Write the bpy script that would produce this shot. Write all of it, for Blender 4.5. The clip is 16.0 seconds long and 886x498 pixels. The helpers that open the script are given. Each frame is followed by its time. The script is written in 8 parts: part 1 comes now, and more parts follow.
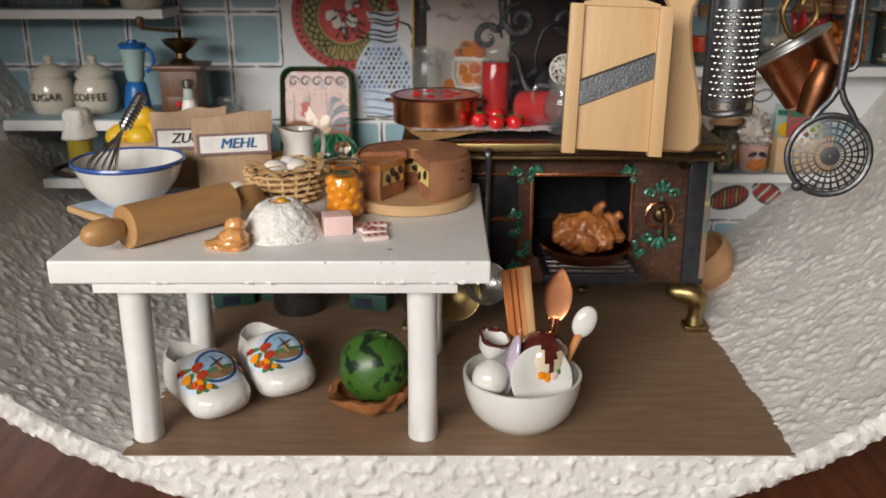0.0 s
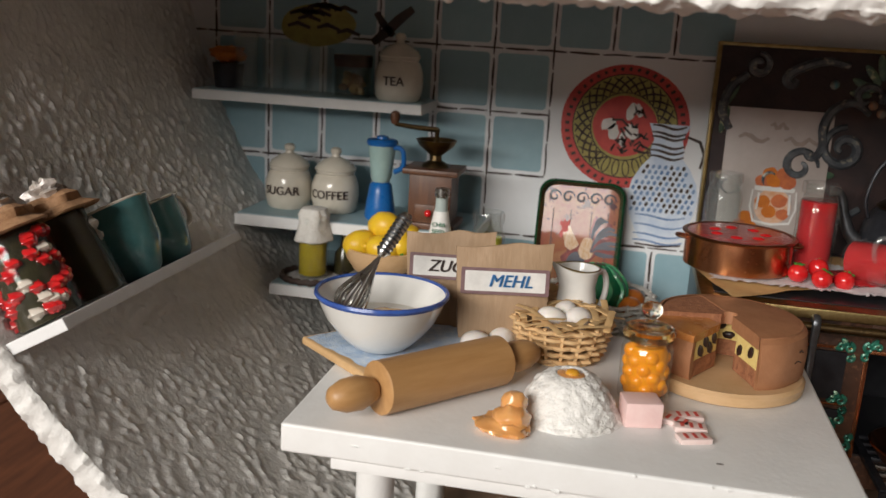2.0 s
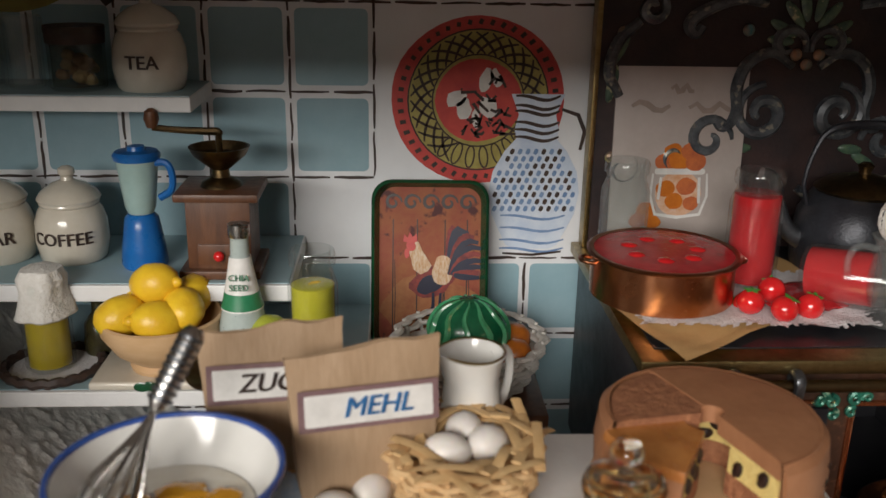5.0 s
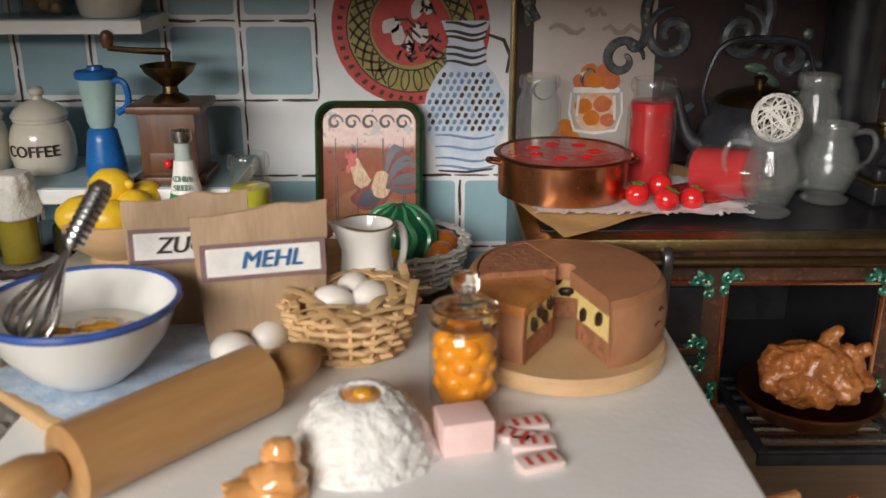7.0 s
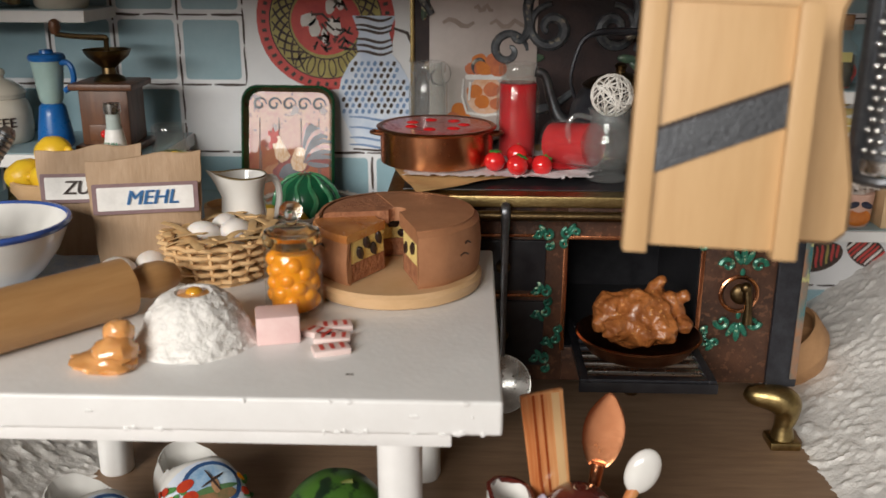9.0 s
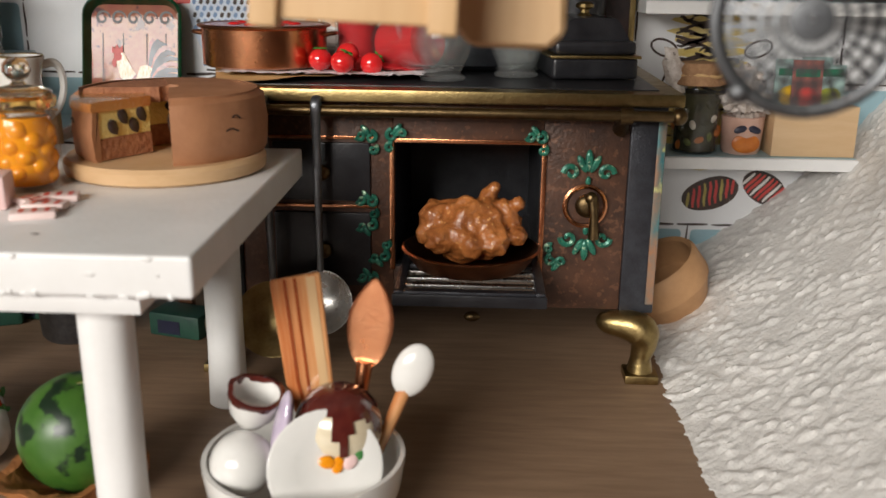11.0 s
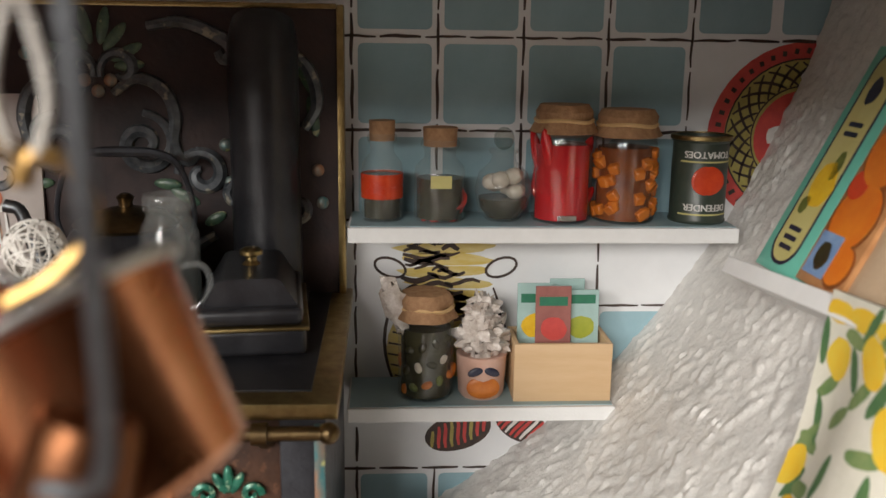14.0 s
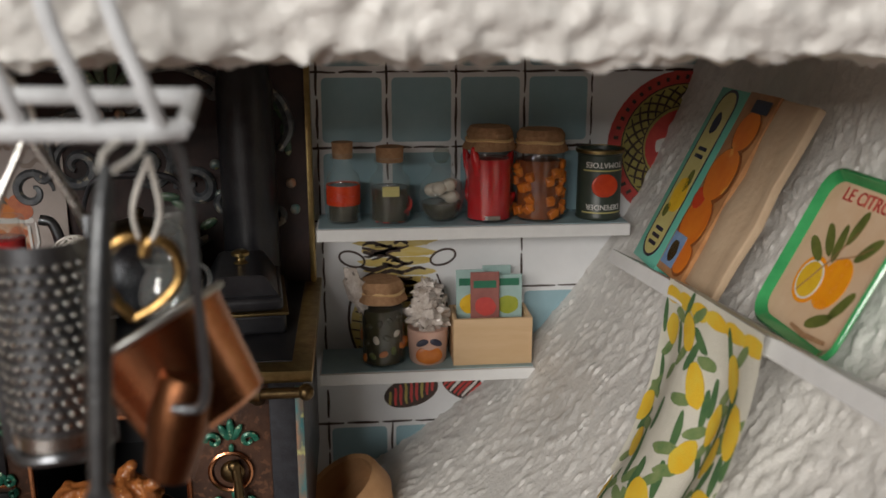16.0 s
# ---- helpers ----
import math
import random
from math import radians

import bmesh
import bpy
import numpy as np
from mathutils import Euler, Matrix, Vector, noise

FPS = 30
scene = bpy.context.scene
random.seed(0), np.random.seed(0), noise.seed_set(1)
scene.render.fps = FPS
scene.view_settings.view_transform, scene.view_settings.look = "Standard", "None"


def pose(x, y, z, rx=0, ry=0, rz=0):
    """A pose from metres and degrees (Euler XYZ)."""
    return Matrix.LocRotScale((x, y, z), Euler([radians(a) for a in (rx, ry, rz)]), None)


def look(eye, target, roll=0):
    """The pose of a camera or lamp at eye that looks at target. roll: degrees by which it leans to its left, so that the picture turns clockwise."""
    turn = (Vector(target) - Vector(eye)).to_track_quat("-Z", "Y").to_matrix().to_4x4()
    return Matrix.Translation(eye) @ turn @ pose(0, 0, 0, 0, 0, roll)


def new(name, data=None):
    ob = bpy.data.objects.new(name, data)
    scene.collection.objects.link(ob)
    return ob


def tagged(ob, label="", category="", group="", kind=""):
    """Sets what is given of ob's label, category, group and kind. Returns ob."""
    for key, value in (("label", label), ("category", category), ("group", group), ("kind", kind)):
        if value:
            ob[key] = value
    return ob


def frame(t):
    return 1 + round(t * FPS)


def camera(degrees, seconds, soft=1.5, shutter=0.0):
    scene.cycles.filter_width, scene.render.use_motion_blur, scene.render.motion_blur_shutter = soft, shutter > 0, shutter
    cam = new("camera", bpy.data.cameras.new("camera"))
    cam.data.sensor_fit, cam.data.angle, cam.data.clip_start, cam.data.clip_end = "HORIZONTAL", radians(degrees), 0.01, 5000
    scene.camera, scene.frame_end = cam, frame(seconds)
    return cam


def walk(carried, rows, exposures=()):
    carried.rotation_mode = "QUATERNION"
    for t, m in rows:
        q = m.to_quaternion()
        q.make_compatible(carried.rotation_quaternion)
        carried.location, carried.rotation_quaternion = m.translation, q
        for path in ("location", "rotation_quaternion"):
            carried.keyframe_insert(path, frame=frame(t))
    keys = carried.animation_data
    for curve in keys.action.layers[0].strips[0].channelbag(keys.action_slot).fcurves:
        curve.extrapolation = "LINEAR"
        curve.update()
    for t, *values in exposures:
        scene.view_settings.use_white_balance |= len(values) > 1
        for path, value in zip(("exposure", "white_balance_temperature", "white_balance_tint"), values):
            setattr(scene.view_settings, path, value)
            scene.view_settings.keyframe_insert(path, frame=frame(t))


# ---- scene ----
cam = camera(51.4, 16.0)
METRES, EYE, TILT, LEAN, TURN = 0.54, 0.140, -18.3, 0.0, 0.0
ROWS = [
    (0.0, 0.0, 0.0, 0.0, 0.0, 0.0, -0.0),
    (0.5, -0.0083, 0.0499, 0.0124, 2.19, 2.0, -1.27),
    (1.0, -0.0204, 0.0746, 0.0241, 4.5, 3.41, -2.9),
    (1.5, -0.0417, 0.0866, 0.0314, 7.76, 3.95, -5.2),
    (2.0, -0.0745, 0.1043, 0.0441, 10.1, 4.03, -6.71),
    (2.5, -0.1001, 0.1315, 0.0614, 9.13, 4.27, -5.05),
    (3.0, -0.1212, 0.1552, 0.0741, 4.73, 4.43, -1.77),
    (5.5, -0.1154, 0.2819, 0.1142, -4.73, -0.7, 0.73),
    (6.0, -0.1068, 0.2685, 0.1159, -6.41, 0.92, 1.99),
    (6.5, -0.0873, 0.2383, 0.0978, -4.03, -0.09, 1.76),
    (7.0, -0.067, 0.2281, 0.0714, -0.8, -0.86, 0.24),
    (7.5, -0.05, 0.2048, 0.0602, 1.67, -0.23, -1.21),
    (8.0, -0.029, 0.1931, 0.0544, 1.96, 0.3, -1.18),
    (8.5, -0.0089, 0.1724, 0.051, 1.82, 0.53, -1.02),
    (9.0, 0.0119, 0.164, 0.0397, 1.54, 0.5, -0.77),
    (11.5, 0.1084, 0.2322, -0.0068, 2.26, 2.36, -1.66),
    (12.0, 0.1172, 0.2527, 0.013, 2.29, 4.67, -1.87),
    (12.5, 0.1637, 0.2803, 0.026, 0.78, 5.38, -1.56),
    (13.0, 0.1931, 0.2877, 0.0458, 0.84, 6.36, -1.37),
    (13.5, 0.1988, 0.2946, 0.0651, -0.39, 6.56, -1.24),
    (14.0, 0.2027, 0.3009, 0.0912, -3.52, 5.35, 0.34),
    (14.5, 0.2115, 0.2897, 0.1077, -6.8, 4.18, 2.63),
    (15.0, 0.2091, 0.2757, 0.116, -8.38, 3.48, 3.43),
    (15.5, 0.2125, 0.2475, 0.1112, -7.89, 3.29, 3.01),
    (16.0, 0.2073, 0.2, 0.0966, -5.29, 3.35, 1.71),
]
cam.data.dof.use_dof = True
cam.data.dof.focus_distance = 0.24
cam.data.dof.aperture_fstop = 26
walk(cam, [(t, pose(0, 0, EYE, TILT, LEAN, TURN) @ pose(METRES * x, METRES * y, METRES * z, 90 + pitch, roll, yaw)) for t, x, y, z, yaw, pitch, roll in ROWS],
     [(0.0, -0.22), (1.0, -0.26), (2.0, -0.2), (2.5, -0.28), (3.0, -0.48), (5.5, -0.24), (6.0, -0.28), (6.5, -0.12), (7.5, -0.06), (9.0, -0.12), (11.5, 0.09), (12.0, -0.03), (13.0, 0.3), (14.0, 0.38), (14.5, 0.35), (15.0, -0.32), (15.5, -0.54), (16.0, -0.38)])
from mathutils.bvhtree import BVHTree

# ---- light: a daylit room, a wide window behind and to the left of the camera ----
world = bpy.data.worlds.new("world")
scene.world = world
world.use_nodes = True
wn = world.node_tree
sky = wn.nodes.new("ShaderNodeTexSky")
sky.sky_type, sky.sun_disc, sky.sun_elevation, sky.sun_rotation = "NISHITA", False, radians(35), radians(200)
wn.nodes["Background"].inputs["Strength"].default_value = 0.10
wn.links.new(sky.outputs[0], wn.nodes["Background"].inputs["Color"])


def window_light(name, x, y, z, w, h, watts, colour, target):
    d = bpy.data.lights.new(name, "AREA")
    d.shape, d.size, d.size_y, d.energy, d.color = "RECTANGLE", w, h, watts, colour
    ob = new(name, d)
    ob.matrix_world = look((x, y, z), target)
    return ob


window_light("window_daylight", -0.66, -1.02, 0.585, 1.05, 0.46, 34, (1.0, 0.955, 0.89), (-0.54, 1.0, 0.50))

# ---- materials ----
C = 0.01  # one centimetre


def mat(name, c, c2=None, rough=0.5, metal=0.0, scale=2.0, bump=0.0, bscale=15.0, stretch=(1, 1, 1), coat=0.0,
        speck=None, speck_scale=8.0, speck_at=0.62, sss=0.0, island=0.0, alpha=1.0, emit=None):
    """A surface with mottling at two sizes and fine relief; scales count features per centimetre."""
    m = bpy.data.materials.new(name)
    m.use_nodes = True
    nt = m.node_tree
    b = nt.nodes["Principled BSDF"]
    L = nt.links.new
    tc = nt.nodes.new("ShaderNodeTexCoord")
    mp = nt.nodes.new("ShaderNodeMapping")
    mp.inputs["Scale"].default_value = stretch
    L(tc.outputs["Object"], mp.inputs["Vector"])
    n1 = nt.nodes.new("ShaderNodeTexNoise")
    n1.inputs["Scale"].default_value, n1.inputs["Detail"].default_value = scale * 100, 5
    n1.inputs["Roughness"].default_value = 0.65
    L(mp.outputs[0], n1.inputs["Vector"])
    c2 = c2 or tuple(v * 0.78 for v in c)
    mix = nt.nodes.new("ShaderNodeMixRGB")
    mix.inputs[1].default_value, mix.inputs[2].default_value = (*c, 1), (*c2, 1)
    ramp = nt.nodes.new("ShaderNodeMapRange")
    ramp.inputs["From Min"].default_value, ramp.inputs["From Max"].default_value = 0.32, 0.68
    L(n1.outputs["Fac"], ramp.inputs["Value"])
    L(ramp.outputs[0], mix.inputs[0])
    out = mix.outputs[0]
    if speck:
        n3 = nt.nodes.new("ShaderNodeTexNoise")
        n3.inputs["Scale"].default_value, n3.inputs["Detail"].default_value = speck_scale * 100, 3
        L(mp.outputs[0], n3.inputs["Vector"])
        r3 = nt.nodes.new("ShaderNodeMapRange")
        r3.inputs["From Min"].default_value, r3.inputs["From Max"].default_value = speck_at, speck_at + 0.06
        L(n3.outputs["Fac"], r3.inputs["Value"])
        m3 = nt.nodes.new("ShaderNodeMixRGB")
        m3.inputs[2].default_value = (*speck, 1)
        L(r3.outputs[0], m3.inputs[0])
        L(out, m3.inputs[1])
        out = m3.outputs[0]
    if island:
        info = nt.nodes.new("ShaderNodeObjectInfo")
        hs = nt.nodes.new("ShaderNodeHueSaturation")
        mr = nt.nodes.new("ShaderNodeMapRange")
        mr.inputs["To Min"].default_value, mr.inputs["To Max"].default_value = 1 - island, 1 + island
        L(info.outputs["Random"], mr.inputs["Value"])
        L(mr.outputs[0], hs.inputs["Value"])
        L(out, hs.inputs["Color"])
        out = hs.outputs[0]
    L(out, b.inputs["Base Color"])
    rr = nt.nodes.new("ShaderNodeMapRange")
    rr.inputs["To Min"].default_value, rr.inputs["To Max"].default_value = max(rough - 0.08, 0.02), min(rough + 0.1, 1)
    L(n1.outputs["Fac"], rr.inputs["Value"])
    L(rr.outputs[0], b.inputs["Roughness"])
    b.inputs["Metallic"].default_value = metal
    b.inputs["Coat Weight"].default_value = coat
    if sss:
        b.inputs["Subsurface Weight"].default_value = sss
        b.inputs["Subsurface Radius"].default_value = (0.003, 0.002, 0.001)
    if bump:
        n2 = nt.nodes.new("ShaderNodeTexNoise")
        n2.inputs["Scale"].default_value, n2.inputs["Detail"].default_value = bscale * 100, 4
        L(mp.outputs[0], n2.inputs["Vector"])
        bp = nt.nodes.new("ShaderNodeBump")
        bp.inputs["Strength"].default_value, bp.inputs["Distance"].default_value = bump, 0.0006
        L(n2.outputs["Fac"], bp.inputs["Height"])
        L(bp.outputs[0], b.inputs["Normal"])
    return m


def glass(name, tint=(1, 1, 1), rough=0.07, haze=0.012):
    """Thin glass: clear, with a gloss that grows at grazing angles."""
    m = bpy.data.materials.new(name)
    m.use_nodes = True
    nt = m.node_tree
    nt.nodes.remove(nt.nodes["Principled BSDF"])
    tr, gl, fr, mx = (nt.nodes.new("ShaderNode" + k) for k in ("BsdfTransparent", "BsdfGlossy", "LayerWeight", "MixShader"))
    pw, ml = nt.nodes.new("ShaderNodeMath"), nt.nodes.new("ShaderNodeMath")
    pw.operation, ml.operation = "POWER", "MULTIPLY_ADD"
    pw.inputs[1].default_value, ml.inputs[1].default_value, ml.inputs[2].default_value = 4.0, 0.55, 0.035
    tr.inputs["Color"].default_value = (*tint, 1)
    gl.inputs["Roughness"].default_value = rough
    fr.inputs["Blend"].default_value = 0.5
    nt.links.new(fr.outputs["Facing"], pw.inputs[0])
    nt.links.new(pw.outputs[0], ml.inputs[0])
    nt.links.new(ml.outputs[0], mx.inputs[0])
    nt.links.new(tr.outputs[0], mx.inputs[1])
    nt.links.new(gl.outputs[0], mx.inputs[2])
    # faint haze on the glass: dust, and room reflection put in as colour
    df, hz = nt.nodes.new("ShaderNodeBsdfDiffuse"), nt.nodes.new("ShaderNodeMixShader")
    df.inputs["Color"].default_value = (0.85 * tint[0], 0.85 * tint[1], 0.85 * tint[2], 1)
    hz.inputs[0].default_value = haze
    nt.links.new(mx.outputs[0], hz.inputs[1])
    nt.links.new(df.outputs[0], hz.inputs[2])
    nt.links.new(hz.outputs[0], nt.nodes["Material Output"].inputs["Surface"])
    return m


def solid_glass(name, tint=(1, 1, 1), rough=0.02):
    """Thick clear glass that bends what is seen through it."""
    m = bpy.data.materials.new(name)
    m.use_nodes = True
    b = m.node_tree.nodes["Principled BSDF"]
    b.inputs["Base Color"].default_value = (*tint, 1)
    b.inputs["Transmission Weight"].default_value, b.inputs["IOR"].default_value = 1.0, 1.46
    n = m.node_tree.nodes.new("ShaderNodeTexNoise")
    n.inputs["Scale"].default_value = 350
    r = m.node_tree.nodes.new("ShaderNodeMapRange")
    r.inputs["To Min"].default_value, r.inputs["To Max"].default_value = rough, rough + 0.08
    m.node_tree.links.new(n.outputs["Fac"], r.inputs["Value"])
    m.node_tree.links.new(r.outputs[0], b.inputs["Roughness"])
    return m


STUCCO = mat("stucco", (0.80, 0.78, 0.75), (0.66, 0.645, 0.62), rough=0.46, scale=0.8, bump=0.45, bscale=9)
PAPER_W = mat("wallpaper_white", (0.80, 0.81, 0.83), (0.74, 0.75, 0.77), rough=0.45, scale=0.6, bump=0.05, bscale=30)
TEAL = mat("tile_print_teal", (0.25, 0.40, 0.46), (0.32, 0.47, 0.53), rough=0.4, scale=0.55, island=0.09)
INK = mat("ink_black", (0.03, 0.022, 0.02), (0.07, 0.04, 0.03), rough=0.5, scale=4)
INK_BLUE = mat("ink_blue", (0.12, 0.22, 0.42), (0.25, 0.36, 0.55), rough=0.5, scale=2)
PR_RED = mat("print_red", (0.62, 0.08, 0.06), (0.48, 0.05, 0.05), rough=0.45, scale=2)
PR_OLIVE = mat("print_olive", (0.42, 0.36, 0.10), (0.30, 0.24, 0.06), rough=0.45, scale=3)
PR_WHITE = mat("print_white", (0.80, 0.78, 0.75), rough=0.45, scale=2)
PR_BLUEWASH = mat("print_blue_wash", (0.70, 0.76, 0.85), (0.52, 0.61, 0.76), rough=0.45, scale=1.6)
FLOORWOOD = mat("veneer_floor", (0.30, 0.195, 0.122), (0.215, 0.135, 0.083), rough=0.5, scale=1.3, stretch=(0.35, 2.6, 1), bump=0.1, bscale=12)
TABLEWOOD = mat("sideboard_wood", (0.20, 0.07, 0.032), (0.10, 0.035, 0.018), rough=0.4, scale=0.8, stretch=(3, 0.3, 3), bump=0.1)
WPAINT = mat("white_paint", (0.83, 0.83, 0.82), (0.77, 0.765, 0.75), rough=0.38, scale=0.9, bump=0.1, bscale=7)
WBOARD = mat("white_board", (0.80, 0.80, 0.80), (0.74, 0.74, 0.74), rough=0.5, scale=1.5, bump=0.1)
TEALPAPER = mat("shelf_paper", (0.27, 0.40, 0.45), (0.34, 0.47, 0.51), rough=0.45, scale=0.6)
BROWNMETAL = mat("stove_brown_enamel", (0.115, 0.052, 0.030), (0.045, 0.024, 0.017), rough=0.4, metal=0.25, scale=1.1, bump=0.25, bscale=10,
                 speck=(0.14, 0.066, 0.038), speck_scale=7.0, speck_at=0.58)
PANELMETAL = mat("panel_enamel", (0.042, 0.020, 0.018), (0.012, 0.008, 0.010), rough=0.62, metal=0.0, scale=0.8, bump=0.2, bscale=8)
BLACKMETAL = mat("black_enamel", (0.014, 0.014, 0.017), (0.028, 0.028, 0.032), rough=0.32, metal=0.2, scale=2, bump=0.1)
DARKMETAL = mat("dark_slate_metal", (0.045, 0.048, 0.058), (0.02, 0.02, 0.025), rough=0.35, metal=0.4, scale=2, bump=0.2)
BRASS = mat("aged_brass", (0.40, 0.30, 0.13), (0.24, 0.17, 0.075), rough=0.34, metal=1.0, scale=3, bump=0.15)
DKBRASS = mat("dark_brass", (0.17, 0.115, 0.055), (0.09, 0.06, 0.03), rough=0.36, metal=1.0, scale=3, bump=0.15)
COPPER = mat("copper", (0.72, 0.33, 0.17), (0.55, 0.22, 0.10), rough=0.24, metal=1.0, scale=1.5, bump=0.06)
COPPERDK = mat("copper_dark", (0.42, 0.18, 0.09), (0.24, 0.10, 0.05), rough=0.3, metal=1.0, scale=2, bump=0.1)
STEEL = mat("steel", (0.55, 0.54, 0.52), (0.38, 0.37, 0.35), rough=0.27, metal=1.0, scale=3, bump=0.08)
ALU = mat("aluminium", (0.68, 0.69, 0.67), (0.55, 0.57, 0.55), rough=0.36, metal=1.0, scale=1.3, bump=0.05)
GREYMETAL = mat("grey_tin", (0.20, 0.21, 0.225), (0.12, 0.125, 0.135), rough=0.36, metal=0.9, scale=3, bump=0.15)
WHITEWIRE = mat("white_coated_wire", (0.72, 0.74, 0.77), rough=0.3, scale=2)
ORN_GREEN = mat("ornament_green", (0.035, 0.22, 0.14), (0.012, 0.08, 0.06), rough=0.3, metal=0.2, scale=6, speck=(0.30, 0.45, 0.30), speck_scale=7, speck_at=0.6)
ORN_GREY = mat("scroll_greyblue", (0.15, 0.165, 0.18), (0.03, 0.035, 0.043), rough=0.35, metal=0.2, scale=2.4, speck=(0.30, 0.28, 0.23), speck_scale=3, speck_at=0.6)
ORN_GRN2 = mat("scroll_leaf", (0.10, 0.16, 0.09), (0.03, 0.07, 0.06), rough=0.35, scale=3, speck=(0.34, 0.34, 0.20), speck_scale=4, speck_at=0.6)
ORN_COPPER = mat("edge_paint_mixed", (0.42, 0.19, 0.09), (0.06, 0.20, 0.22), rough=0.4, metal=0.4, scale=2.5, stretch=(1, 1, 0.5), speck=(0.6, 0.6, 0.25), speck_scale=3, speck_at=0.62)
WOOD_L = mat("light_beech", (0.60, 0.39, 0.195), (0.55, 0.345, 0.165), rough=0.5, scale=1.6, stretch=(3, 3, 0.35), bump=0.1, bscale=8)
WOOD_PIN = mat("rolling_pin_wood", (0.50, 0.28, 0.115), (0.41, 0.215, 0.08), rough=0.42, scale=1.2, stretch=(0.4, 3, 3), bump=0.08, bscale=8)
WOOD_B = mat("bowl_wood", (0.62, 0.41, 0.23), (0.54, 0.34, 0.17), rough=0.45, scale=1.2, stretch=(1, 1, 3), bump=0.06)
WOOD_BOX = mat("box_wood", (0.66, 0.46, 0.27), (0.60, 0.40, 0.22), rough=0.55, scale=1.2, stretch=(0.4, 3, 3), bump=0.05)
WOOD_DK = mat("walnut", (0.15, 0.062, 0.028), (0.08, 0.032, 0.016), rough=0.4, scale=1.5, stretch=(3, 3, 0.4), bump=0.1)
ORANGEWOOD = mat("banded_orange_wood", (0.46, 0.10, 0.02), (0.72, 0.44, 0.20), rough=0.2, scale=0.9, stretch=(2.6, 1, 0.12), coat=0.5)
CORK = mat("cork", (0.44, 0.25, 0.13), (0.30, 0.16, 0.08), rough=0.8, scale=6, bump=0.4, bscale=20)
SACK = mat("pale_sack_paper", (0.50, 0.37, 0.25), (0.45, 0.32, 0.21), rough=0.7, scale=1.2, bump=0.3, bscale=4)
KRAFT = mat("kraft_paper", (0.40, 0.27, 0.165), (0.35, 0.23, 0.135), rough=0.65, scale=3.2, stretch=(2.5, 2.5, 0.15), bump=0.25, bscale=5)
PORC = mat("porcelain", (0.78, 0.77, 0.74), (0.73, 0.72, 0.69), rough=0.14, scale=1.2, coat=0.3)
PORC_D = mat("cream_stoneware", (0.68, 0.63, 0.54), (0.60, 0.55, 0.46), rough=0.16, scale=1.2, coat=0.3)
BLUERIM = mat("cobalt_rim", (0.05, 0.12, 0.42), (0.04, 0.08, 0.30), rough=0.2, scale=3)
EGGSH = mat("egg_shell", (0.80, 0.76, 0.72), (0.74, 0.69, 0.64), rough=0.45, scale=2, bump=0.05, sss=0.15)
FLOURM = mat("flour", (0.82, 0.80, 0.77), (0.76, 0.74, 0.70), rough=0.9, scale=4, bump=0.8, bscale=10)
YOLK = mat("yolk", (0.72, 0.36, 0.03), (0.62, 0.27, 0.02), rough=0.12, scale=3, coat=0.6)
AMBER = mat("raw_egg_amber", (0.78, 0.40, 0.15), (0.68, 0.30, 0.09), rough=0.1, scale=2, coat=0.8, sss=0.3)
ORANGE = mat("apricot", (0.92, 0.36, 0.012), (0.84, 0.27, 0.006), rough=0.25, scale=2.5, sss=0.1)
LEMON = mat("lemon_skin", (0.80, 0.53, 0.03), (0.72, 0.42, 0.02), rough=0.35, scale=2.5, bump=0.2, bscale=10)
LEAFG = mat("bright_green", (0.05, 0.33, 0.05), (0.03, 0.22, 0.03), rough=0.35, scale=4)
PEARG = mat("pear_green", (0.40, 0.42, 0.05), (0.30, 0.35, 0.04), rough=0.35, scale=3)
TREY = mat("tray_green", (0.012, 0.085, 0.035), (0.008, 0.05, 0.02), rough=0.2, scale=2, coat=0.4)
TREYL = mat("tray_green_light", (0.05, 0.33, 0.11), (0.03, 0.25, 0.08), rough=0.15, scale=2, coat=0.5)
MELON1 = mat("melon_stripe_dark", (0.008, 0.10, 0.045), (0.012, 0.16, 0.07), rough=0.22, scale=3, coat=0.4)
MELON2 = mat("melon_stripe_light", (0.10, 0.40, 0.20), (0.04, 0.26, 0.11), rough=0.22, scale=3, coat=0.4)
BIGMELON = mat("melon_mottled", (0.035, 0.105, 0.014), (0.055, 0.14, 0.02), rough=0.35, scale=1.5, speck=(0.006, 0.02, 0.008), speck_scale=1.9, speck_at=0.54)
CAKE = mat("gingerbread_brown", (0.40, 0.185, 0.09), (0.33, 0.145, 0.068), rough=0.55, scale=2, bump=0.15, bscale=6)
CAKETEX = mat("cake_crumb", (0.42, 0.18, 0.085), (0.25, 0.095, 0.045), rough=0.8, scale=5, bump=0.9, bscale=9)
CAKECRUST = mat("cake_crust", (0.56, 0.24, 0.07), (0.42, 0.15, 0.04), rough=0.25, scale=2, coat=0.3)
CAKEYEL = mat("cake_sponge", (0.80, 0.63, 0.24), (0.74, 0.55, 0.19), rough=0.8, scale=5, bump=0.7, bscale=12)
RAISIN = mat("raisin", (0.03, 0.015, 0.012), rough=0.4, scale=6)
PINK = mat("pink_sugar", (0.82, 0.60, 0.57), (0.77, 0.52, 0.50), rough=0.5, scale=3)
PINKL = mat("pale_pink", (0.80, 0.66, 0.62), (0.76, 0.58, 0.55), rough=0.5, scale=3)
WICKER = mat("wicker", (0.72, 0.50, 0.27), (0.60, 0.38, 0.18), rough=0.55, scale=3, bump=0.25, bscale=14, island=0.12)
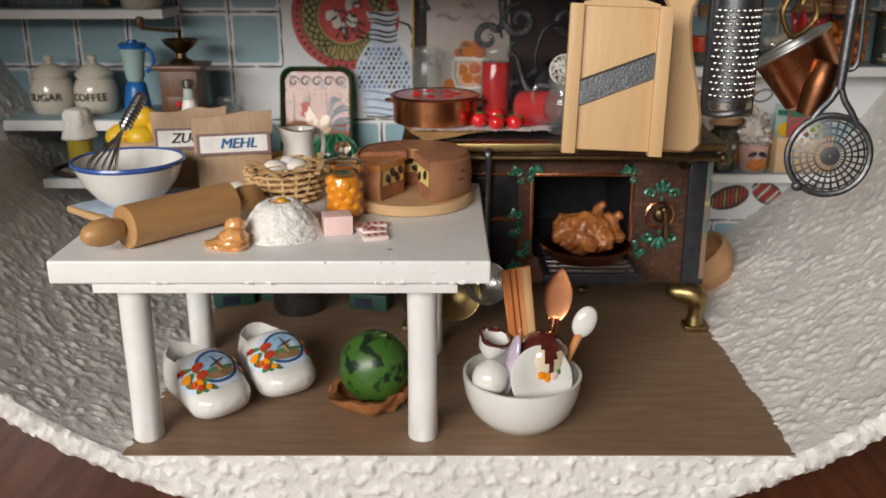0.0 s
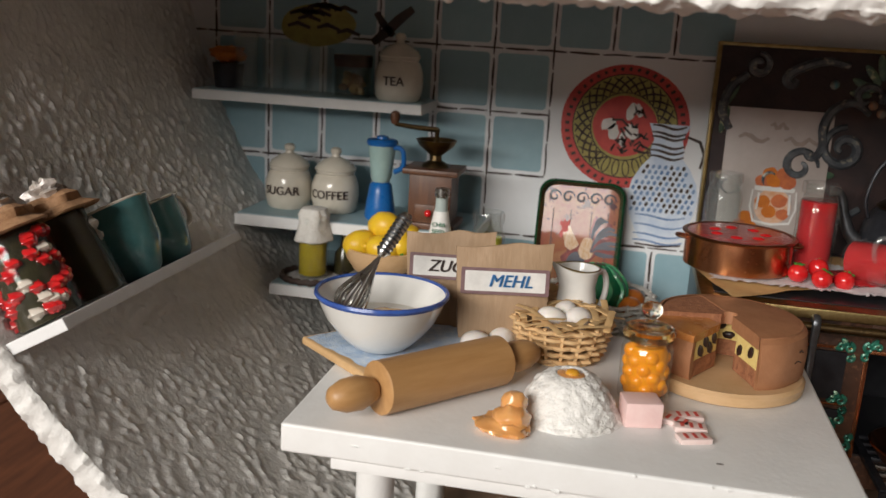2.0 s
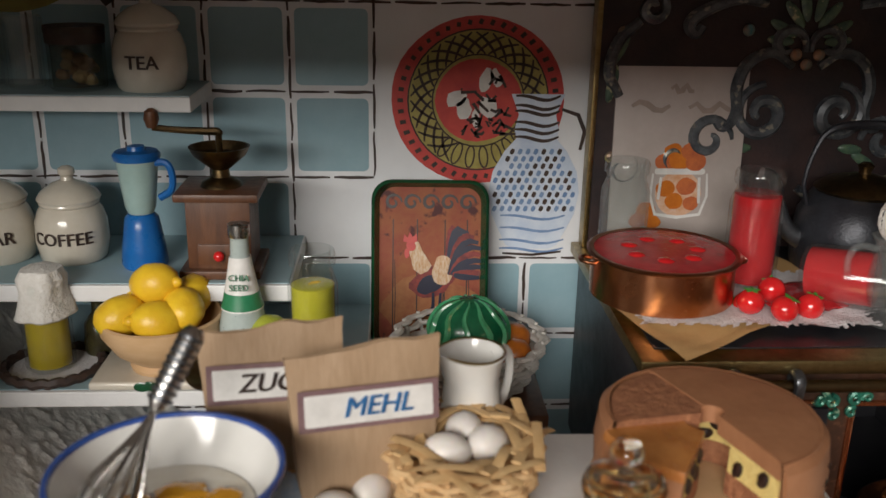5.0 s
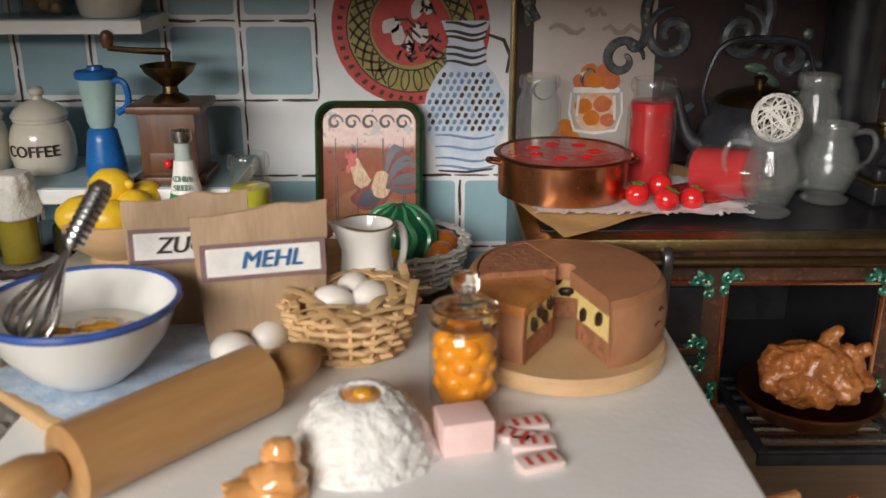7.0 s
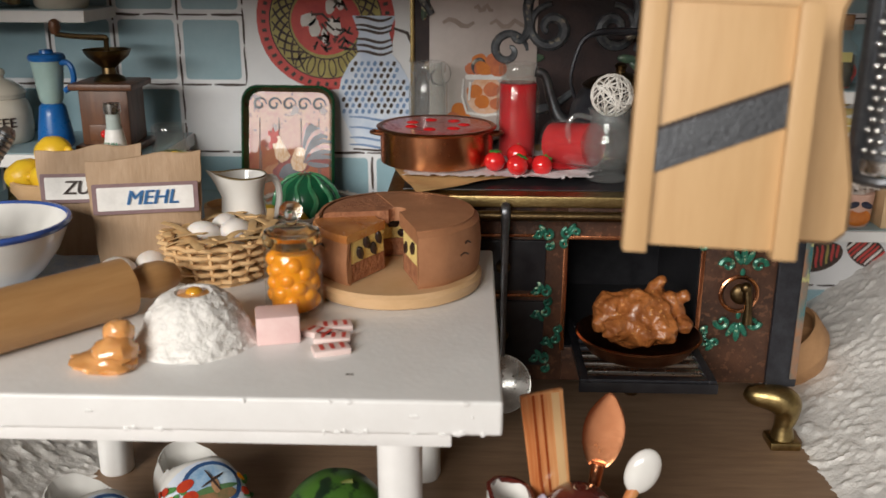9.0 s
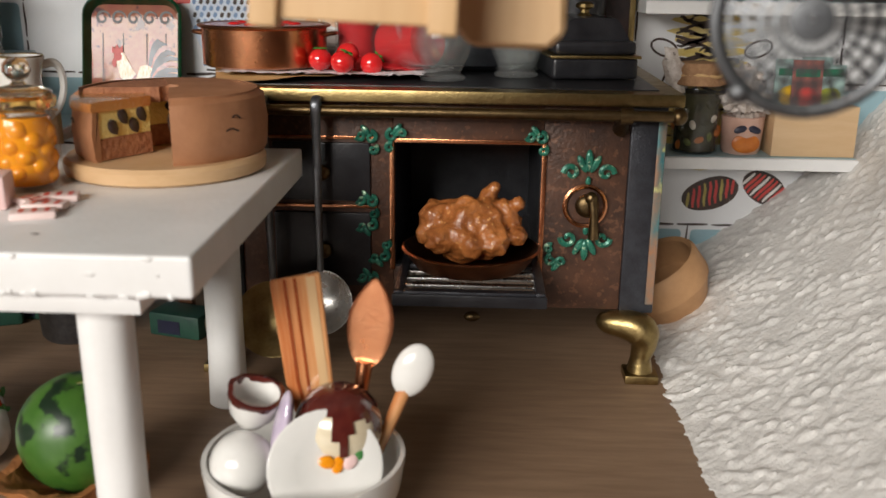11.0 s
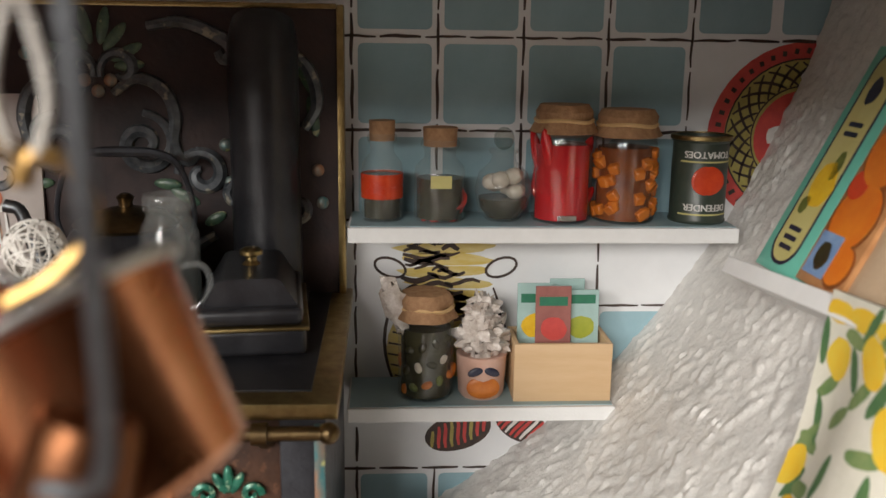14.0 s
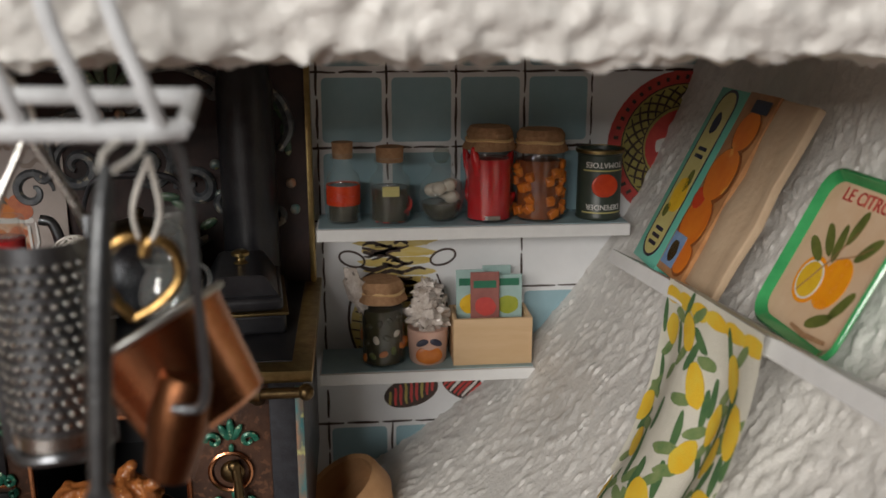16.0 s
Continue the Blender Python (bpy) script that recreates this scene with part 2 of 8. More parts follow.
STRAW = mat("straw_chips", (0.70, 0.48, 0.24), (0.60, 0.38, 0.17), rough=0.6, scale=3, bump=0.2)
CHICK = mat("roast_skin", (0.46, 0.165, 0.045), (0.20, 0.06, 0.016), rough=0.28, scale=1.6, bump=0.7, bscale=9, coat=0.2, speck=(0.56, 0.26, 0.09), speck_scale=9, speck_at=0.62)
NUT = mat("walnut_shell", (0.46, 0.19, 0.065), (0.33, 0.12, 0.04), rough=0.55, scale=2.5, bump=0.9, bscale=5)
TERRA = mat("terracotta_pale", (0.55, 0.31, 0.15), (0.46, 0.25, 0.115), rough=0.6, scale=1.6, bump=0.1)
CLOTH = mat("brown_napkin", (0.66, 0.42, 0.18), (0.58, 0.35, 0.14), rough=0.8, scale=2, bump=0.3, bscale=30)
LACE = mat("lace_white", (0.78, 0.76, 0.77), (0.66, 0.64, 0.66), rough=0.8, scale=7, bump=0.9, bscale=16)
BLUECLOTH = mat("blue_cloth", (0.36, 0.50, 0.70), (0.62, 0.69, 0.78), rough=0.85, scale=4, bump=0.5, bscale=22)
CELLO = mat("crumpled_film", (0.72, 0.66, 0.62), (0.40, 0.33, 0.28), rough=0.18, scale=4, bump=1.0, bscale=6, coat=0.5)
MUSLIN = mat("muslin", (0.76, 0.74, 0.70), (0.66, 0.63, 0.58), rough=0.8, scale=5, bump=0.7, bscale=12)
REDPAINT = mat("strawberry_red", (0.66, 0.02, 0.02), (0.52, 0.01, 0.015), rough=0.14, scale=3, coat=0.6)
RUBY = mat("cranberry_syrup", (0.60, 0.018, 0.022), (0.46, 0.01, 0.015), rough=0.12, scale=2, coat=0.5)
JELLY = mat("red_jelly", (0.50, 0.025, 0.03), (0.34, 0.012, 0.016), rough=0.16, scale=3, coat=0.3, bump=0.3, bscale=4)
TOMATO = mat("tomato_red", (0.64, 0.07, 0.02), (0.52, 0.04, 0.015), rough=0.25, scale=2.5)
CARROT = mat("carrot_orange", (0.64, 0.20, 0.025), (0.50, 0.13, 0.015), rough=0.3, scale=3)
CARROTBRINE = mat("carrot_brine", (0.26, 0.07, 0.012), (0.12, 0.03, 0.008), rough=0.2, scale=2)
PICKLE = mat("dark_pickle", (0.05, 0.045, 0.018), (0.025, 0.02, 0.01), rough=0.2, scale=3)
GARLIC = mat("garlic_white", (0.66, 0.60, 0.52), (0.56, 0.49, 0.41), rough=0.35, scale=4)
JUICE = mat("lemonade", (0.62, 0.58, 0.03), (0.52, 0.47, 0.02), rough=0.12, scale=1.5, coat=0.5)
OLIVEOIL = mat("olive_oil", (0.50, 0.38, 0.01), (0.38, 0.28, 0.01), rough=0.12, scale=1.5, coat=0.5)
SYRUP = mat("amber_syrup", (0.88, 0.34, 0.008), (0.78, 0.25, 0.005), rough=0.1, scale=2, coat=0.6)
MILKY = mat("cloudy_drink", (0.44, 0.50, 0.48), (0.36, 0.42, 0.40), rough=0.15, scale=2, speck=(0.06, 0.07, 0.06), speck_scale=9, speck_at=0.66)
GREENLAB = mat("label_green", (0.03, 0.22, 0.10), (0.02, 0.16, 0.07), rough=0.4, scale=2)
BLUEPL = mat("blue_plastic", (0.015, 0.15, 0.46), (0.01, 0.11, 0.38), rough=0.28, scale=2)
PALEPL = mat("pale_jug_plastic", (0.40, 0.56, 0.54), (0.34, 0.49, 0.47), rough=0.2, scale=1.5)
TEALCUP = mat("teal_glaze", (0.105, 0.27, 0.27), (0.06, 0.18, 0.19), rough=0.13, scale=1.2, coat=0.5)
POSTER = mat("tin_sign_cream", (0.50, 0.44, 0.41), (0.42, 0.36, 0.33), rough=0.4, scale=0.8, bump=0.05)
POSTINK = mat("tin_sign_ink", (0.36, 0.29, 0.25), rough=0.5, scale=3)
ROOSTBG = mat("rooster_red_ground", (0.25, 0.03, 0.015), (0.34, 0.12, 0.04), rough=0.6, scale=0.9, coat=0.5, speck=(0.07, 0.010, 0.010), speck_scale=2.2, speck_at=0.58)
ROOSTGOLD = mat("rooster_gold_ground", (0.42, 0.17, 0.05), (0.26, 0.07, 0.02), rough=0.5, scale=1.4, coat=0.5)
DARKBLUE = mat("print_dark_blue", (0.02, 0.022, 0.05), rough=0.3, scale=3)
CREAMTIN = mat("tin_cream", (0.70, 0.52, 0.36), (0.64, 0.43, 0.27), rough=0.3, scale=1.2, coat=0.3)
LEAFDK = mat("leaf_olive", (0.15, 0.17, 0.035), (0.08, 0.10, 0.02), rough=0.45, scale=3)
MINT = mat("mint_card", (0.16, 0.53, 0.42), (0.13, 0.46, 0.36), rough=0.35, scale=1)
MINTLAB = mat("cream_yellow_label", (0.58, 0.53, 0.22), (0.52, 0.46, 0.17), rough=0.4, scale=1.5)
FABRIC = mat("lemon_cloth_ground", (0.74, 0.71, 0.62), (0.66, 0.64, 0.54), rough=0.85, scale=2, bump=0.3, bscale=28)
FABYEL = mat("lemon_cloth_yellow", (0.80, 0.47, 0.015), (0.76, 0.57, 0.06), rough=0.85, scale=2.2, bump=0.3, bscale=28)
FABGRN = mat("lemon_cloth_green", (0.12, 0.22, 0.07), (0.26, 0.32, 0.13), rough=0.85, scale=2.5, bump=0.3, bscale=28)
FABLEAF = mat("lemon_cloth_leaf", (0.05, 0.13, 0.05), (0.10, 0.20, 0.07), rough=0.85, scale=2.5, bump=0.3, bscale=28)
CHOC = mat("chocolate_glaze", (0.11, 0.02, 0.014), (0.07, 0.012, 0.01), rough=0.1, scale=3, coat=0.7)
PURPLE = mat("lilac_glaze", (0.46, 0.38, 0.52), (0.62, 0.55, 0.62), rough=0.12, scale=2, coat=0.5)
PACKDK = mat("packet_green", (0.02, 0.13, 0.09), (0.03, 0.20, 0.10), rough=0.4, scale=1.5)
CLOTHCOL = {"green": mat("painted_leaf_green", (0.04, 0.17, 0.05), (0.10, 0.26, 0.08), rough=0.2, scale=4), "red": mat("painted_tulip", (0.55, 0.07, 0.02), (0.42, 0.03, 0.02), rough=0.2, scale=4), "orange": ORANGE}
CLEAR = glass("clear_glass", (0.96, 0.97, 0.965))
# a stronger pale haze stands in for the bright room reflected in it
THICK = glass("hazed_clear_glass", (0.95, 0.965, 0.96), 0.08, 0.055)
GREYGLASS = glass("smoky_glass", (0.80, 0.82, 0.80))
# brown of the unseen room, set dark to hold down bounced light
WALLPAINT = mat("unseen_room_dark", (0.15, 0.13, 0.115), (0.13, 0.115, 0.10), rough=0.8, scale=0.02)

# ---- mesh helpers; all lengths in centimetres ----


def part(name, bm, material, parent=None, label="", smooth=True, m=None):
    """Links a bmesh, drawn in centimetres, as one mesh object under a thing or part."""
    if m is not None:
        bm.transform(m)
    bm.transform(Matrix.Diagonal((C, C, C, 1)))
    bmesh.ops.recalc_face_normals(bm, faces=bm.faces)
    me = bpy.data.meshes.new(name)
    bm.to_mesh(me)
    bm.free()
    me.materials.append(material)
    if smooth:
        me.polygons.foreach_set("use_smooth", [True] * len(me.polygons))
        me.set_sharp_from_angle(angle=radians(38))
    ob = new(name, me)
    if parent is not None:
        ob.parent = parent
    if label:
        tagged(ob, label)
    return ob


def thing(name, label, category, x=0, y=0, z=0, rx=0, ry=0, rz=0, group="", kind=""):
    e = new(name)
    e.empty_display_size = 0.005
    e.matrix_basis = pose(x * C, y * C, z * C, rx, ry, rz)
    return tagged(e, label, category, group, kind)


def shift(x=0, y=0, z=0, rx=0, ry=0, rz=0, s=1):
    return Matrix.LocRotScale((x, y, z), Euler([radians(a) for a in (rx, ry, rz)]), (s, s, s))


def lathe(prof, seg=32, wobble=0.0, a0=0.0, a1=360.0, bm=None, seed=0):
    """A turned form from a profile of (radius, height)."""
    bm = bm or bmesh.new()
    full = abs(a1 - a0) >= 359.9
    n = seg if full else seg + 1
    rings = []
    for i, (r, z) in enumerate(prof):
        if r < 1e-4:
            rings.append([bm.verts.new((0, 0, z))])
            continue
        ring = []
        for k in range(n):
            a = radians(a0 + (a1 - a0) * k / seg)
            rr = r
            if wobble:
                rr += wobble * noise.noise((math.cos(a) * 2 + seed, math.sin(a) * 2, z * 1.5))
            ring.append(bm.verts.new((rr * math.cos(a), rr * math.sin(a), z)))
        rings.append(ring)
    for p, q in zip(rings, rings[1:]):
        for k in range(seg):
            k2 = (k + 1) % n
            if len(p) == 1 and len(q) == 1:
                continue
            if len(p) == 1:
                bm.faces.new((p[0], q[k], q[k2]))
            elif len(q) == 1:
                bm.faces.new((p[k], q[0], p[k2]))
            else:
                bm.faces.new((p[k], q[k], q[k2], p[k2]))
    return bm


def box(x0, x1, y0, y1, z0, z1, bevel=0.03, seg=2, bm=None, m=None):
    bm2 = bmesh.new()
    bmesh.ops.create_cube(bm2, size=1)
    bm2.transform(Matrix.Translation(((x0 + x1) / 2, (y0 + y1) / 2, (z0 + z1) / 2)) @ Matrix.Diagonal((x1 - x0, y1 - y0, z1 - z0, 1)))
    if bevel:
        bmesh.ops.bevel(bm2, geom=bm2.edges[:], offset=bevel, segments=seg, affect="EDGES", profile=0.6)
    return merge(bm, bm2, m)


def merge(bm, bm2, m=None):
    if m is not None:
        bm2.transform(m)
    if bm is None:
        return bm2
    me = bpy.data.meshes.new("tmp")
    bm2.to_mesh(me)
    bm2.free()
    bm.from_mesh(me)
    bpy.data.meshes.remove(me)
    return bm


def ball(rx, ry=None, rz=None, seg=20, lump=0.0, freq=2.0, bm=None, m=None, seed=0):
    ry, rz = ry or rx, rz or rx
    bm2 = bmesh.new()
    bmesh.ops.create_uvsphere(bm2, u_segments=seg, v_segments=max(6, seg * 2 // 3), radius=1)
    for v in bm2.verts:
        k = 1 + (lump * noise.fractal(v.co * freq + Vector((seed * 3.1, seed, 0)), 1.0, 2.0, 3) if lump else 0)
        v.co = Vector((v.co.x * rx * k, v.co.y * ry * k, v.co.z * rz * k))
    return merge(bm, bm2, m)


def tube(pts, r, seg=8, bm=None, closed=False, flat=1.0, up=None):
    """A round bar along points; r is a number or one number for each point. Few points that bend are eased into a curve."""
    bm = bm or bmesh.new()
    P = [Vector(p) for p in pts]
    n = len(P)
    rs = list(r) if isinstance(r, (list, tuple)) else [r] * n
    ends = (P[-1] - P[0]).normalized()
    if not closed and 3 <= n <= 13 and max((p - P[0]).cross(ends).length for p in P) > 0.03:
        fine, frs = [], []
        for i in range(n - 1):
            p0, p1, p2, p3 = P[max(i - 1, 0)], P[i], P[i + 1], P[min(i + 2, n - 1)]
            k = (p2 - p1).length
            t1, t2 = (p2 - p0).normalized() * k, (p3 - p1).normalized() * k
            for q in range(5):
                u = q / 5
                fine.append(p1 * (2 * u ** 3 - 3 * u ** 2 + 1) + t1 * (u ** 3 - 2 * u ** 2 + u) + p2 * (3 * u ** 2 - 2 * u ** 3) + t2 * (u ** 3 - u ** 2))
                frs.append(rs[i] + (rs[i + 1] - rs[i]) * u)
        P, rs = fine + [P[-1]], frs + [rs[-1]]
        n = len(P)
    rings, prev = [], None
    for i in range(n):
        a, b = (P[(i - 1) % n], P[(i + 1) % n]) if closed else (P[max(i - 1, 0)], P[min(i + 1, n - 1)])
        d = (b - a).normalized()
        ref = prev if prev is not None else (Vector(up) if up else (Vector((0, 0, 1)) if abs(d.z) < 0.9 else Vector((1, 0, 0))))
        s = d.cross(ref).normalized()
        u = s.cross(d).normalized()
        prev = u
        rings.append([bm.verts.new(P[i] + rs[i] * (math.cos(2 * math.pi * k / seg) * s + flat * math.sin(2 * math.pi * k / seg) * u)) for k in range(seg)])
    last = n if closed else n - 1
    for i in range(last):
        p, q = rings[i], rings[(i + 1) % n]
        for k in range(seg):
            bm.faces.new((p[k], p[(k + 1) % seg], q[(k + 1) % seg], q[k]))
    if not closed:
        bm.faces.new(rings[0]), bm.faces.new(rings[-1])
    return bm


def slab(pts, t, bm=None, m=None, bevel=0.0):
    """A plate: an outline in x and z, with thickness t from y = 0 towards -y."""
    bm2 = bmesh.new()
    f = bm2.faces.new([bm2.verts.new((x, 0, z)) for x, z in pts])
    got = bmesh.ops.extrude_face_region(bm2, geom=[f])
    bmesh.ops.translate(bm2, vec=(0, -t, 0), verts=[v for v in got["geom"] if isinstance(v, bmesh.types.BMVert)])
    if bevel:
        bmesh.ops.recalc_face_normals(bm2, faces=bm2.faces)
        bmesh.ops.bevel(bm2, geom=[e for e in bm2.edges], offset=bevel, segments=1, affect="EDGES")
    return merge(bm, bm2, m)


def rounded(w, h, r, n=5, x=0, z=0):
    """Outline of a rectangle with round corners, centred on x, z."""
    out = []
    for cx, cz, a0 in ((w / 2 - r, h / 2 - r, 0), (-w / 2 + r, h / 2 - r, 90), (-w / 2 + r, -h / 2 + r, 180), (w / 2 - r, -h / 2 + r, 270)):
        out += [(x + cx + r * math.cos(radians(a0 + 90 * k / n)), z + cz + r * math.sin(radians(a0 + 90 * k / n))) for k in range(n + 1)]
    return out


def oval(rx, rz, n=24, x=0, z=0, turn=0, wob=0.0, seed=0):
    out = []
    for k in range(n):
        a = 2 * math.pi * k / n
        w = 1 + wob * noise.noise((math.cos(a) * 1.5, math.sin(a) * 1.5, seed * 2.3))
        px, pz = rx * w * math.cos(a), rz * w * math.sin(a)
        c, s = math.cos(radians(turn)), math.sin(radians(turn))
        out.append((x + px * c - pz * s, z + px * s + pz * c))
    return out


def stroke(pts, w, t=0.012, bm=None, m=None, taper=True):
    """A brush stroke of width w lying on a wall (x and z), a hair proud of it."""
    bm2 = bmesh.new()
    n = len(pts)
    top = []
    for i, (x, z) in enumerate(pts):
        a, b = pts[max(i - 1, 0)], pts[min(i + 1, n - 1)]
        d = Vector((b[0] - a[0], b[1] - a[1]))
        d = d.normalized() if d.length > 1e-6 else Vector((1, 0))
        k = w / 2 * ((0.45 + 0.55 * math.sin(math.pi * (i + 0.5) / n)) if taper else 1)
        top.append((bm2.verts.new((x - d.y * k, -t, z + d.x * k)), bm2.verts.new((x + d.y * k, -t, z - d.x * k))))
    for p, q in zip(top, top[1:]):
        bm2.faces.new((p[0], p[1], q[1], q[0]))
    return merge(bm, bm2, m)


def spiral(cx, cz, r0, r1, a0, a1, n=20):
    return [(cx + (r0 + (r1 - r0) * k / n) * math.cos(radians(a0 + (a1 - a0) * k / n)), cz + (r0 + (r1 - r0) * k / n) * math.sin(radians(a0 + (a1 - a0) * k / n))) for k in range(n + 1)]


def lettering(text, size, material, parent, m, label="", bend=0.0, name="lettering", shear=0.0, thick=0.006, align="CENTER"):
    """Letters standing in the x-z plane, facing -y; bend wraps them round a cylinder of that radius."""
    cu = bpy.data.curves.new("tmp", "FONT")
    cu.body, cu.size, cu.align_x, cu.align_y, cu.shear, cu.extrude = text, size, align, "CENTER", shear, thick
    cu.resolution_u = 3
    ob = new("tmp", cu)
    me = bpy.data.meshes.new_from_object(ob.evaluated_get(bpy.context.evaluated_depsgraph_get()))
    bpy.data.objects.remove(ob)
    bm = bmesh.new()
    bm.from_mesh(me)
    bpy.data.meshes.remove(me)
    me = bpy.data.meshes.new("tmp")
    bm.to_mesh(me)
    for dx, dz in ((0.025, 0.0), (0.05, 0.008), (0.025, 0.016)):   # a heavier face
        first = len(bm.verts)
        bm.from_mesh(me)
        bm.verts.ensure_lookup_table()
        for v in bm.verts[first:]:
            v.co += Vector((dx * size, dz * size, 0.0004))
    bpy.data.meshes.remove(me)
    for v in bm.verts:
        x, z, d = v.co.x, v.co.y, v.co.z
        if bend:
            a = x / bend
            v.co = ((bend + d) * math.sin(a), -(bend + d) * math.cos(a), z)
        else:
            v.co = (x, -d, z)
    return part(name, bm, material, parent, label, smooth=False, m=m)

# ---- setting: the round stucco niche, its floor, printed back wall and lintel ----
AX, AZ, RAD = 0.5, 20.0, 22.2   # axis of the round shell, and its inner radius
Y0, Y1 = 23.4, 40.2             # front rim and back wall


def stucco_relief(p, q):
    """Height of the combed plaster at two surface coordinates."""
    h = 0.0
    w = 0.5 * noise.noise((p * 0.7, q * 0.7, 9.1))
    n = noise.noise(((p + w) * 2.9, (q - w) * 4.6, 3.3)) + 0.55 * noise.noise((p * 6.0, q * 7.6, 7.7))
    h += 0.098 * min(0.75, max(0.0, n - 0.08)) ** 0.7
    h += 0.04 * noise.noise((p * 0.4, q * 0.4, 1.0)) + 0.02 * noise.noise((p * 8, q * 8.0, 5.0))
    return h


def shell_side(name, a_from, a_to):
    """One flank of the shell: plaster skin inside, plain skin outside, closed at the rim."""
    bm = bmesh.new()
    na, ny = int(abs(a_to - a_from) * RAD * math.pi / 180 / 0.075), int((Y1 - Y0) / 0.075)
    grid = []
    for i in range(na + 1):
        a = radians(a_from + (a_to - a_from) * i / na)
        row = []
        for j in range(ny + 1):
            y = Y0 + (Y1 - Y0) * j / ny
            rr = RAD - stucco_relief(a * RAD, y) + 0.05
            row.append(bm.verts.new((AX + rr * math.sin(a), y, AZ - rr * math.cos(a))))
        grid.append(row)
    for i in range(na):
        for j in range(ny):
            bm.faces.new((grid[i][j], grid[i + 1][j], grid[i + 1][j + 1], grid[i][j + 1]))
    outer = [[bm.verts.new((AX + ro * math.sin(radians(a_from + (a_to - a_from) * i / na)), y, AZ - ro * math.cos(radians(a_from + (a_to - a_from) * i / na))))
              for i in range(na + 1)] for ro, y in ((RAD + 0.12, Y0 - 0.08), (RAD + 0.25, Y0 - 0.12), (RAD + 0.4, Y0 - 0.12), (RAD + 0.55, Y0 - 0.08), (RAD + 0.7, Y0 + 0.0), (RAD + 0.82, Y0 + 0.15), (RAD + 0.9, Y0 + 0.6), (RAD + 0.9, Y1))]
    for k, row in enumerate(outer):
        for i, v in enumerate(row):
            if k < 7:
                b = max(0, 0.05 + noise.noise((i * 0.22, k * 0.55, 0)) + 0.6 * noise.noise((i * 0.45, k * 1.1, 6))) ** 0.7
                v.co += Vector((0, -0.17 * b, 0.05 * noise.noise((i * 0.13, k, 4))))
    for i in range(na):
        bm.faces.new((grid[i][0], grid[i + 1][0], outer[0][i + 1], outer[0][i]))
        for p, q in zip(outer, outer[1:]):
            bm.faces.new((p[i], p[i + 1], q[i + 1], q[i]))
    ob = part(name, bm, STUCCO)
    return tagged(ob, "round white shell wall with rough combed plaster", "wall", kind="structure")


shell_side("wall_east", 0.0, 88.0)
shell_side("wall_west", -88.0, 0.0)

bm = bmesh.new()   # plaster fill under the floor, with a rough front
cols = []
for i in range(481):
    x = -10.2 + 21.6 * i / 480
    col = []
    low = AZ - math.sqrt((RAD + 0.3) ** 2 - (x - AX) ** 2)
    for j in range(44):
        z = -0.03 + (low + 0.03) * j / 43
        lump = 0.15 * max(0, 0.05 + noise.noise((x * 2.6, z * 3.0, 2)) + 0.5 * noise.noise((x * 5.0, z * 5.0, 9))) if j else 0
        col.append(bm.verts.new((x, Y0 - 0.02 - lump - 0.03 * j / 43, z)))
    col.insert(0, bm.verts.new((x, Y0 + 0.25, -0.03)))
    cols.append(col)
for p, q in zip(cols, cols[1:]):
    for a, b, c, d in zip(p, p[1:], q[1:], q):
        bm.faces.new((a, b, c, d))
tagged(part("wall_south", bm, STUCCO), "lumpy white plaster sill below the floor edge", "wall", kind="structure")

tagged(part("floor", box(-9.42, 10.42, Y0 - 0.02, Y1, -0.25, 0.0, 0.02), FLOORWOOD, smooth=False), "brown wood veneer floor board", "floor", kind="structure")

# lintel: thick rough plaster bar that closes the opening at the top, and the ceiling behind it
bm = bmesh.new()
rows = []
prof = [(23.9 - 1.3 * k / 11, 14.93) for k in range(12)] + [(22.58 - 0.25 * math.sin(0.06 * k), 14.98 + 0.085 * k) for k in range(58)]
for i in range(641):
    x = -23.0 + 47.0 * i / 640
    row = []
    for j, (y, z) in enumerate(prof):
        k = 0.05 * noise.noise((x * 0.8, y, z * 0.8)) + 0.20 * max(0, noise.noise((x * 2.3, y * 2.6, z * 2.6))) + 0.10 * noise.noise((x * 4.6, y * 4.6, z * 4.6 + 7))
        edge = math.exp(-((j - 11.5) / 3.5) ** 2)
        front = min(1, max(0, (j - 8) / 4))
        row.append(bm.verts.new((x, y - k * front + 0.10 * edge, z - k * (1 - front) - 0.6 * k * edge + 0.06 * edge)))
    rows.append(row)
for p, q in zip(rows, rows[1:]):
    for a, b, c, d in zip(p, p[1:], q[1:], q):
        bm.faces.new((a, b, c, d))
tagged(part("trim", bm, STUCCO), "thick rough white plaster lintel over the opening", "lintel", kind="structure")
tagged(part("ceiling", box(-22.6, 23.6, 23.5, Y1, 15.6, 16.2, 0.02), STUCCO, smooth=False), "plain plaster ceiling inside the niche", "ceiling", kind="structure")

# back wall with its printed paper
wall = tagged(part("wall_north", box(-23.2, 24.2, Y1, Y1 + 0.5, -3.0, 17.0, 0.02), PAPER_W, smooth=False),
              "white back wall papered with a printed blue tile pattern", "wall", kind="structure")
GX = {k: -6.9 + 2.18 * k for k in range(-8, 1)}                  # joints of the tile print, west part
GXE = {k: 10.1 + 2.125 * k for k in range(0, 7)}                 # and east part
GZ = [2.1 + 2.3 * k for k in range(-1, 7)]


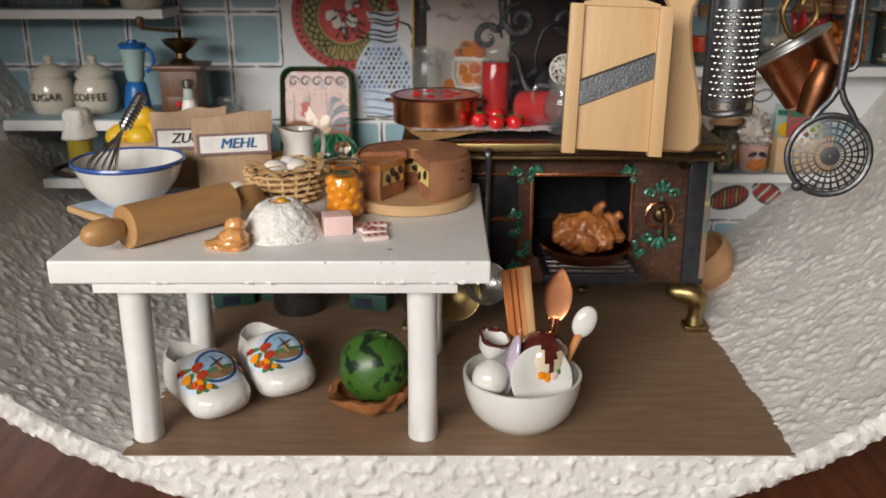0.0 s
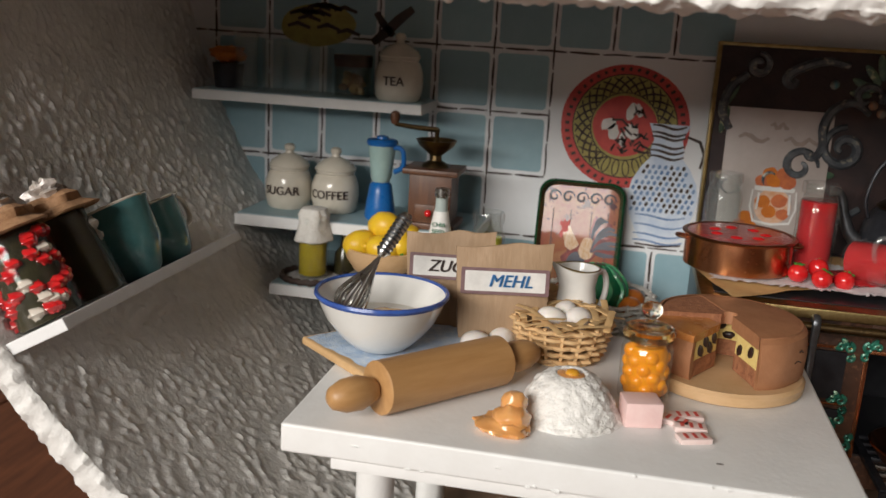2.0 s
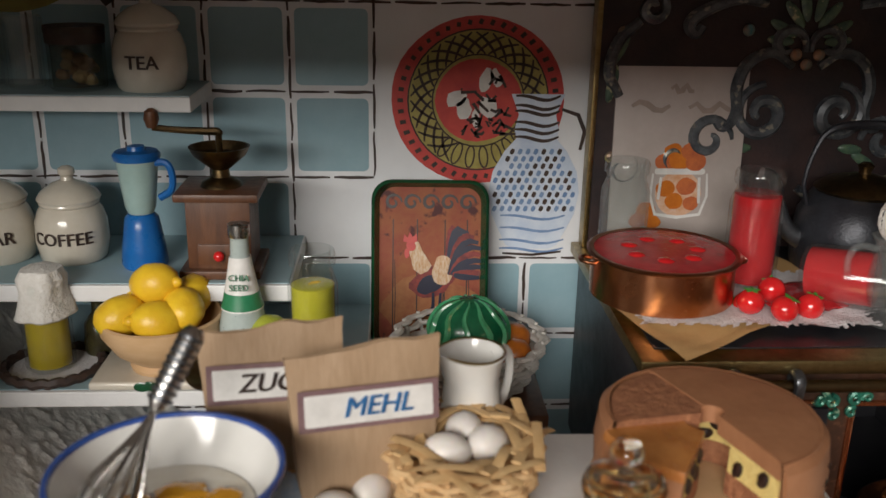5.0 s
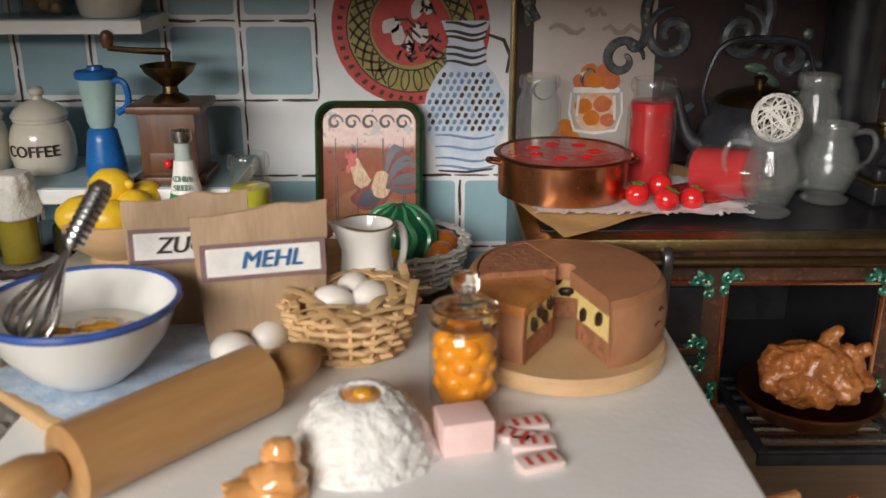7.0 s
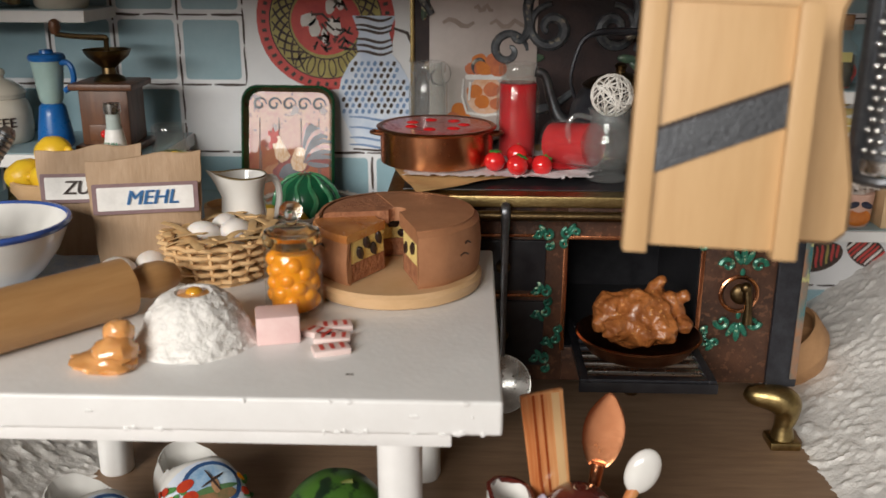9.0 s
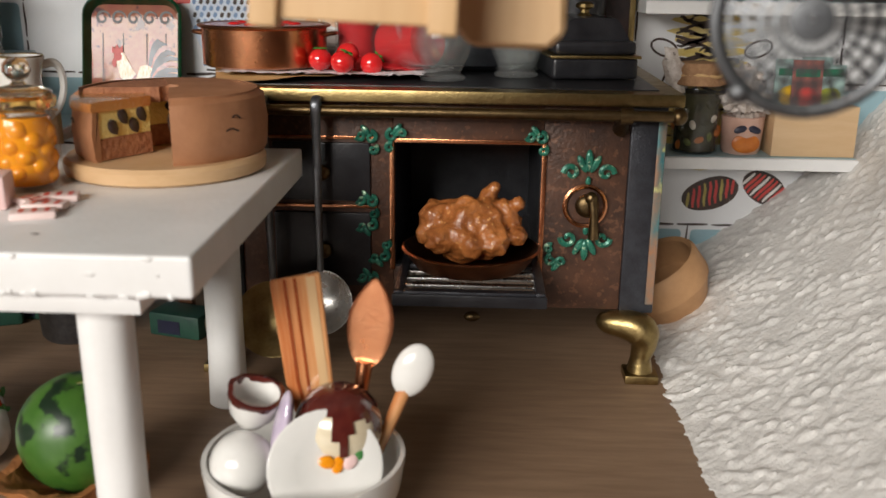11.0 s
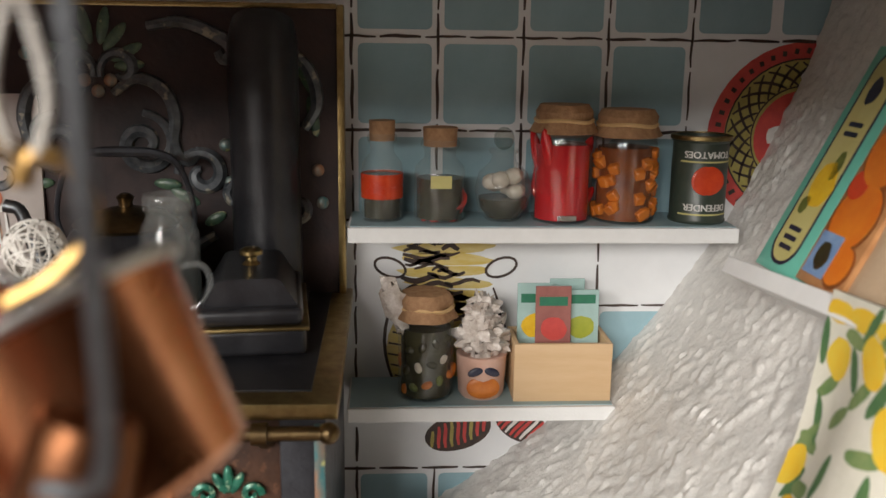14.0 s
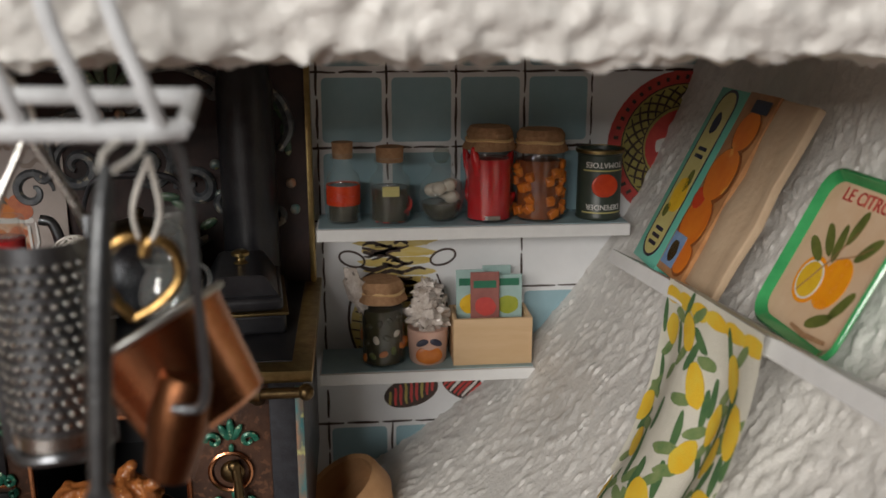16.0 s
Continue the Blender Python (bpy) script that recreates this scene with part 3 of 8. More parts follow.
def tile(x0, x1, z0, z1):
    w, h = x1 - x0, z1 - z0
    bm = slab(rounded(w - 0.30, h - 0.34, 0.14, 3), 0.006)
    ob = part("tile", bm, TEAL, wall, smooth=False)
    ob.location = Vector(((x0 + x1) / 2, Y1 - 0.006, (z0 + z1) / 2)) * C
    return ob


def joint(pts_from, pts_to, bm, seed):
    """A hand-drawn broken ink line from point to point."""
    x0, z0 = pts_from
    x1, z1 = pts_to
    length = math.hypot(x1 - x0, z1 - z0)
    n = max(2, int(length / 1.1))
    rng = random.Random(seed)
    for k in range(n):
        a, b = (k + 0.02 + 0.05 * rng.random()) / n, (k + 0.93 + 0.06 * rng.random()) / n
        pts = []
        for s in range(6):
            u = a + (b - a) * s / 5
            wob = 0.025 * noise.noise((u * length * 1.5, seed, 0)) + 0.02 * (rng.random() - 0.5)
            dx, dz = (z1 - z0) / length, -(x1 - x0) / length
            pts.append((x0 + (x1 - x0) * u + dx * wob, z0 + (z1 - z0) * u + dz * wob))
        stroke(pts, 0.06 + 0.035 * rng.random(), 0.012, bm)


inks = bmesh.new()
seed = 1
for r in range(len(GZ)):
    z0 = GZ[r]
    z1 = z0 + 2.3
    for k in range(-8, 0):
        x0, x1 = GX[k], GX[k + 1]
        if (z0 > 8 or x1 < -8.9 or z0 < 5) and x0 > -22:
            tile(x0, x1, z0, z1)
    for x0, x1 in ((-6.9, -4.8), (-4.8, -2.7), (-2.7, -0.6)):
        if z0 > 13 or z0 < 5:
            tile(x0, x1, z0, z1)
    for k in range(0, 6):
        x0, x1 = GXE[k], GXE[k + 1]
        if (z0 > 8.8 and x1 < 18.8) or (z0 > 13) or z0 < 1.9 or (z0 < 5 and k == 3) or (4 < z0 < 5 and k > 2):
            tile(x0, x1, z0, z1)
for z in GZ:
    joint((-21.5, z), (-6.9 if 8 < z < 13 else -0.6, z), inks, seed)
    seed += 1
    if z > 8.8 or z < 3:
        joint((9.6, z), (22, z) if z > 13 or z < 3 else (18.7, z), inks, seed)
    seed += 1
for k in range(-7, 0):
    joint((GX[k], 0), (GX[k], 15.5), inks, seed + k)
joint((-6.9, 9.0), (-6.9, 15.5), inks, 71)
for x in (-4.8, -2.7):
    joint((x, 13.7), (x, 15.5), inks, int(80 - x))
    joint((x, 0.5), (x, 6.6), inks, int(90 - x))
for k in range(0, 5):
    joint((GXE[k], 8.9), (GXE[k], 15.5), inks, 100 + k)
joint((10.15, 0), (10.15, 9), inks, 110)
joint((12.25, -1), (12.25, 2.1), inks, 111)
joint((16.5, 6.7), (16.5, 9), inks, 112)
joint((16.5, 6.7), (20, 6.7), inks, 113)
part("ink_lines", inks, INK, wall, "broken hand-drawn black joint lines", smooth=False, m=Matrix.Translation((0, Y1 - 0.004, 0)))


def on_wall(name, bm, material, lift, label=""):
    return part(name, bm, material, wall, label, smooth=False, m=Matrix.Translation((0, Y1 - lift, 0)))


def wall_plate(cx, cz, R, s):
    """A printed round dish: red rim, olive band, red centre with pale figures."""
    on_wall("plate_print", slab(oval(R, R * 0.97, 40, cx, cz, 0, 0.02, s), 0.004), PR_RED, 0.008, "printed red dish motif")
    on_wall("plate_band", slab(oval(R * 0.82, R * 0.80, 36, cx, cz), 0.004), PR_OLIVE, 0.014)
    on_wall("plate_centre", slab(oval(R * 0.50, R * 0.48, 28, cx, cz, 0, 0.03, s + 1), 0.004), PR_RED, 0.020)
    bm = bmesh.new()
    for k in range(44):
        a = 360 / 44 * k
        c, sn = math.cos(radians(a)), math.sin(radians(a))
        stroke([(cx + R * 0.865 * c, cz + R * 0.865 * sn), (cx + R * 0.93 * c + 0.05 * sn, cz + R * 0.92 * sn)], 0.13, 0.024, bm)
    for k in range(26):
        a = 360 / 26 * k
        if k % 26 < 17:
            pts = spiral(cx, cz, R * 0.54, R * 0.78, a, a + 24, 6)
            stroke(pts, 0.075, 0.026, bm)
            stroke(spiral(cx, cz, R * 0.78, R * 0.54, a, a + 24, 6), 0.075, 0.026, bm)
        else:
            pts = oval(R * 0.13, R * 0.05, 14, cx + R * 0.66 * math.cos(radians(a)), cz + R * 0.66 * math.sin(radians(a)), a)
            stroke(pts + pts[:1], 0.045, 0.026, bm, taper=False)
    for r in (0.53, 0.81):
        pts = spiral(cx, cz, R * r, R * r, 0, 360, 40)
        stroke(pts, 0.04, 0.026, bm, taper=False)
    rng = random.Random(s)
    for k in range(30):
        x, z = cx + rng.uniform(-0.4, 0.7) * R * 0.5, cz + rng.uniform(-0.8, 0.5) * R * 0.5
        stroke([(x, z), (x + rng.uniform(-0.1, 0.25), z + rng.uniform(-0.2, 0.2)), (x + rng.uniform(-0.1, 0.4), z + rng.uniform(-0.25, 0.1))], 0.09, 0.034, bm)
    on_wall("plate_ink", bm, INK, 0.006)
    bm = bmesh.new()
    for dx, dz, rx, rz, tn in ((-0.25, 0.02, 0.13, 0.10, 20), (-0.16, -0.10, 0.09, 0.13, 0), (0.12, -0.06, 0.10, 0.12, 30), (0.08, 0.24, 0.08, 0.14, -20), (0.2, 0.26, 0.06, 0.12, 20), (-0.02, -0.2, 0.05, 0.12, 0)):
        slab(oval(R * rx, R * rz, 12, cx + dx * R, cz + dz * R, tn, 0.35, dx * 9), 0.003, bm)
    on_wall("plate_figures", bm, PR_WHITE, 0.026)


wall_plate(-4.15, 11.1, 2.3, 3)
wall_plate(21.6, 11.2, 2.45, 8)

# printed jug in blue and white, beside the dish
vp = [(0.72, 11.30), (0.60, 11.0), (0.50, 10.75), (0.60, 10.35), (0.55, 10.1), (0.85, 9.75), (1.15, 9.2), (1.25, 8.6), (1.15, 8.0), (0.92, 7.5), (0.72, 7.1), (0.5, 6.98)]
VX = -2.55
on_wall("jug_print", slab([(VX + r, z) for r, z in vp] + [(VX - r, z) for r, z in reversed(vp)], 0.003), PR_BLUEWASH, 0.032, "printed blue and white jug motif")
bm, bmb = bmesh.new(), bmesh.new()
rng = random.Random(5)
for z in (11.25, 11.0, 10.85, 10.55, 10.35, 10.15, 7.95, 7.6, 7.25, 7.0):
    w = 0.6 if z > 10 else 0.9
    pts = [(VX - w + 2 * w * k / 8, z + 0.05 * math.sin(k * 0.8) - 0.08 * math.sin(math.pi * k / 8)) for k in range(9)]
    stroke(pts, 0.10 if z > 9 else 0.08, 0.040, bm if z > 9 else bmb)
for r in range(9):
    for k in range(-5, 6):
        x, z = VX + k * 0.215 + (0.1 if r % 2 else 0), 8.15 + r * 0.2
        lim = 1.15 if z < 9.3 else 0.85
        if abs(x - VX) < lim:
            stroke([(x - 0.03, z - 0.075), (x - 0.005, z - 0.03), (x + 0.015, z + 0.02), (x + 0.03, z + 0.07)], 0.12, 0.044, bm if rng.random() < (0.25 + 0.45 * (k > 0)) else bmb)
stroke([(-1.9, 10.9), (-1.45, 10.75), (-1.25, 10.3), (-1.35, 9.8)], 0.12, 0.040, bm)
stroke([(-3.35, 6.85), (-2.5, 6.8), (-1.7, 6.9)], 0.08, 0.04, bm)
on_wall("jug_ink", bm, INK, 0.0)
on_wall("jug_dabs", bmb, INK_BLUE, 0.0)

# printed yellow tureen on the east part, and the shells below it
bm = bmesh.new()
for k in range(7):
    z = 8.6 - k * 0.32
    slab(oval(1.15 + 0.1 * math.sin(k), 0.17, 18, 12.45 + 0.05 * math.sin(k * 2), z, 3 * math.sin(k * 3), 0.3, k), 0.003, bm)
slab(oval(1.55, 1.6, 24, 12.5, 5.5), 0.003, bm)
on_wall("tureen_print", bm, mat("print_ochre", (0.58, 0.42, 0.08), (0.66, 0.56, 0.28), rough=0.45, scale=2.5, stretch=(0.5, 1, 2)), 0.010, "printed yellow striped tureen motif")
bm = bmesh.new()
rng = random.Random(12)
for k in range(34):
    z = 8.72 - k * 0.085
    x0 = 11.3 + rng.uniform(0, 1.2)
    ln = rng.uniform(0.4, 1.2)
    stroke([(x0 + ln * s / 5, z + 0.07 * math.sin(s * 1.2 + k)) for s in range(6)], rng.uniform(0.08, 0.17), 0.018, bm)
for s in (-1, 1):
    pts = oval(0.42, 0.24, 16, 12.5 + s * 1.45, 7.75, 20 * s)
    stroke(pts + pts[:1], 0.07, 0.018, bm, taper=False)
    stroke([(12.5 + s * (1.25 + 0.35 * math.sin(math.pi * k / 8)), 7.2 - k * 0.36) for k in range(9)], 0.09, 0.018, bm)
for k in range(9):
    stroke([(11.1 + 0.12 * math.sin(k), 6.9 - 0.3 * k), (11.5, 6.8 - 0.3 * k)], 0.06, 0.018, bm)
on_wall("tureen_ink", bm, INK, 0.0)
for cx, cz, rx, rz, tn in ((12.9, 3.15, 0.92, 0.55, 18), (14.6, 3.35, 0.75, 0.5, -30)):
    on_wall("shell_print", slab(oval(rx, rz, 24, cx, cz, tn, 0.06, cx), 0.003), INK, 0.008, "printed dark red shell motif")
    bm, bm2 = bmesh.new(), bmesh.new()
    for k in range(9):
        t = math.radians(tn)
        u = (k - 4) / 5 * rx
        v = rz * 0.75 * math.sqrt(max(0, 1 - (u / rx) ** 2))
        pts = [(cx + u * math.cos(t) - w * math.sin(t) + 0.1 * math.sin(w * 4), cz + u * math.sin(t) + w * math.cos(t)) for w in (-v, -v / 2, 0, v / 2, v)]
        stroke(pts, 0.10, 0.016, bm if k % 3 else bm2)
    on_wall("shell_red", bm, PR_RED, 0.0)
    on_wall("shell_white", bm2, PR_OLIVE if cx < 14 else PR_WHITE, 0.0)

# surroundings: the sideboard it stands on, and an unseen dark room with a window
g = tagged(part("ground", box(-130, 130, -40, 75, -6.0, -3.35, 0.1), TABLEWOOD, smooth=False), "dark red-brown wooden sideboard top", "sideboard", kind="structure")
for k in range(-9, 10):
    ob = part("plank", box(k * 12 - 5.95, k * 12 + 5.95, -38, 74, -3.35, -3.15, 0.06, 1), TABLEWOOD, g, smooth=False)
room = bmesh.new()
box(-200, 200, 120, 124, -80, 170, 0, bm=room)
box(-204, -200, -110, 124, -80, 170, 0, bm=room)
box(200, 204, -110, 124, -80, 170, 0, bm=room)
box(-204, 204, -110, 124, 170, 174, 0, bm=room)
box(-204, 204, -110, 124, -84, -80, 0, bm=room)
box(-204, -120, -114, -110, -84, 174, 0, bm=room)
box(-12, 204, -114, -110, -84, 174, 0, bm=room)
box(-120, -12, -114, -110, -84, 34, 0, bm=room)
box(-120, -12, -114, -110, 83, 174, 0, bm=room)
tagged(part("wall_room", room, WALLPAINT, smooth=False), "plain unseen room walls round the sideboard, dark to limit bounced light", "wall", kind="structure")


def shelf_board(x0, x1, y0, y1, z0, z1, label, paper=True):
    s = thing("wall_shelf", label, "shelf", (x0 + x1) / 2, (y0 + y1) / 2, z0)
    w, d = (x1 - x0) / 2, (y1 - y0) / 2
    part("board", box(-w, w, -d, d, 0, z1 - z0, 0.03), WBOARD, s, smooth=False)
    if paper:
        part("shelf_paper", box(-w + 0.05, w - 0.05, -d + 0.12, d - 0.02, z1 - z0, z1 - z0 + 0.02, 0), TEALPAPER, s, "tile-print paper lining", smooth=False)
    return s


shelf_board(-19.7, -11.1, 37.5, 40.15, 11.2, 11.55, "narrow white wall shelf holding tea jar and glassware")
shelf_board(-17.5, -8.8, 36.3, 40.15, 6.95, 7.35, "narrow white wall shelf holding jars and coffee mill")
shelf_board(-15.6, -7.0, 34.9, 40.15, 4.95, 5.32, "low white wall shelf with fruit bowl and bottles")
shelf_board(10.05, 19.4, 38.1, 40.15, 8.85, 9.22, "white wall shelf lined with tile paper, holding preserve jars")
shelf_board(10.0, 16.6, 38.0, 40.15, 4.38, 4.74, "short white wall shelf lined with tile paper")

# ---- the range and what stands on it ----
stove = thing("kitchen_range", "old brown enamel kitchen range with brass edge and green ornaments", "stove", 4.35, 36, 0)
SX, SY = -4.35, -36


def sp(name, bm, material, label="", parent=None, smooth=True):
    return part(name, bm, material, parent or stove, label, smooth, m=Matrix.Translation((SX, SY, 0)))


F = 32.8
for b in ((-0.5, 3.3, F, 39.6, 1.8, 6.98), (6.95, 9.0, F, 39.6, 1.8, 6.98), (3.3, 6.95, F + 0.02, 39.6, 6.0, 6.98), (3.3, 6.95, F + 0.02, 39.6, 1.8, 2.8)):
    sp("body_panel", box(*b, 0.03), BROWNMETAL)
for b in ((3.3, 3.36, F + 0.03, 38, 2.8, 6.0), (6.89, 6.95, F + 0.03, 38, 2.8, 6.0), (3.36, 6.89, 37.9, 38, 2.8, 6.0), (3.36, 6.89, F + 0.03, 38, 5.95, 6.0), (3.36, 6.89, F + 0.03, 38, 2.8, 2.86)):
    sp("oven_lining", box(*b, 0), BLACKMETAL, "black oven lining", smooth=False)
fr = box(3.22, 3.34, F - 0.07, F + 0.03, 2.75, 6.05, 0.02)
box(6.91, 7.03, F - 0.07, F + 0.03, 2.75, 6.05, 0.02, bm=fr)
box(3.34, 6.91, F - 0.07, F + 0.03, 5.97, 6.07, 0.02, bm=fr)
sp("oven_frame", fr, COPPER, "worn copper trim round the oven")
for x0, x1 in ((9.0, 9.85), (-1.3, -0.5)):
    pil = sp("corner_post", box(x0, x1, F - 0.1, 39.6, 1.75, 6.98, 0.05), DARKMETAL, "dark slate corner post")
    ex = x1 - 0.22 if x0 > 0 else x0 + 0.02
    sp("painted_edge", box(ex, ex + 0.2, F - 0.15, F - 0.09, 2.0, 6.7, 0.03), ORN_COPPER, "chipped multicoloured edge paint", pil)
sp("top_plate", box(-1.5, 10.1, 32.15, 39.85, 7.0, 7.3, 0.05), BRASS, "brass-edged top plate")
sp("hotplate", box(-1.1, 9.6, 32.75, 39.6, 7.3, 7.33, 0.01), BLACKMETAL, "black patterned hotplate", smooth=False)
rail = sp("rail", tube([(-0.6 + k, 32.0, 6.82) for k in range(11)] + [(9.95, 32.0, 6.82)], 0.13, 10), DKBRASS, "dark brass towel rail")
for x in (-0.6, 9.95):
    sp("finial", ball(0.2, 0.2, 0.2, 12, m=Matrix.Translation((x, 32.0, 6.82))), DKBRASS, "", rail)
for x in (-0.2, 8.75):
    bm = tube([(x, 32.0, 6.82), (x, 32.35, 6.62), (x, 32.75, 6.4)], [0.17, 0.14, 0.2], 10)
    tube([(x - 0.14, 32.0, 6.82), (x + 0.14, 32.0, 6.82)], 0.2, 12, bm=bm)
    sp("bracket", bm, DKBRASS, "", rail)
for z0, z1 in ((4.5, 5.95), (2.3, 4.2)):
    dr = sp("drawer", box(0.35, 2.75, F - 0.12, F + 0.02, z0, z1, 0.05), BLACKMETAL, "small black drawer front")
    sp("knob", ball(0.2, 0.16, 0.2, 12, m=Matrix.Translation((1.6, F - 0.22, (z0 + z1) / 2))), DKBRASS, "dark brass knob", dr)
for z in (6.03, 4.32):
    sp("trim_strip", box(0.2, 2.9, F - 0.08, F - 0.01, z, z + 0.08, 0.02), COPPER)


def curl(cx, cz, r, a0, turn, bm, y, w=0.055):
    pts = [(p[0], y, p[1]) for p in spiral(cx, cz, r, r * 0.22, a0, a0 + turn, 14)]
    return tube(pts, [w * (1.15 - 0.5 * k / 14) for k in range(15)], 6, bm=bm)


def corner_ornament(x, z, sx, sz):
    bm = bmesh.new()
    y = F - 0.1
    curl(x + 0.13 * sx, z + 0.1 * sz, 0.15, 90, 400 * sx, bm, y)
    curl(x + 0.38 * sx, z + 0.14 * sz, 0.12, 200, -380 * sx, bm, y)
    curl(x + 0.08 * sx, z - 0.2 * sz, 0.12, 60, 380 * sx, bm, y)
    ball(0.08, 0.06, 0.16, 8, bm=bm, m=shift(x + 0.26 * sx, y, z + 0.26 * sz, 0, 40 * sx, 0))
    sp("corner_ornament", bm, ORN_GREEN, "green painted scroll ornament")


for x, z, a, b in ((3.15, 6.05, 1, 1), (7.0, 6.05, -1, 1), (2.9, 6.0, -1, 1), (2.9, 4.4, -1, 1), (2.9, 4.0, -1, -1), (3.2, 3.2, -1, -1), (7.1, 3.2, 1, -1), (2.9, 2.4, -1, 1)):
    corner_ornament(x, z, a, b)
bm = lathe([(0, 0), (0.42, 0), (0.42, 0.05), (0, 0.07)], 24)
bm.transform(shift(8.02, F - 0.01, 4.5, 90))
latch = sp("latch_plate", bm, BROWNMETAL, "round enamel latch plate")
for s in (-1, 1):
    z = 4.5 + s * 0.82
    for side in (-1, 1):
        sp("scroll_leaf", curl(8.05 + side * 0.42, z, 0.2, 90 - 90 * side, 380 * side * s, bmesh.new(), F - 0.09, 0.07), ORN_GREEN, "green painted scroll", latch)
        sp("leaf", ball(0.09, 0.06, 0.24, 8, m=shift(8.05 + side * 0.16, F - 0.09, z + s * 0.22, 0, side * s * 28, 0)), ORN_GREEN, "green painted leaf", latch)
    sp("leaf", ball(0.1, 0.07, 0.28, 8, m=shift(8.05, F - 0.09, 4.5 + s * 1.12)), ORN_GREEN, "green painted leaf", latch)
    sp("bead", ball(0.07, 0.05, 0.12, 8, m=shift(8.05, F - 0.09, 4.5 + s * 0.62)), ORN_GREEN, "green painted bead", latch)
sp("ring", tube([(8.0 + 0.5 * math.cos(k / 24 * 6.283), F - 0.1, 4.5 + 0.5 * math.sin(k / 24 * 6.283)) for k in range(24)], 0.055, 6, closed=True), COPPER, "", latch)
bm = ball(0.3, 0.16, 0.3, 14, m=shift(8.05, F - 0.14, 4.52))
ball(0.16, 0.14, 0.16, 10, bm=bm, m=shift(8.12, F - 0.3, 4.75))
tube([(8.15, F - 0.3, 4.7), (8.2, F - 0.36, 4.3), (8.22, F - 0.36, 3.75)], [0.13, 0.11, 0.14], 10, bm=bm)
sp("latch_handle", bm, DKBRASS, "dark brass turned handle", latch)
for x, s in ((9.35, 1), (-0.85, -1)):
    bm = tube([(x - 0.75 * s, F + 0.1, 1.52), (x - 0.6 * s, F - 0.05, 1.48), (x - 0.1 * s, F - 0.15, 1.45), (x + 0.25 * s, F - 0.2, 1.3), (x + 0.33 * s, F - 0.2, 1.0), (x + 0.27 * s, F - 0.2, 0.6), (x + 0.27 * s, F - 0.2, 0.1)],
              [0.2, 0.3, 0.4, 0.44, 0.34, 0.26, 0.36], 12)
    box(x - 0.15 if s > 0 else x - 0.7, x + 0.7 if s > 0 else x + 0.15, F - 0.6, F + 0.2, 0, 0.24, 0.06, bm=bm)
    sp("foot", bm, BRASS, "curved brass foot")
    sp("foot", box(x - 0.3, x + 0.4, 38.6, 39.4, 0, 1.8, 0.08), DKBRASS)
bm = ball(0.22, 0.16, 0.14, 10, m=shift(5.3, F - 0.1, 1.55))
sp("lower_knob", bm, DKBRASS)

# painted splashback with raised scrolls
sp("splashback", box(-1.2, 9.9, 39.35, 39.75, 7.3, 14.25, 0.03), PANELMETAL, "dark painted splashback with raised scrolls")
bm = box(9.78, 9.95, 39.28, 39.8, 7.3, 14.3, 0.03)
box(-1.25, 9.78, 39.28, 39.8, 14.2, 14.32, 0.03, bm=bm)
box(-1.3, -1.16, 39.28, 39.8, 7.3, 14.3, 0.03, bm=bm)
sp("splashback_edge", bm, BRASS, "thin brass edge strip")
PY = 39.32
for s in (-1, 1):
    X = lambda d: 4.2 + s * d
    for pts, w in (
        (spiral(X(1.0), 11.0, 0.75, 0.15, 90, 90 - s * 500, 30), 0.16),
        (spiral(X(2.35), 10.3, 0.62, 0.12, 180 if s > 0 else 0, (180 if s > 0 else 0) - s * 430, 26), 0.15),
        ([(X(0.35), 12.2), (X(0.9), 12.55), (X(1.5), 12.3), (X(1.75), 11.7), (X(1.7), 11.0), (X(2.0), 10.6), (X(2.3), 10.9)], 0.15),
        (spiral(X(0.55), 12.75, 0.5, 0.12, 200 if s > 0 else -20, (200 if s > 0 else -20) - s * 330, 22), 0.13),
        ([(X(1.2), 13.75), (X(2.0), 13.85), (X(2.9), 13.5), (X(3.15), 13.2), (X(2.95), 13.0), (X(2.8), 13.2)], 0.15),
        (spiral(X(4.1), 13.6, 0.4, 0.1, 90, 90 + s * 420, 20), 0.12),
        ([(X(4.4), 13.3), (X(4.9), 12.8), (X(5.1), 12.0), (X(4.8), 11.4)], 0.15),
        (spiral(X(3.2), 9.8, 0.42, 0.1, 0, s * 400, 20), 0.12),
        (spiral(X(4.6), 9.5, 0.5, 0.1, 90, 90 + s * 400, 20), 0.12),
        ([(X(0.2), 9.0), (X(0.9), 8.5), (X(1.8), 8.4), (X(2.6), 8.8)], 0.14),
    ):
        n = len(pts)
        sp("scroll", tube([(x, PY, z) for x, z in pts], [w * (0.55 + 0.6 * math.sin(math.pi * (k + 0.6) / (n + 0.2))) for k in range(n)], 7, flat=1.0), ORN_GREY, "grey-blue raised scroll")
    for k, (dx, z, rz, ln) in enumerate(((0.45, 13.5, 40, 0.42), (0.7, 13.15, 62, 0.42), (0.75, 12.85, 85, 0.36), (0.2, 13.75, 12, 0.45), (1.9, 9.75, 120, 0.4), (1.5, 10.05, 95, 0.34), (4.9, 12.5, 150, 0.5), (5.0, 11.7, 170, 0.5), (2.6, 9.2, 60, 0.3))):
        sp("painted_leaf", ball(0.14, 0.07, ln, 10, m=shift(X(dx), PY, z, 0, s * rz, 0)), ORN_GRN2, "green painted leaf")
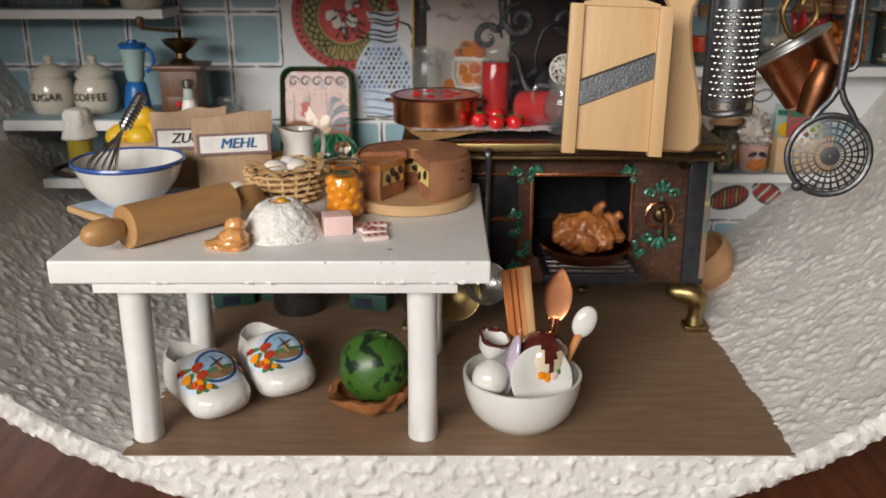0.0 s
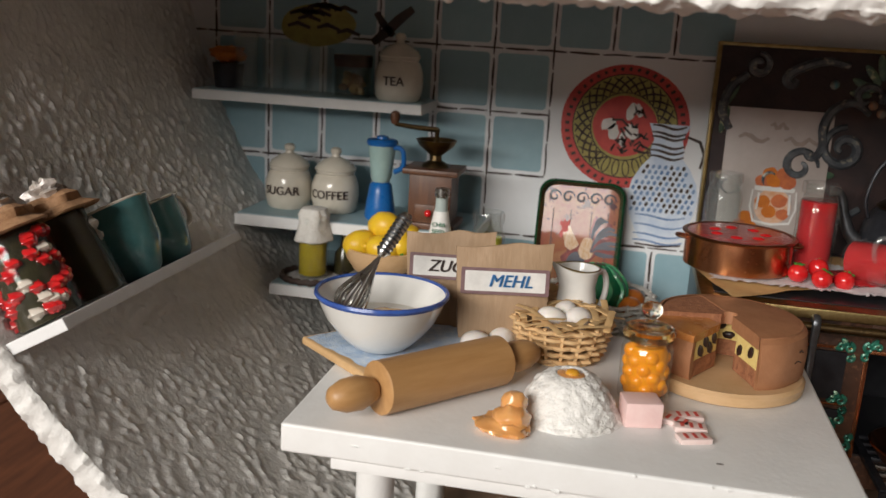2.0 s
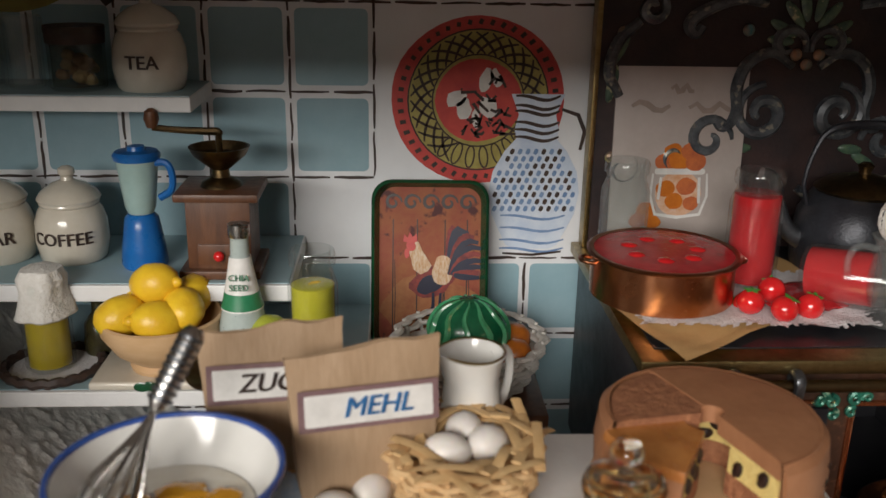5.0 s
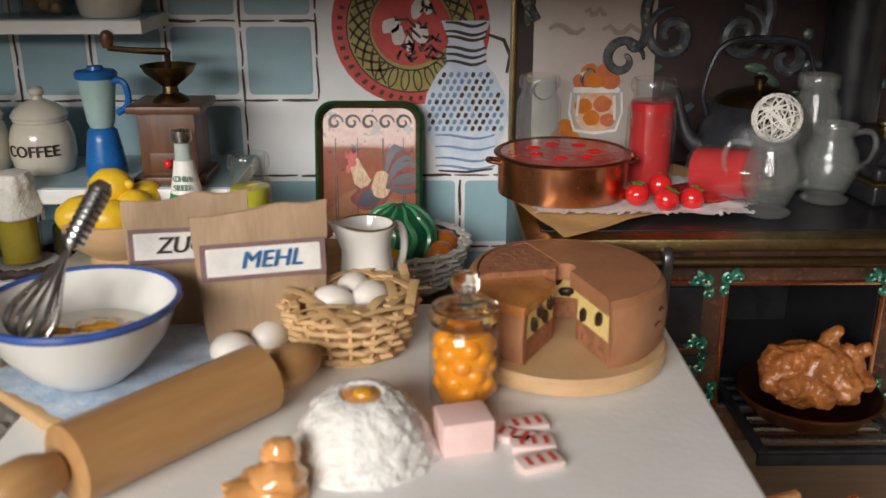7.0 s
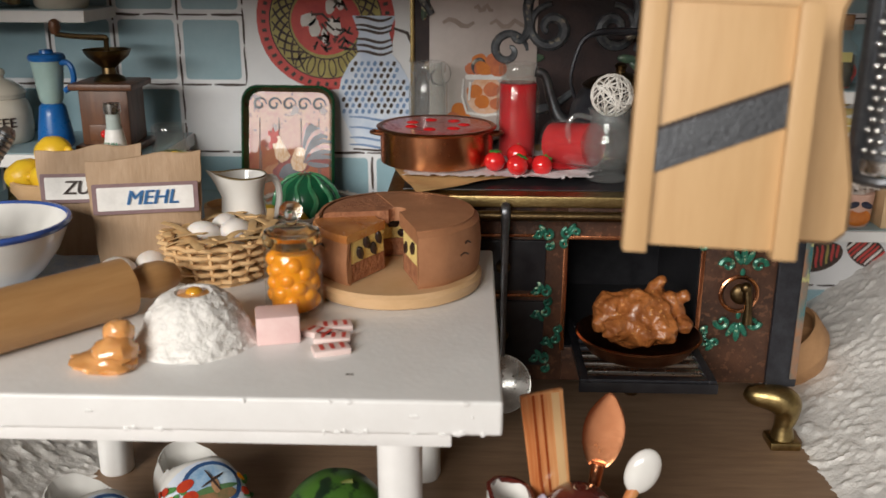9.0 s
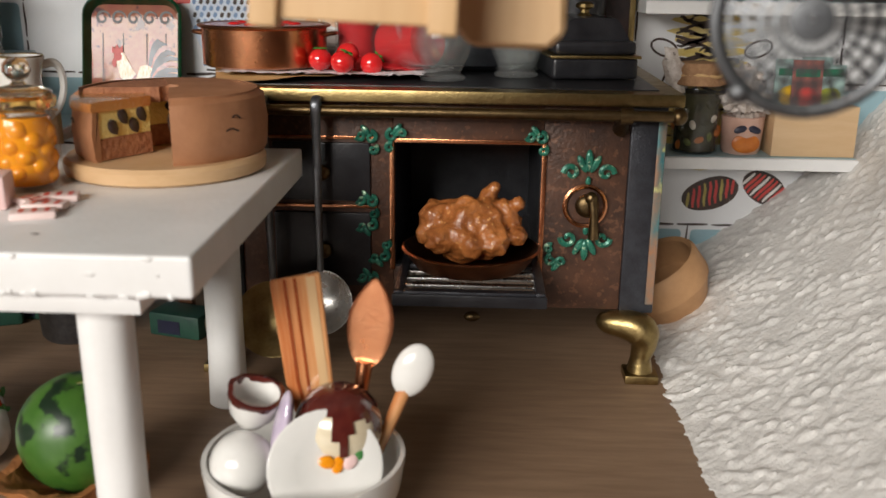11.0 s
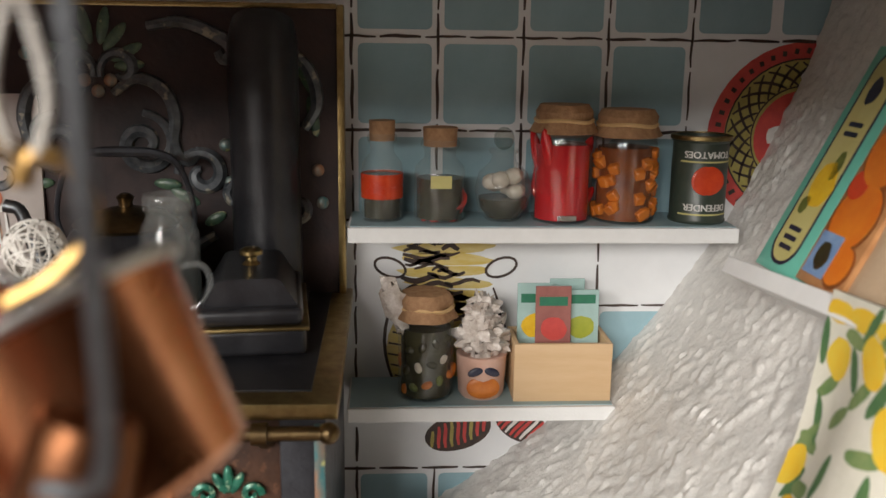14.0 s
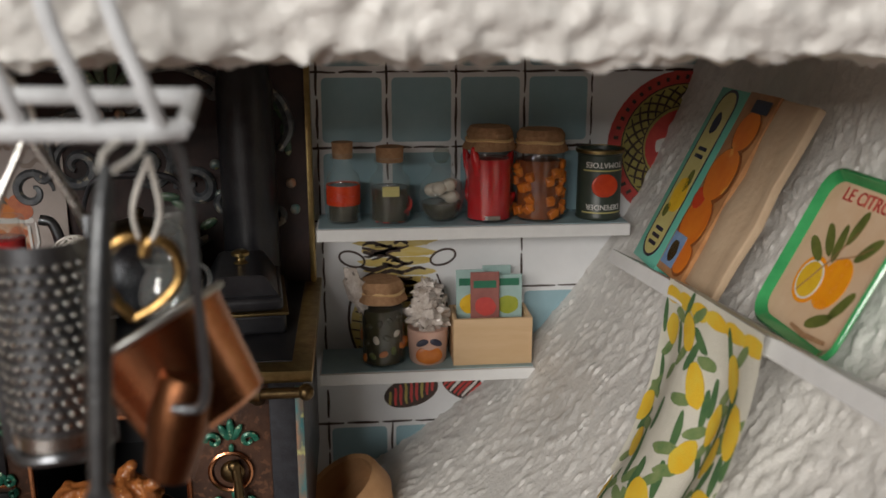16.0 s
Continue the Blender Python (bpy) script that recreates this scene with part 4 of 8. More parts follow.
for x, z in ((4.2, 12.25), (3.9, 12.5), (4.5, 12.5), (7.1, 11.0), (7.2, 10.1), (9.3, 10.4), (9.4, 9.6), (2.6, 13.1), (-0.6, 13.0), (-0.7, 9.8)):
    sp("boss", ball(0.16, 0.09, 0.16, 10, m=shift(x, PY, z)), ORN_COPPER)
flue = sp("flue", tube([(8.15, 38.55, 7.33), (8.15, 38.55, 10), (8.15, 38.55, 13.4), (8.15, 38.75, 13.85)], [0.82, 0.8, 0.8, 0.7], 24), BLACKMETAL, "matt black flue pipe")
sp("flue_collar", tube([(8.15, 38.55, 7.35), (8.15, 38.55, 7.6)], 0.95, 24), BLACKMETAL, "", flue)

# oven rack that slides out, roast in its pan
rack = thing("oven_rack", "black slotted oven rack pulled out of the oven", "oven rack", 5.25, 31.9, 2.86)
bm = box(-1.72, -1.5, -1.55, 2.6, 0, 0.16, 0.03)
box(1.5, 1.72, -1.55, 2.6, 0, 0.16, 0.03, bm=bm)
box(-1.5, 1.5, -1.55, -1.3, 0, 0.16, 0.03, bm=bm)
part("frame", bm, DARKMETAL, rack)
for k in range(7):
    part("slat", box(-1.5, 1.5, -1.02 + k * 0.5, -0.8 + k * 0.5, 0.03, 0.14, 0.03), STEEL if k < 3 else DARKMETAL, rack)
part("front_edge", box(-1.75, 1.75, -1.62, -1.52, -0.18, 0.1, 0.03), BLACKMETAL, rack)

pan = thing("roasting_pan", "round dark copper roasting pan on the oven rack", "pan", 5.25, 32.1, 3.03)
pan.scale = (1.08, 1.05, 1.0)
part("bowl", lathe([(0, 0.0), (0.9, 0.0), (1.25, 0.12), (1.5, 0.5), (1.56, 0.55), (1.5, 0.58), (1.42, 0.5), (1.18, 0.2), (0.85, 0.1), (0, 0.1)], 36), COPPERDK, pan)
bm = bmesh.new()
for k, (x, y, z, a, b, c, ry, rz) in enumerate((
        (0.0, 0.05, 0.76, 1.04, 0.84, 0.70, 0, 0), (-0.08, -0.15, 1.05, 0.62, 0.56, 0.50, 10, 0), (0.36, 0.02, 1.02, 0.52, 0.54, 0.46, -15, 0),
        (-0.82, -0.12, 1.02, 0.36, 0.42, 0.44, 25, 20), (-0.62, -0.55, 0.68, 0.42, 0.36, 0.34, 0, 30), (0.50, -0.58, 0.66, 0.40, 0.34, 0.36, 0, -25),
        (0.02, -0.72, 0.56, 0.30, 0.28, 0.28, 0, 0), (0.86, -0.10, 1.10, 0.20, 0.26, 0.46, -28, 0), (1.02, -0.20, 1.42, 0.17, 0.18, 0.17, 0, 0),
        (0.36, 0.12, 1.50, 0.20, 0.22, 0.26, 30, 0), (0.50, 0.10, 1.72, 0.15, 0.15, 0.13, 0, 0), (1.02, -0.35, 0.72, 0.24, 0.3, 0.22, 0, 0), (-1.04, -0.3, 0.72, 0.2, 0.26, 0.24, 0, 0))):
    ball(a, b, c, 26, 0.26, 2.1, bm=bm, m=shift(x, y, z, 0, ry, rz), seed=k)
bm.transform(shift(0, 0, 0.12, s=1.06))
ch = part("roast_chicken", bm, CHICK, None)
skin = ch.modifiers.new("one_skin", "REMESH")
skin.mode, skin.voxel_size, skin.use_smooth_shade = "VOXEL", 0.035 * C, True
ease = ch.modifiers.new("ease", "SMOOTH")
ease.factor, ease.iterations = 0.5, 10
tagged(ch, "golden brown glazed roast chicken in a copper pan", "roast chicken").location = Vector((5.25, 32.1, 3.1)) * C


def ladle(x, y, top, length, r, material, label, tilt=0, face=60):
    t = thing("ladle", label, "ladle", x, y, top, 0, tilt, 0)
    part("handle", tube([(0, 0.25, -0.25), (0, 0.22, 0.02), (0, 0.0, 0.12), (0, -0.18, 0), (0, -0.14, -0.5), (0, -0.1, -length + r)], [0.05, 0.06, 0.09, 0.09, 0.075, 0.06], 8, flat=1.4), GREYMETAL, t)
    part("bowl", lathe([(0, -0.3 * r), (0.55 * r, -0.24 * r), (0.9 * r, 0), (r, 0.22 * r), (0.94 * r, 0.2 * r), (0.5 * r, -0.18 * r), (0, -0.24 * r)], 24), material, t, m=shift(0, -0.15, -length, face, 0, 0))
    return t


ladle(1.6, 32.0, 6.98, 4.85, 0.80, STEEL, "long steel ladle hanging from the range rail", 0, 70)
ladle(0.35, 32.0, 6.98, 5.3, 0.95, BRASS, "long ladle with brass bowl hanging from the rail", -1, 75)

# on the hotplate
cl = thing("napkin", "tan cloth napkin spread on the range", "napkin", 1.6, 35.3, 7.34)
bm = bmesh.new()
n = 26
corners = [Vector((-3.34, 0.28, 0)), Vector((-2.29, -3.41, 0)), Vector((2.88, 0.47, 0)), Vector((1.83, 3.30, 0))]
g = [[None] * (n + 1) for _ in range(n + 1)]
for i in range(n + 1):
    for j in range(n + 1):
        u, v = i / n, j / n
        p = (corners[0] * (1 - u) + corners[1] * u) * (1 - v) + (corners[3] * (1 - u) + corners[2] * u) * v
        g[i][j] = bm.verts.new((p.x, p.y, 0.06 + 0.05 * noise.noise((p.x * 0.9, p.y * 0.9, 0)) + (0.04 if max(u, v) > 0.96 or min(u, v) < 0.04 else 0)))
for i in range(n):
    for j in range(n):
        bm.faces.new((g[i][j], g[i + 1][j], g[i + 1][j + 1], g[i][j + 1]))
part("cloth", bm, CLOTH, cl)
lc = thing("lace_doily", "white lace doily under the strawberries and jam", "doily", 2.0, 35.2, 7.43)
bm = bmesh.new()
n = 40
for i in range(n + 1):
    for j in range(n + 1):
        u, v = (i / n - 0.5) * 2, (j / n - 0.5) * 2
        wob = 1 + 0.05 * math.sin(14 * (u + v)) * max(abs(u), abs(v)) ** 4
        x, y = (u * 2.55 + v * 0.7) * wob, (v * 1.75 - u * 0.1) * wob
        drop = 0.04 * noise.noise((x * 1.5, y * 1.5, 4)) + (0.05 * noise.noise((x * 6, y * 6, 1)) if max(abs(u), abs(v)) > 0.8 else 0)
        bm.verts.new((x, y, 0.08 + drop))
bm.verts.ensure_lookup_table()
for i in range(n):
    for j in range(n):
        edge = i in (0, n - 1) or j in (0, n - 1)
        if edge and (i + j) % 2:
            continue
        bm.faces.new([bm.verts[k] for k in (i * (n + 1) + j, (i + 1) * (n + 1) + j, (i + 1) * (n + 1) + j + 1, i * (n + 1) + j + 1)])
part("lace", bm, LACE, lc)

pot = thing("copper_pot", "shallow copper pan filled with red jelly", "pot", -0.3, 35.3, 7.52)
pot.scale = (1.04, 1.04, 0.84)
part("body", lathe([(0, 0), (1.45, 0), (1.55, 0.06), (1.56, 1.15), (1.62, 1.2), (1.6, 1.26), (1.52, 1.24), (1.5, 1.1), (1.48, 0.1), (0, 0.06)], 44), COPPER, pot)
part("rim", lathe([(1.52, 1.2), (1.64, 1.19), (1.66, 1.24), (1.6, 1.28), (1.5, 1.26)], 44), COPPERDK, pot)
part("jelly", lathe([(0, 1.27), (0.7, 1.275), (1.3, 1.265), (1.5, 1.25), (1.5, 0.9), (0, 0.9)], 40), JELLY, pot, "glossy red jelly with whole berries")
for k in range(7):
    a = k * 0.9
    part("berry", ball(0.2, 0.2, 0.1, 12, m=shift(0.75 * math.cos(a), 0.75 * math.sin(a), 1.24)), REDPAINT, pot)
for s in (-1, 1):
    part("handle", tube([(s * 1.5, -0.2, 0.95), (s * 1.75, -0.16, 1.0), (s * 1.8, 0, 1.0), (s * 1.75, 0.16, 1.0), (s * 1.5, 0.2, 0.95)], 0.06, 8), COPPERDK, pot)


def glass_jar(name, x, y, z, R, h, label, fill=None, level=0.8, neck=0.82, fill_label="", glassmat=None, seg=28, **kw):
    """A glass jar with shoulder, neck ring and real wall, and what it holds."""
    t = thing(name, label, "jar", x, y, z, **kw)
    nk = R * neck
    prof = [(0, 0), (R * 0.9, 0), (R, 0.06), (R, h * 0.72), (nk * 0.98, h * 0.84), (nk, h * 0.87), (nk * 1.12, h * 0.89), (nk * 1.12, h * 0.97), (nk * 1.05, h),
            (nk * 0.9, h), (nk * 0.86, h * 0.86), (R - 0.07, h * 0.71), (R - 0.07, 0.1), (0, 0.08)]
    part("glass", lathe(prof, seg), glassmat or (CLEAR if fill else THICK), t)
    if fill:
        rr = R - 0.075
        top = h * 0.72 * level
        part("contents", lathe([(0, 0.1), (rr, 0.1), (rr, top), (rr * 0.9, top + 0.02), (0, top)], seg), fill, t, fill_label)
    return t


glass_jar("jam_jar", 2.05, 36.1, 7.5, 0.62, 2.75, "glass jar full of bright red syrup", RUBY, 1.1)
t = glass_jar("jam_jar", 3.0, 35.1, 8.12, 0.68, 2.2, "glass jar lying on its side spilling red jam", RUBY, 0.9, rx=84, rz=48)
bm = ball(1.0, 0.75, 0.16, 20, 0.3, 1.6, m=shift(3.2, 35.0, 7.58, 0, 0, 20))
tagged(part("spilt_jam", bm, JELLY), "glossy red jam spilt over the lace", "jam")
for k, (x, y, z) in enumerate(((1.35, 34.1, 0), (1.85, 33.75, 0), (2.5, 33.9, 0), (1.95, 34.3, 0.28), (2.35, 34.45, 0), (1.7, 34.5, 0.0))):
    b = thing("cherry_tomato", "small glossy red fruit with green calyx on lace", "fruit", x, y, 7.52 + z, 20 * k, 15 * k, 50 * k, group="red fruits on lace")
    part("flesh", ball(0.3, 0.3, 0.28, 16, m=shift(0, 0, 0.27)), REDPAINT, b)
    bm = bmesh.new()
    for q in range(5):
        ball(0.05, 0.12, 0.02, 6, bm=bm, m=shift(0.08 * math.cos(q * 1.257), 0.08 * math.sin(q * 1.257), 0.55, 0, 0, math.degrees(q * 1.257) - 90))
    part("calyx", bm, LEAFG, b)
glass_jar("empty_jar", -0.65, 37.7, 7.4, 0.6, 2.7, "empty clear glass jar beside the copper pan", None)
glass_jar("empty_jar", 6.35, 36.4, 7.36, 0.62, 2.95, "empty clear glass jar on the range", None, neck=0.75)

def pitcher(x, y, z, size, side, label):
    """A small bellied glass pitcher on a foot, handle to one side."""
    t = thing("glass_pitcher", label, "pitcher", x, y, z, group="glass pitchers on the range")
    t.scale = (size, size, size)
    part("glass", lathe([(0, 0), (0.55, 0), (0.58, 0.06), (0.44, 0.16), (0.52, 0.32), (0.70, 0.75), (0.72, 1.0), (0.64, 1.32), (0.52, 1.55), (0.50, 1.7), (0.60, 1.92), (0.56, 1.94),
                         (0.44, 1.7), (0.46, 1.55), (0.57, 1.3), (0.64, 1.0), (0.62, 0.75), (0.44, 0.36), (0, 0.26)], 32), THICK, t)
    part("handle", tube([(side * 0.50, 0, 1.68), (side * 0.95, 0, 1.72), (side * 1.12, 0, 1.4), (side * 0.98, 0, 0.95), (side * 0.64, 0, 0.78)], 0.075, 8), THICK, t)
    return t


pitcher(4.43, 34.00, 7.36, 1.0, -1, "small clear glass pitcher with a twig ball on top")
pitcher(6.30, 35.10, 7.36, 1.0, 1, "small clear glass pitcher standing by the butter dish")
tw = thing("twig_ball", "pale openwork twig ball in the pitcher's mouth", "ball", 4.46, 34.00, 9.05)
rng = random.Random(4)
for k in range(24):
    ax = Euler((rng.uniform(0, 3.1), rng.uniform(0, 3.1), rng.uniform(0, 3.1))).to_matrix()
    part("twig", tube([ax @ Vector((0.56 * math.cos(q / 18 * 6.283), 0.56 * math.sin(q / 18 * 6.283), 0.05 * math.sin(q))) + Vector((0, 0, 0.6)) for q in range(18)], 0.02, 5, closed=True), MUSLIN, tw)

ket = thing("kettle", "dark tarnished metal kettle with bail handle", "kettle", 5.2, 37.4, 7.36)
part("body", lathe([(0, 0), (1.3, 0), (1.5, 0.15), (1.55, 0.8), (1.45, 1.5), (1.2, 1.95), (1.0, 2.1), (0, 2.1)], 36), DARKMETAL, ket)
part("lid", lathe([(1.1, 2.05), (1.15, 2.12), (0.9, 2.3), (0.4, 2.45), (0.15, 2.5), (0.15, 2.6), (0.2, 2.7), (0.1, 2.78), (0, 2.78)], 30), DKBRASS, ket, "brass-toned lid")
part("spout", tube([(-1.2, 0, 0.7), (-1.8, 0, 1.1), (-2.1, 0, 1.8), (-2.3, 0, 2.4), (-2.6, 0, 2.5)], [0.3, 0.22, 0.16, 0.14, 0.15], 10), GREYMETAL, ket)
part("bail", tube([(-1.35, 0, 1.7), (-1.5, 0, 2.3), (-1.25, 0, 3.3), (-0.9, 0, 3.62), (0, 0, 3.7), (0.9, 0, 3.62), (1.25, 0, 3.3), (1.5, 0, 2.3), (1.35, 0, 1.7)], [0.05, 0.06, 0.07, 0.1, 0.12, 0.1, 0.07, 0.06, 0.05], 8), DARKMETAL, ket)

bd = thing("butter_dish", "black lidded metal dish with gold line and knob", "dish", 8.1, 36.1, 7.36, rz=6)
part("base", box(-1.1, 1.1, -1.65, 1.65, 0, 0.55, 0.12, 3), BLACKMETAL, bd)
part("gold_line", box(-1.16, 1.16, -1.71, 1.71, 0.52, 0.6, 0.03), BRASS, bd, "gold edge line")
lid = part("lid", box(-1.05, 1.05, -1.6, 1.6, 0.6, 0.95, 0.14, 3), BLACKMETAL, bd)
bm = slab([(-0.95, 0.92), (0.95, 0.92), (0.9, 1.0), (0.62, 1.45), (0.5, 1.5), (-0.5, 1.5), (-0.62, 1.45), (-0.9, 1.0)], 2.6, m=Matrix.Translation((0, 1.3, 0)))
part("lid_top", bm, BLACKMETAL, lid)
part("knob", lathe([(0, 1.5), (0.2, 1.5), (0.12, 1.58), (0.12, 1.66), (0.24, 1.72), (0.24, 1.8), (0.14, 1.86), (0, 1.87)], 18), BRASS, lid, "small brass knob")

sign = thing("tin_sign", "pale upright tin sign with oranges in a jar", "sign", 1.05, 39.15, 7.4, -3)
part("plate", box(-1.73, 1.73, -0.05, 0.05, 0, 4.8, 0.03), POSTER, sign)
for pts, material in (([(k * 0.2 - 1.3, 3.75 + 0.12 * math.sin(k * 1.3)) for k in range(6)], POSTINK), ([(k * 0.2 + 0.2, 3.72 + 0.12 * math.sin(k * 1.9)) for k in range(7)], POSTINK), ([(k * 0.1 - 0.3, 4.2 + 0.1 * math.sin(k * 2)) for k in range(7)], POSTINK), ([(k * 0.1 - 0.5, 0.35) for k in range(11)], POSTINK)):
    part("writing_bar", stroke(pts, 0.16), material, sign, smooth=False, m=Matrix.Translation((0, -0.05, 0)))
part("printed_jar", slab(oval(0.62, 0.62, 20, 0.1, 1.45), 0.01, m=Matrix.Translation((0, -0.052, 0))), mat("sign_jar_print", (0.62, 0.30, 0.14), (0.72, 0.52, 0.40), rough=0.4, scale=3.5), sign, smooth=False)
part("printed_rim", slab(rounded(1.35, 0.16, 0.07, 3, 0.1, 2.05), 0.01, m=Matrix.Translation((0, -0.058, 0))), PR_WHITE, sign, smooth=False)
SIGNRED = mat("sign_orange_print", (0.60, 0.17, 0.05), (0.42, 0.10, 0.04), rough=0.4, scale=4)
for k, (x, z, r) in enumerate(((-0.3, 2.3, 0.28), (0.1, 2.35, 0.3), (0.5, 2.3, 0.28), (-0.1, 2.58, 0.25), (0.35, 2.6, 0.25), (-0.25, 1.6, 0.26), (0.3, 1.65, 0.27), (0.0, 1.25, 0.25), (0.45, 1.2, 0.22), (-0.75, 1.0, 0.27), (-0.95, 0.72, 0.24), (-0.55, 0.68, 0.22))):
    part("printed_orange", slab(oval(r, r * 0.85, 16, x, z, 0, 0.15, x * 3), 0.006, m=Matrix.Translation((0, -0.060 - 0.002 * k, 0))), CARROT if k % 2 else SIGNRED, sign, smooth=False)
for pts in ([(-0.62, 2.0), (-0.66, 1.4), (-0.5, 0.9), (0.1, 0.82), (0.7, 0.9), (0.86, 1.4), (0.82, 2.0)], [(-0.4, 1.9), (-0.44, 1.3)], [(0.62, 1.9), (0.66, 1.2)]):
    part("jar_outline", stroke(pts, 0.09), PR_WHITE, sign, smooth=False, m=Matrix.Translation((0, -0.085, 0)))

# ---- the table and the baking things on it ----
ZT = 5.97
tab = thing("kitchen_table", "white painted wooden table with round legs", "table", -4.7, 27.5, 0)
bm = box(-5.92, 5.98, -4.25, 4.25, ZT - 0.66, ZT, 0.07, 3)
for v in bm.verts:
    v.co += Vector((0.02 * noise.noise((v.co.x, v.co.y, 3)), 0.02 * noise.noise((v.co.x, v.co.z, 5)), 0))
part("tabletop", bm, WPAINT, tab, "thick white painted top with dents")
for b in ((-4.85, 5.1, -4.05, -3.15), (-4.85, 5.1, 3.15, 3.6), (-4.85, -4.4, -3.15, 3.15), (4.65, 5.1, -3.15, 3.15)):
    part("apron", box(*b, ZT - 1.0, ZT - 0.66, 0.03), WPAINT, tab)
for x, y in ((-4.1, -3.05), (4.1, -3.0), (-4.0, 3.1), (4.25, 3.1)):
    bm = lathe([(0, 0), (0.40, 0), (0.44, 0.05), (0.42, 1.5), (0.43, 3), (0.44, ZT - 0.85), (0, ZT - 0.85)], 22, 0.04, seed=x)
    part("leg", bm, WPAINT, tab, m=Matrix.Translation((x, y, 0)))
bm = bmesh.new()
rng = random.Random(9)
for k in range(26):
    x = rng.choice((rng.uniform(-5.9, 5.9), rng.uniform(3, 5.9)))
    ball(rng.uniform(0.03, 0.11), 0.025, rng.uniform(0.02, 0.05), 6, 0.4, 3, bm=bm, m=shift(x, -4.26, ZT - rng.choice((0.64, 0.63, 0.6, 0.05, 0.3))))
tagged(part("paint_crumbs", bm, WPAINT, tab, "crumbs of dried paint along the edge"), kind="stuff")

brd = thing("cutting_board", "pale wooden board under the mixing bowl", "board", -9.15, 28.5, ZT, rz=-41)
part("board", box(-1.7, 1.7, -2.2, 2.3, 0, 0.22, 0.08, 3), WOOD_L, brd)
nap = thing("blue_cloth", "small light blue cloth under the mixing bowl", "cloth", -9.42, 28.3, ZT + 0.22, rz=-36)
bm = bmesh.new()
n = 30
vs = [[bm.verts.new((-1.5 + 3.0 * i / n + 0.06 * noise.noise((i * 0.7, j * 0.3, 1)), -1.75 + 3.9 * j / n + 0.06 * noise.noise((i * 0.3, j * 0.7, 2)), 0.05 + 0.05 * noise.noise((i * 0.2, j * 0.2, 3)))) for j in range(n + 1)] for i in range(n + 1)]
for i in range(n):
    for j in range(n):
        bm.faces.new((vs[i][j], vs[i + 1][j], vs[i + 1][j + 1], vs[i][j + 1]))
part("fabric", bm, BLUECLOTH, nap)

bowl = thing("mixing_bowl", "white enamel mixing bowl with blue rim holding beaten egg", "bowl", -9.68, 27.75, ZT + 0.3)
part("body", lathe([(0, 0.02), (0.6, 0.0), (0.72, 0.06), (1.05, 0.35), (1.4, 0.8), (1.66, 1.38), (1.7, 1.46), (1.63, 1.46), (1.55, 1.3), (1.28, 0.78), (0.95, 0.4), (0.6, 0.16), (0, 0.12)], 48), PORC, bowl)
part("rim", lathe([(1.60, 1.38), (1.665, 1.35), (1.72, 1.43), (1.70, 1.5), (1.63, 1.5), (1.6, 1.45)], 48), BLUERIM, bowl, "cobalt blue rim")
part("batter", lathe([(0, 0.80), (0.7, 0.79), (1.24, 0.78), (1.2, 0.6), (0, 0.6)], 32), mat("whey", (0.66, 0.60, 0.48), (0.74, 0.70, 0.62), rough=0.08, scale=1.5, coat=0.5), bowl, "thin beaten egg")
bm = bmesh.new()
for k, (x, y, r) in enumerate(((-0.3, -0.3, 0.44), (0.35, -0.1, 0.5), (0.65, -0.45, 0.32), (0.1, 0.4, 0.42), (-0.6, 0.15, 0.32), (0.75, 0.3, 0.3))):
    ball(r, r * 0.7, 0.09, 14, 0.3, 2, bm=bm, m=shift(x, y, 0.80), seed=k)
part("egg_yolk", bm, YOLK, bowl)
whk = thing("whisk", "wire balloon whisk standing in the mixing bowl", "whisk", -9.68, 27.75, ZT + 0.3)
whk.scale = (1.1, 1.1, 1.08)
A, B = Vector((-0.75, -0.55, 0.95)), Vector((0.35, 0.75, 3.1))
d = (B - A).normalized()
u = d.cross(Vector((0, 0, 1))).normalized()
v = d.cross(u)
L = 1.55
for k in range(6):
    a = math.pi * k / 6
    s = u * math.cos(a) + v * math.sin(a)
    pts = []
    for q in range(25):
        f = q / 24
        ang = math.pi * (f - 0.5) * 2
        along = L * (math.cos(ang / 2) ** 0.8 if abs(ang) < math.pi - 1e-6 else 0)
        wide = 0.42 * math.sin(ang) * (0.55 + 0.45 * math.cos(ang / 2))
        pts.append(A + d * (L - along) + s * wide)
    part("wire", tube(pts, 0.032, 5), STEEL, whk)
hp = [A + d * L, A + d * (L + 0.1), A + d * (L + 0.5), A + d * (L + 0.95), B - d * 0.1, B]
part("handle", tube(hp, [0.09, 0.15, 0.17, 0.18, 0.17, 0.1], 12), STEEL, whk)
bm = bmesh.new()
for k in range(9):
    p = A + d * (L + 0.12 + k * 0.11)
    tube([p, p + d * 0.05], 0.185, 12, bm=bm)
part("wound_grip", bm, GREYMETAL, whk)

pin = thing("rolling_pin", "wooden rolling pin with turned handles", "rolling pin", -7.65, 25.65, ZT + 0.62, rz=49)
part("barrel", tube([(-1.78, 0, 0), (-1.74, 0, 0), (1.74, 0, 0), (1.78, 0, 0)], [0.54, 0.61, 0.61, 0.54], 30), WOOD_PIN, pin)
for s in (-1, 1):
    pts = [(s * 1.76, 0), (s * 1.84, 0.2), (s * 1.95, 0.26), (s * 2.25, 0.36), (s * 2.6, 0.34), (s * 2.9, 0.22), (s * 3.0, 0.08)]
    part("handle", tube([(x, 0, 0) for x, r in pts], [r + 0.03 for x, r in pts], 20), WOOD_PIN, pin)
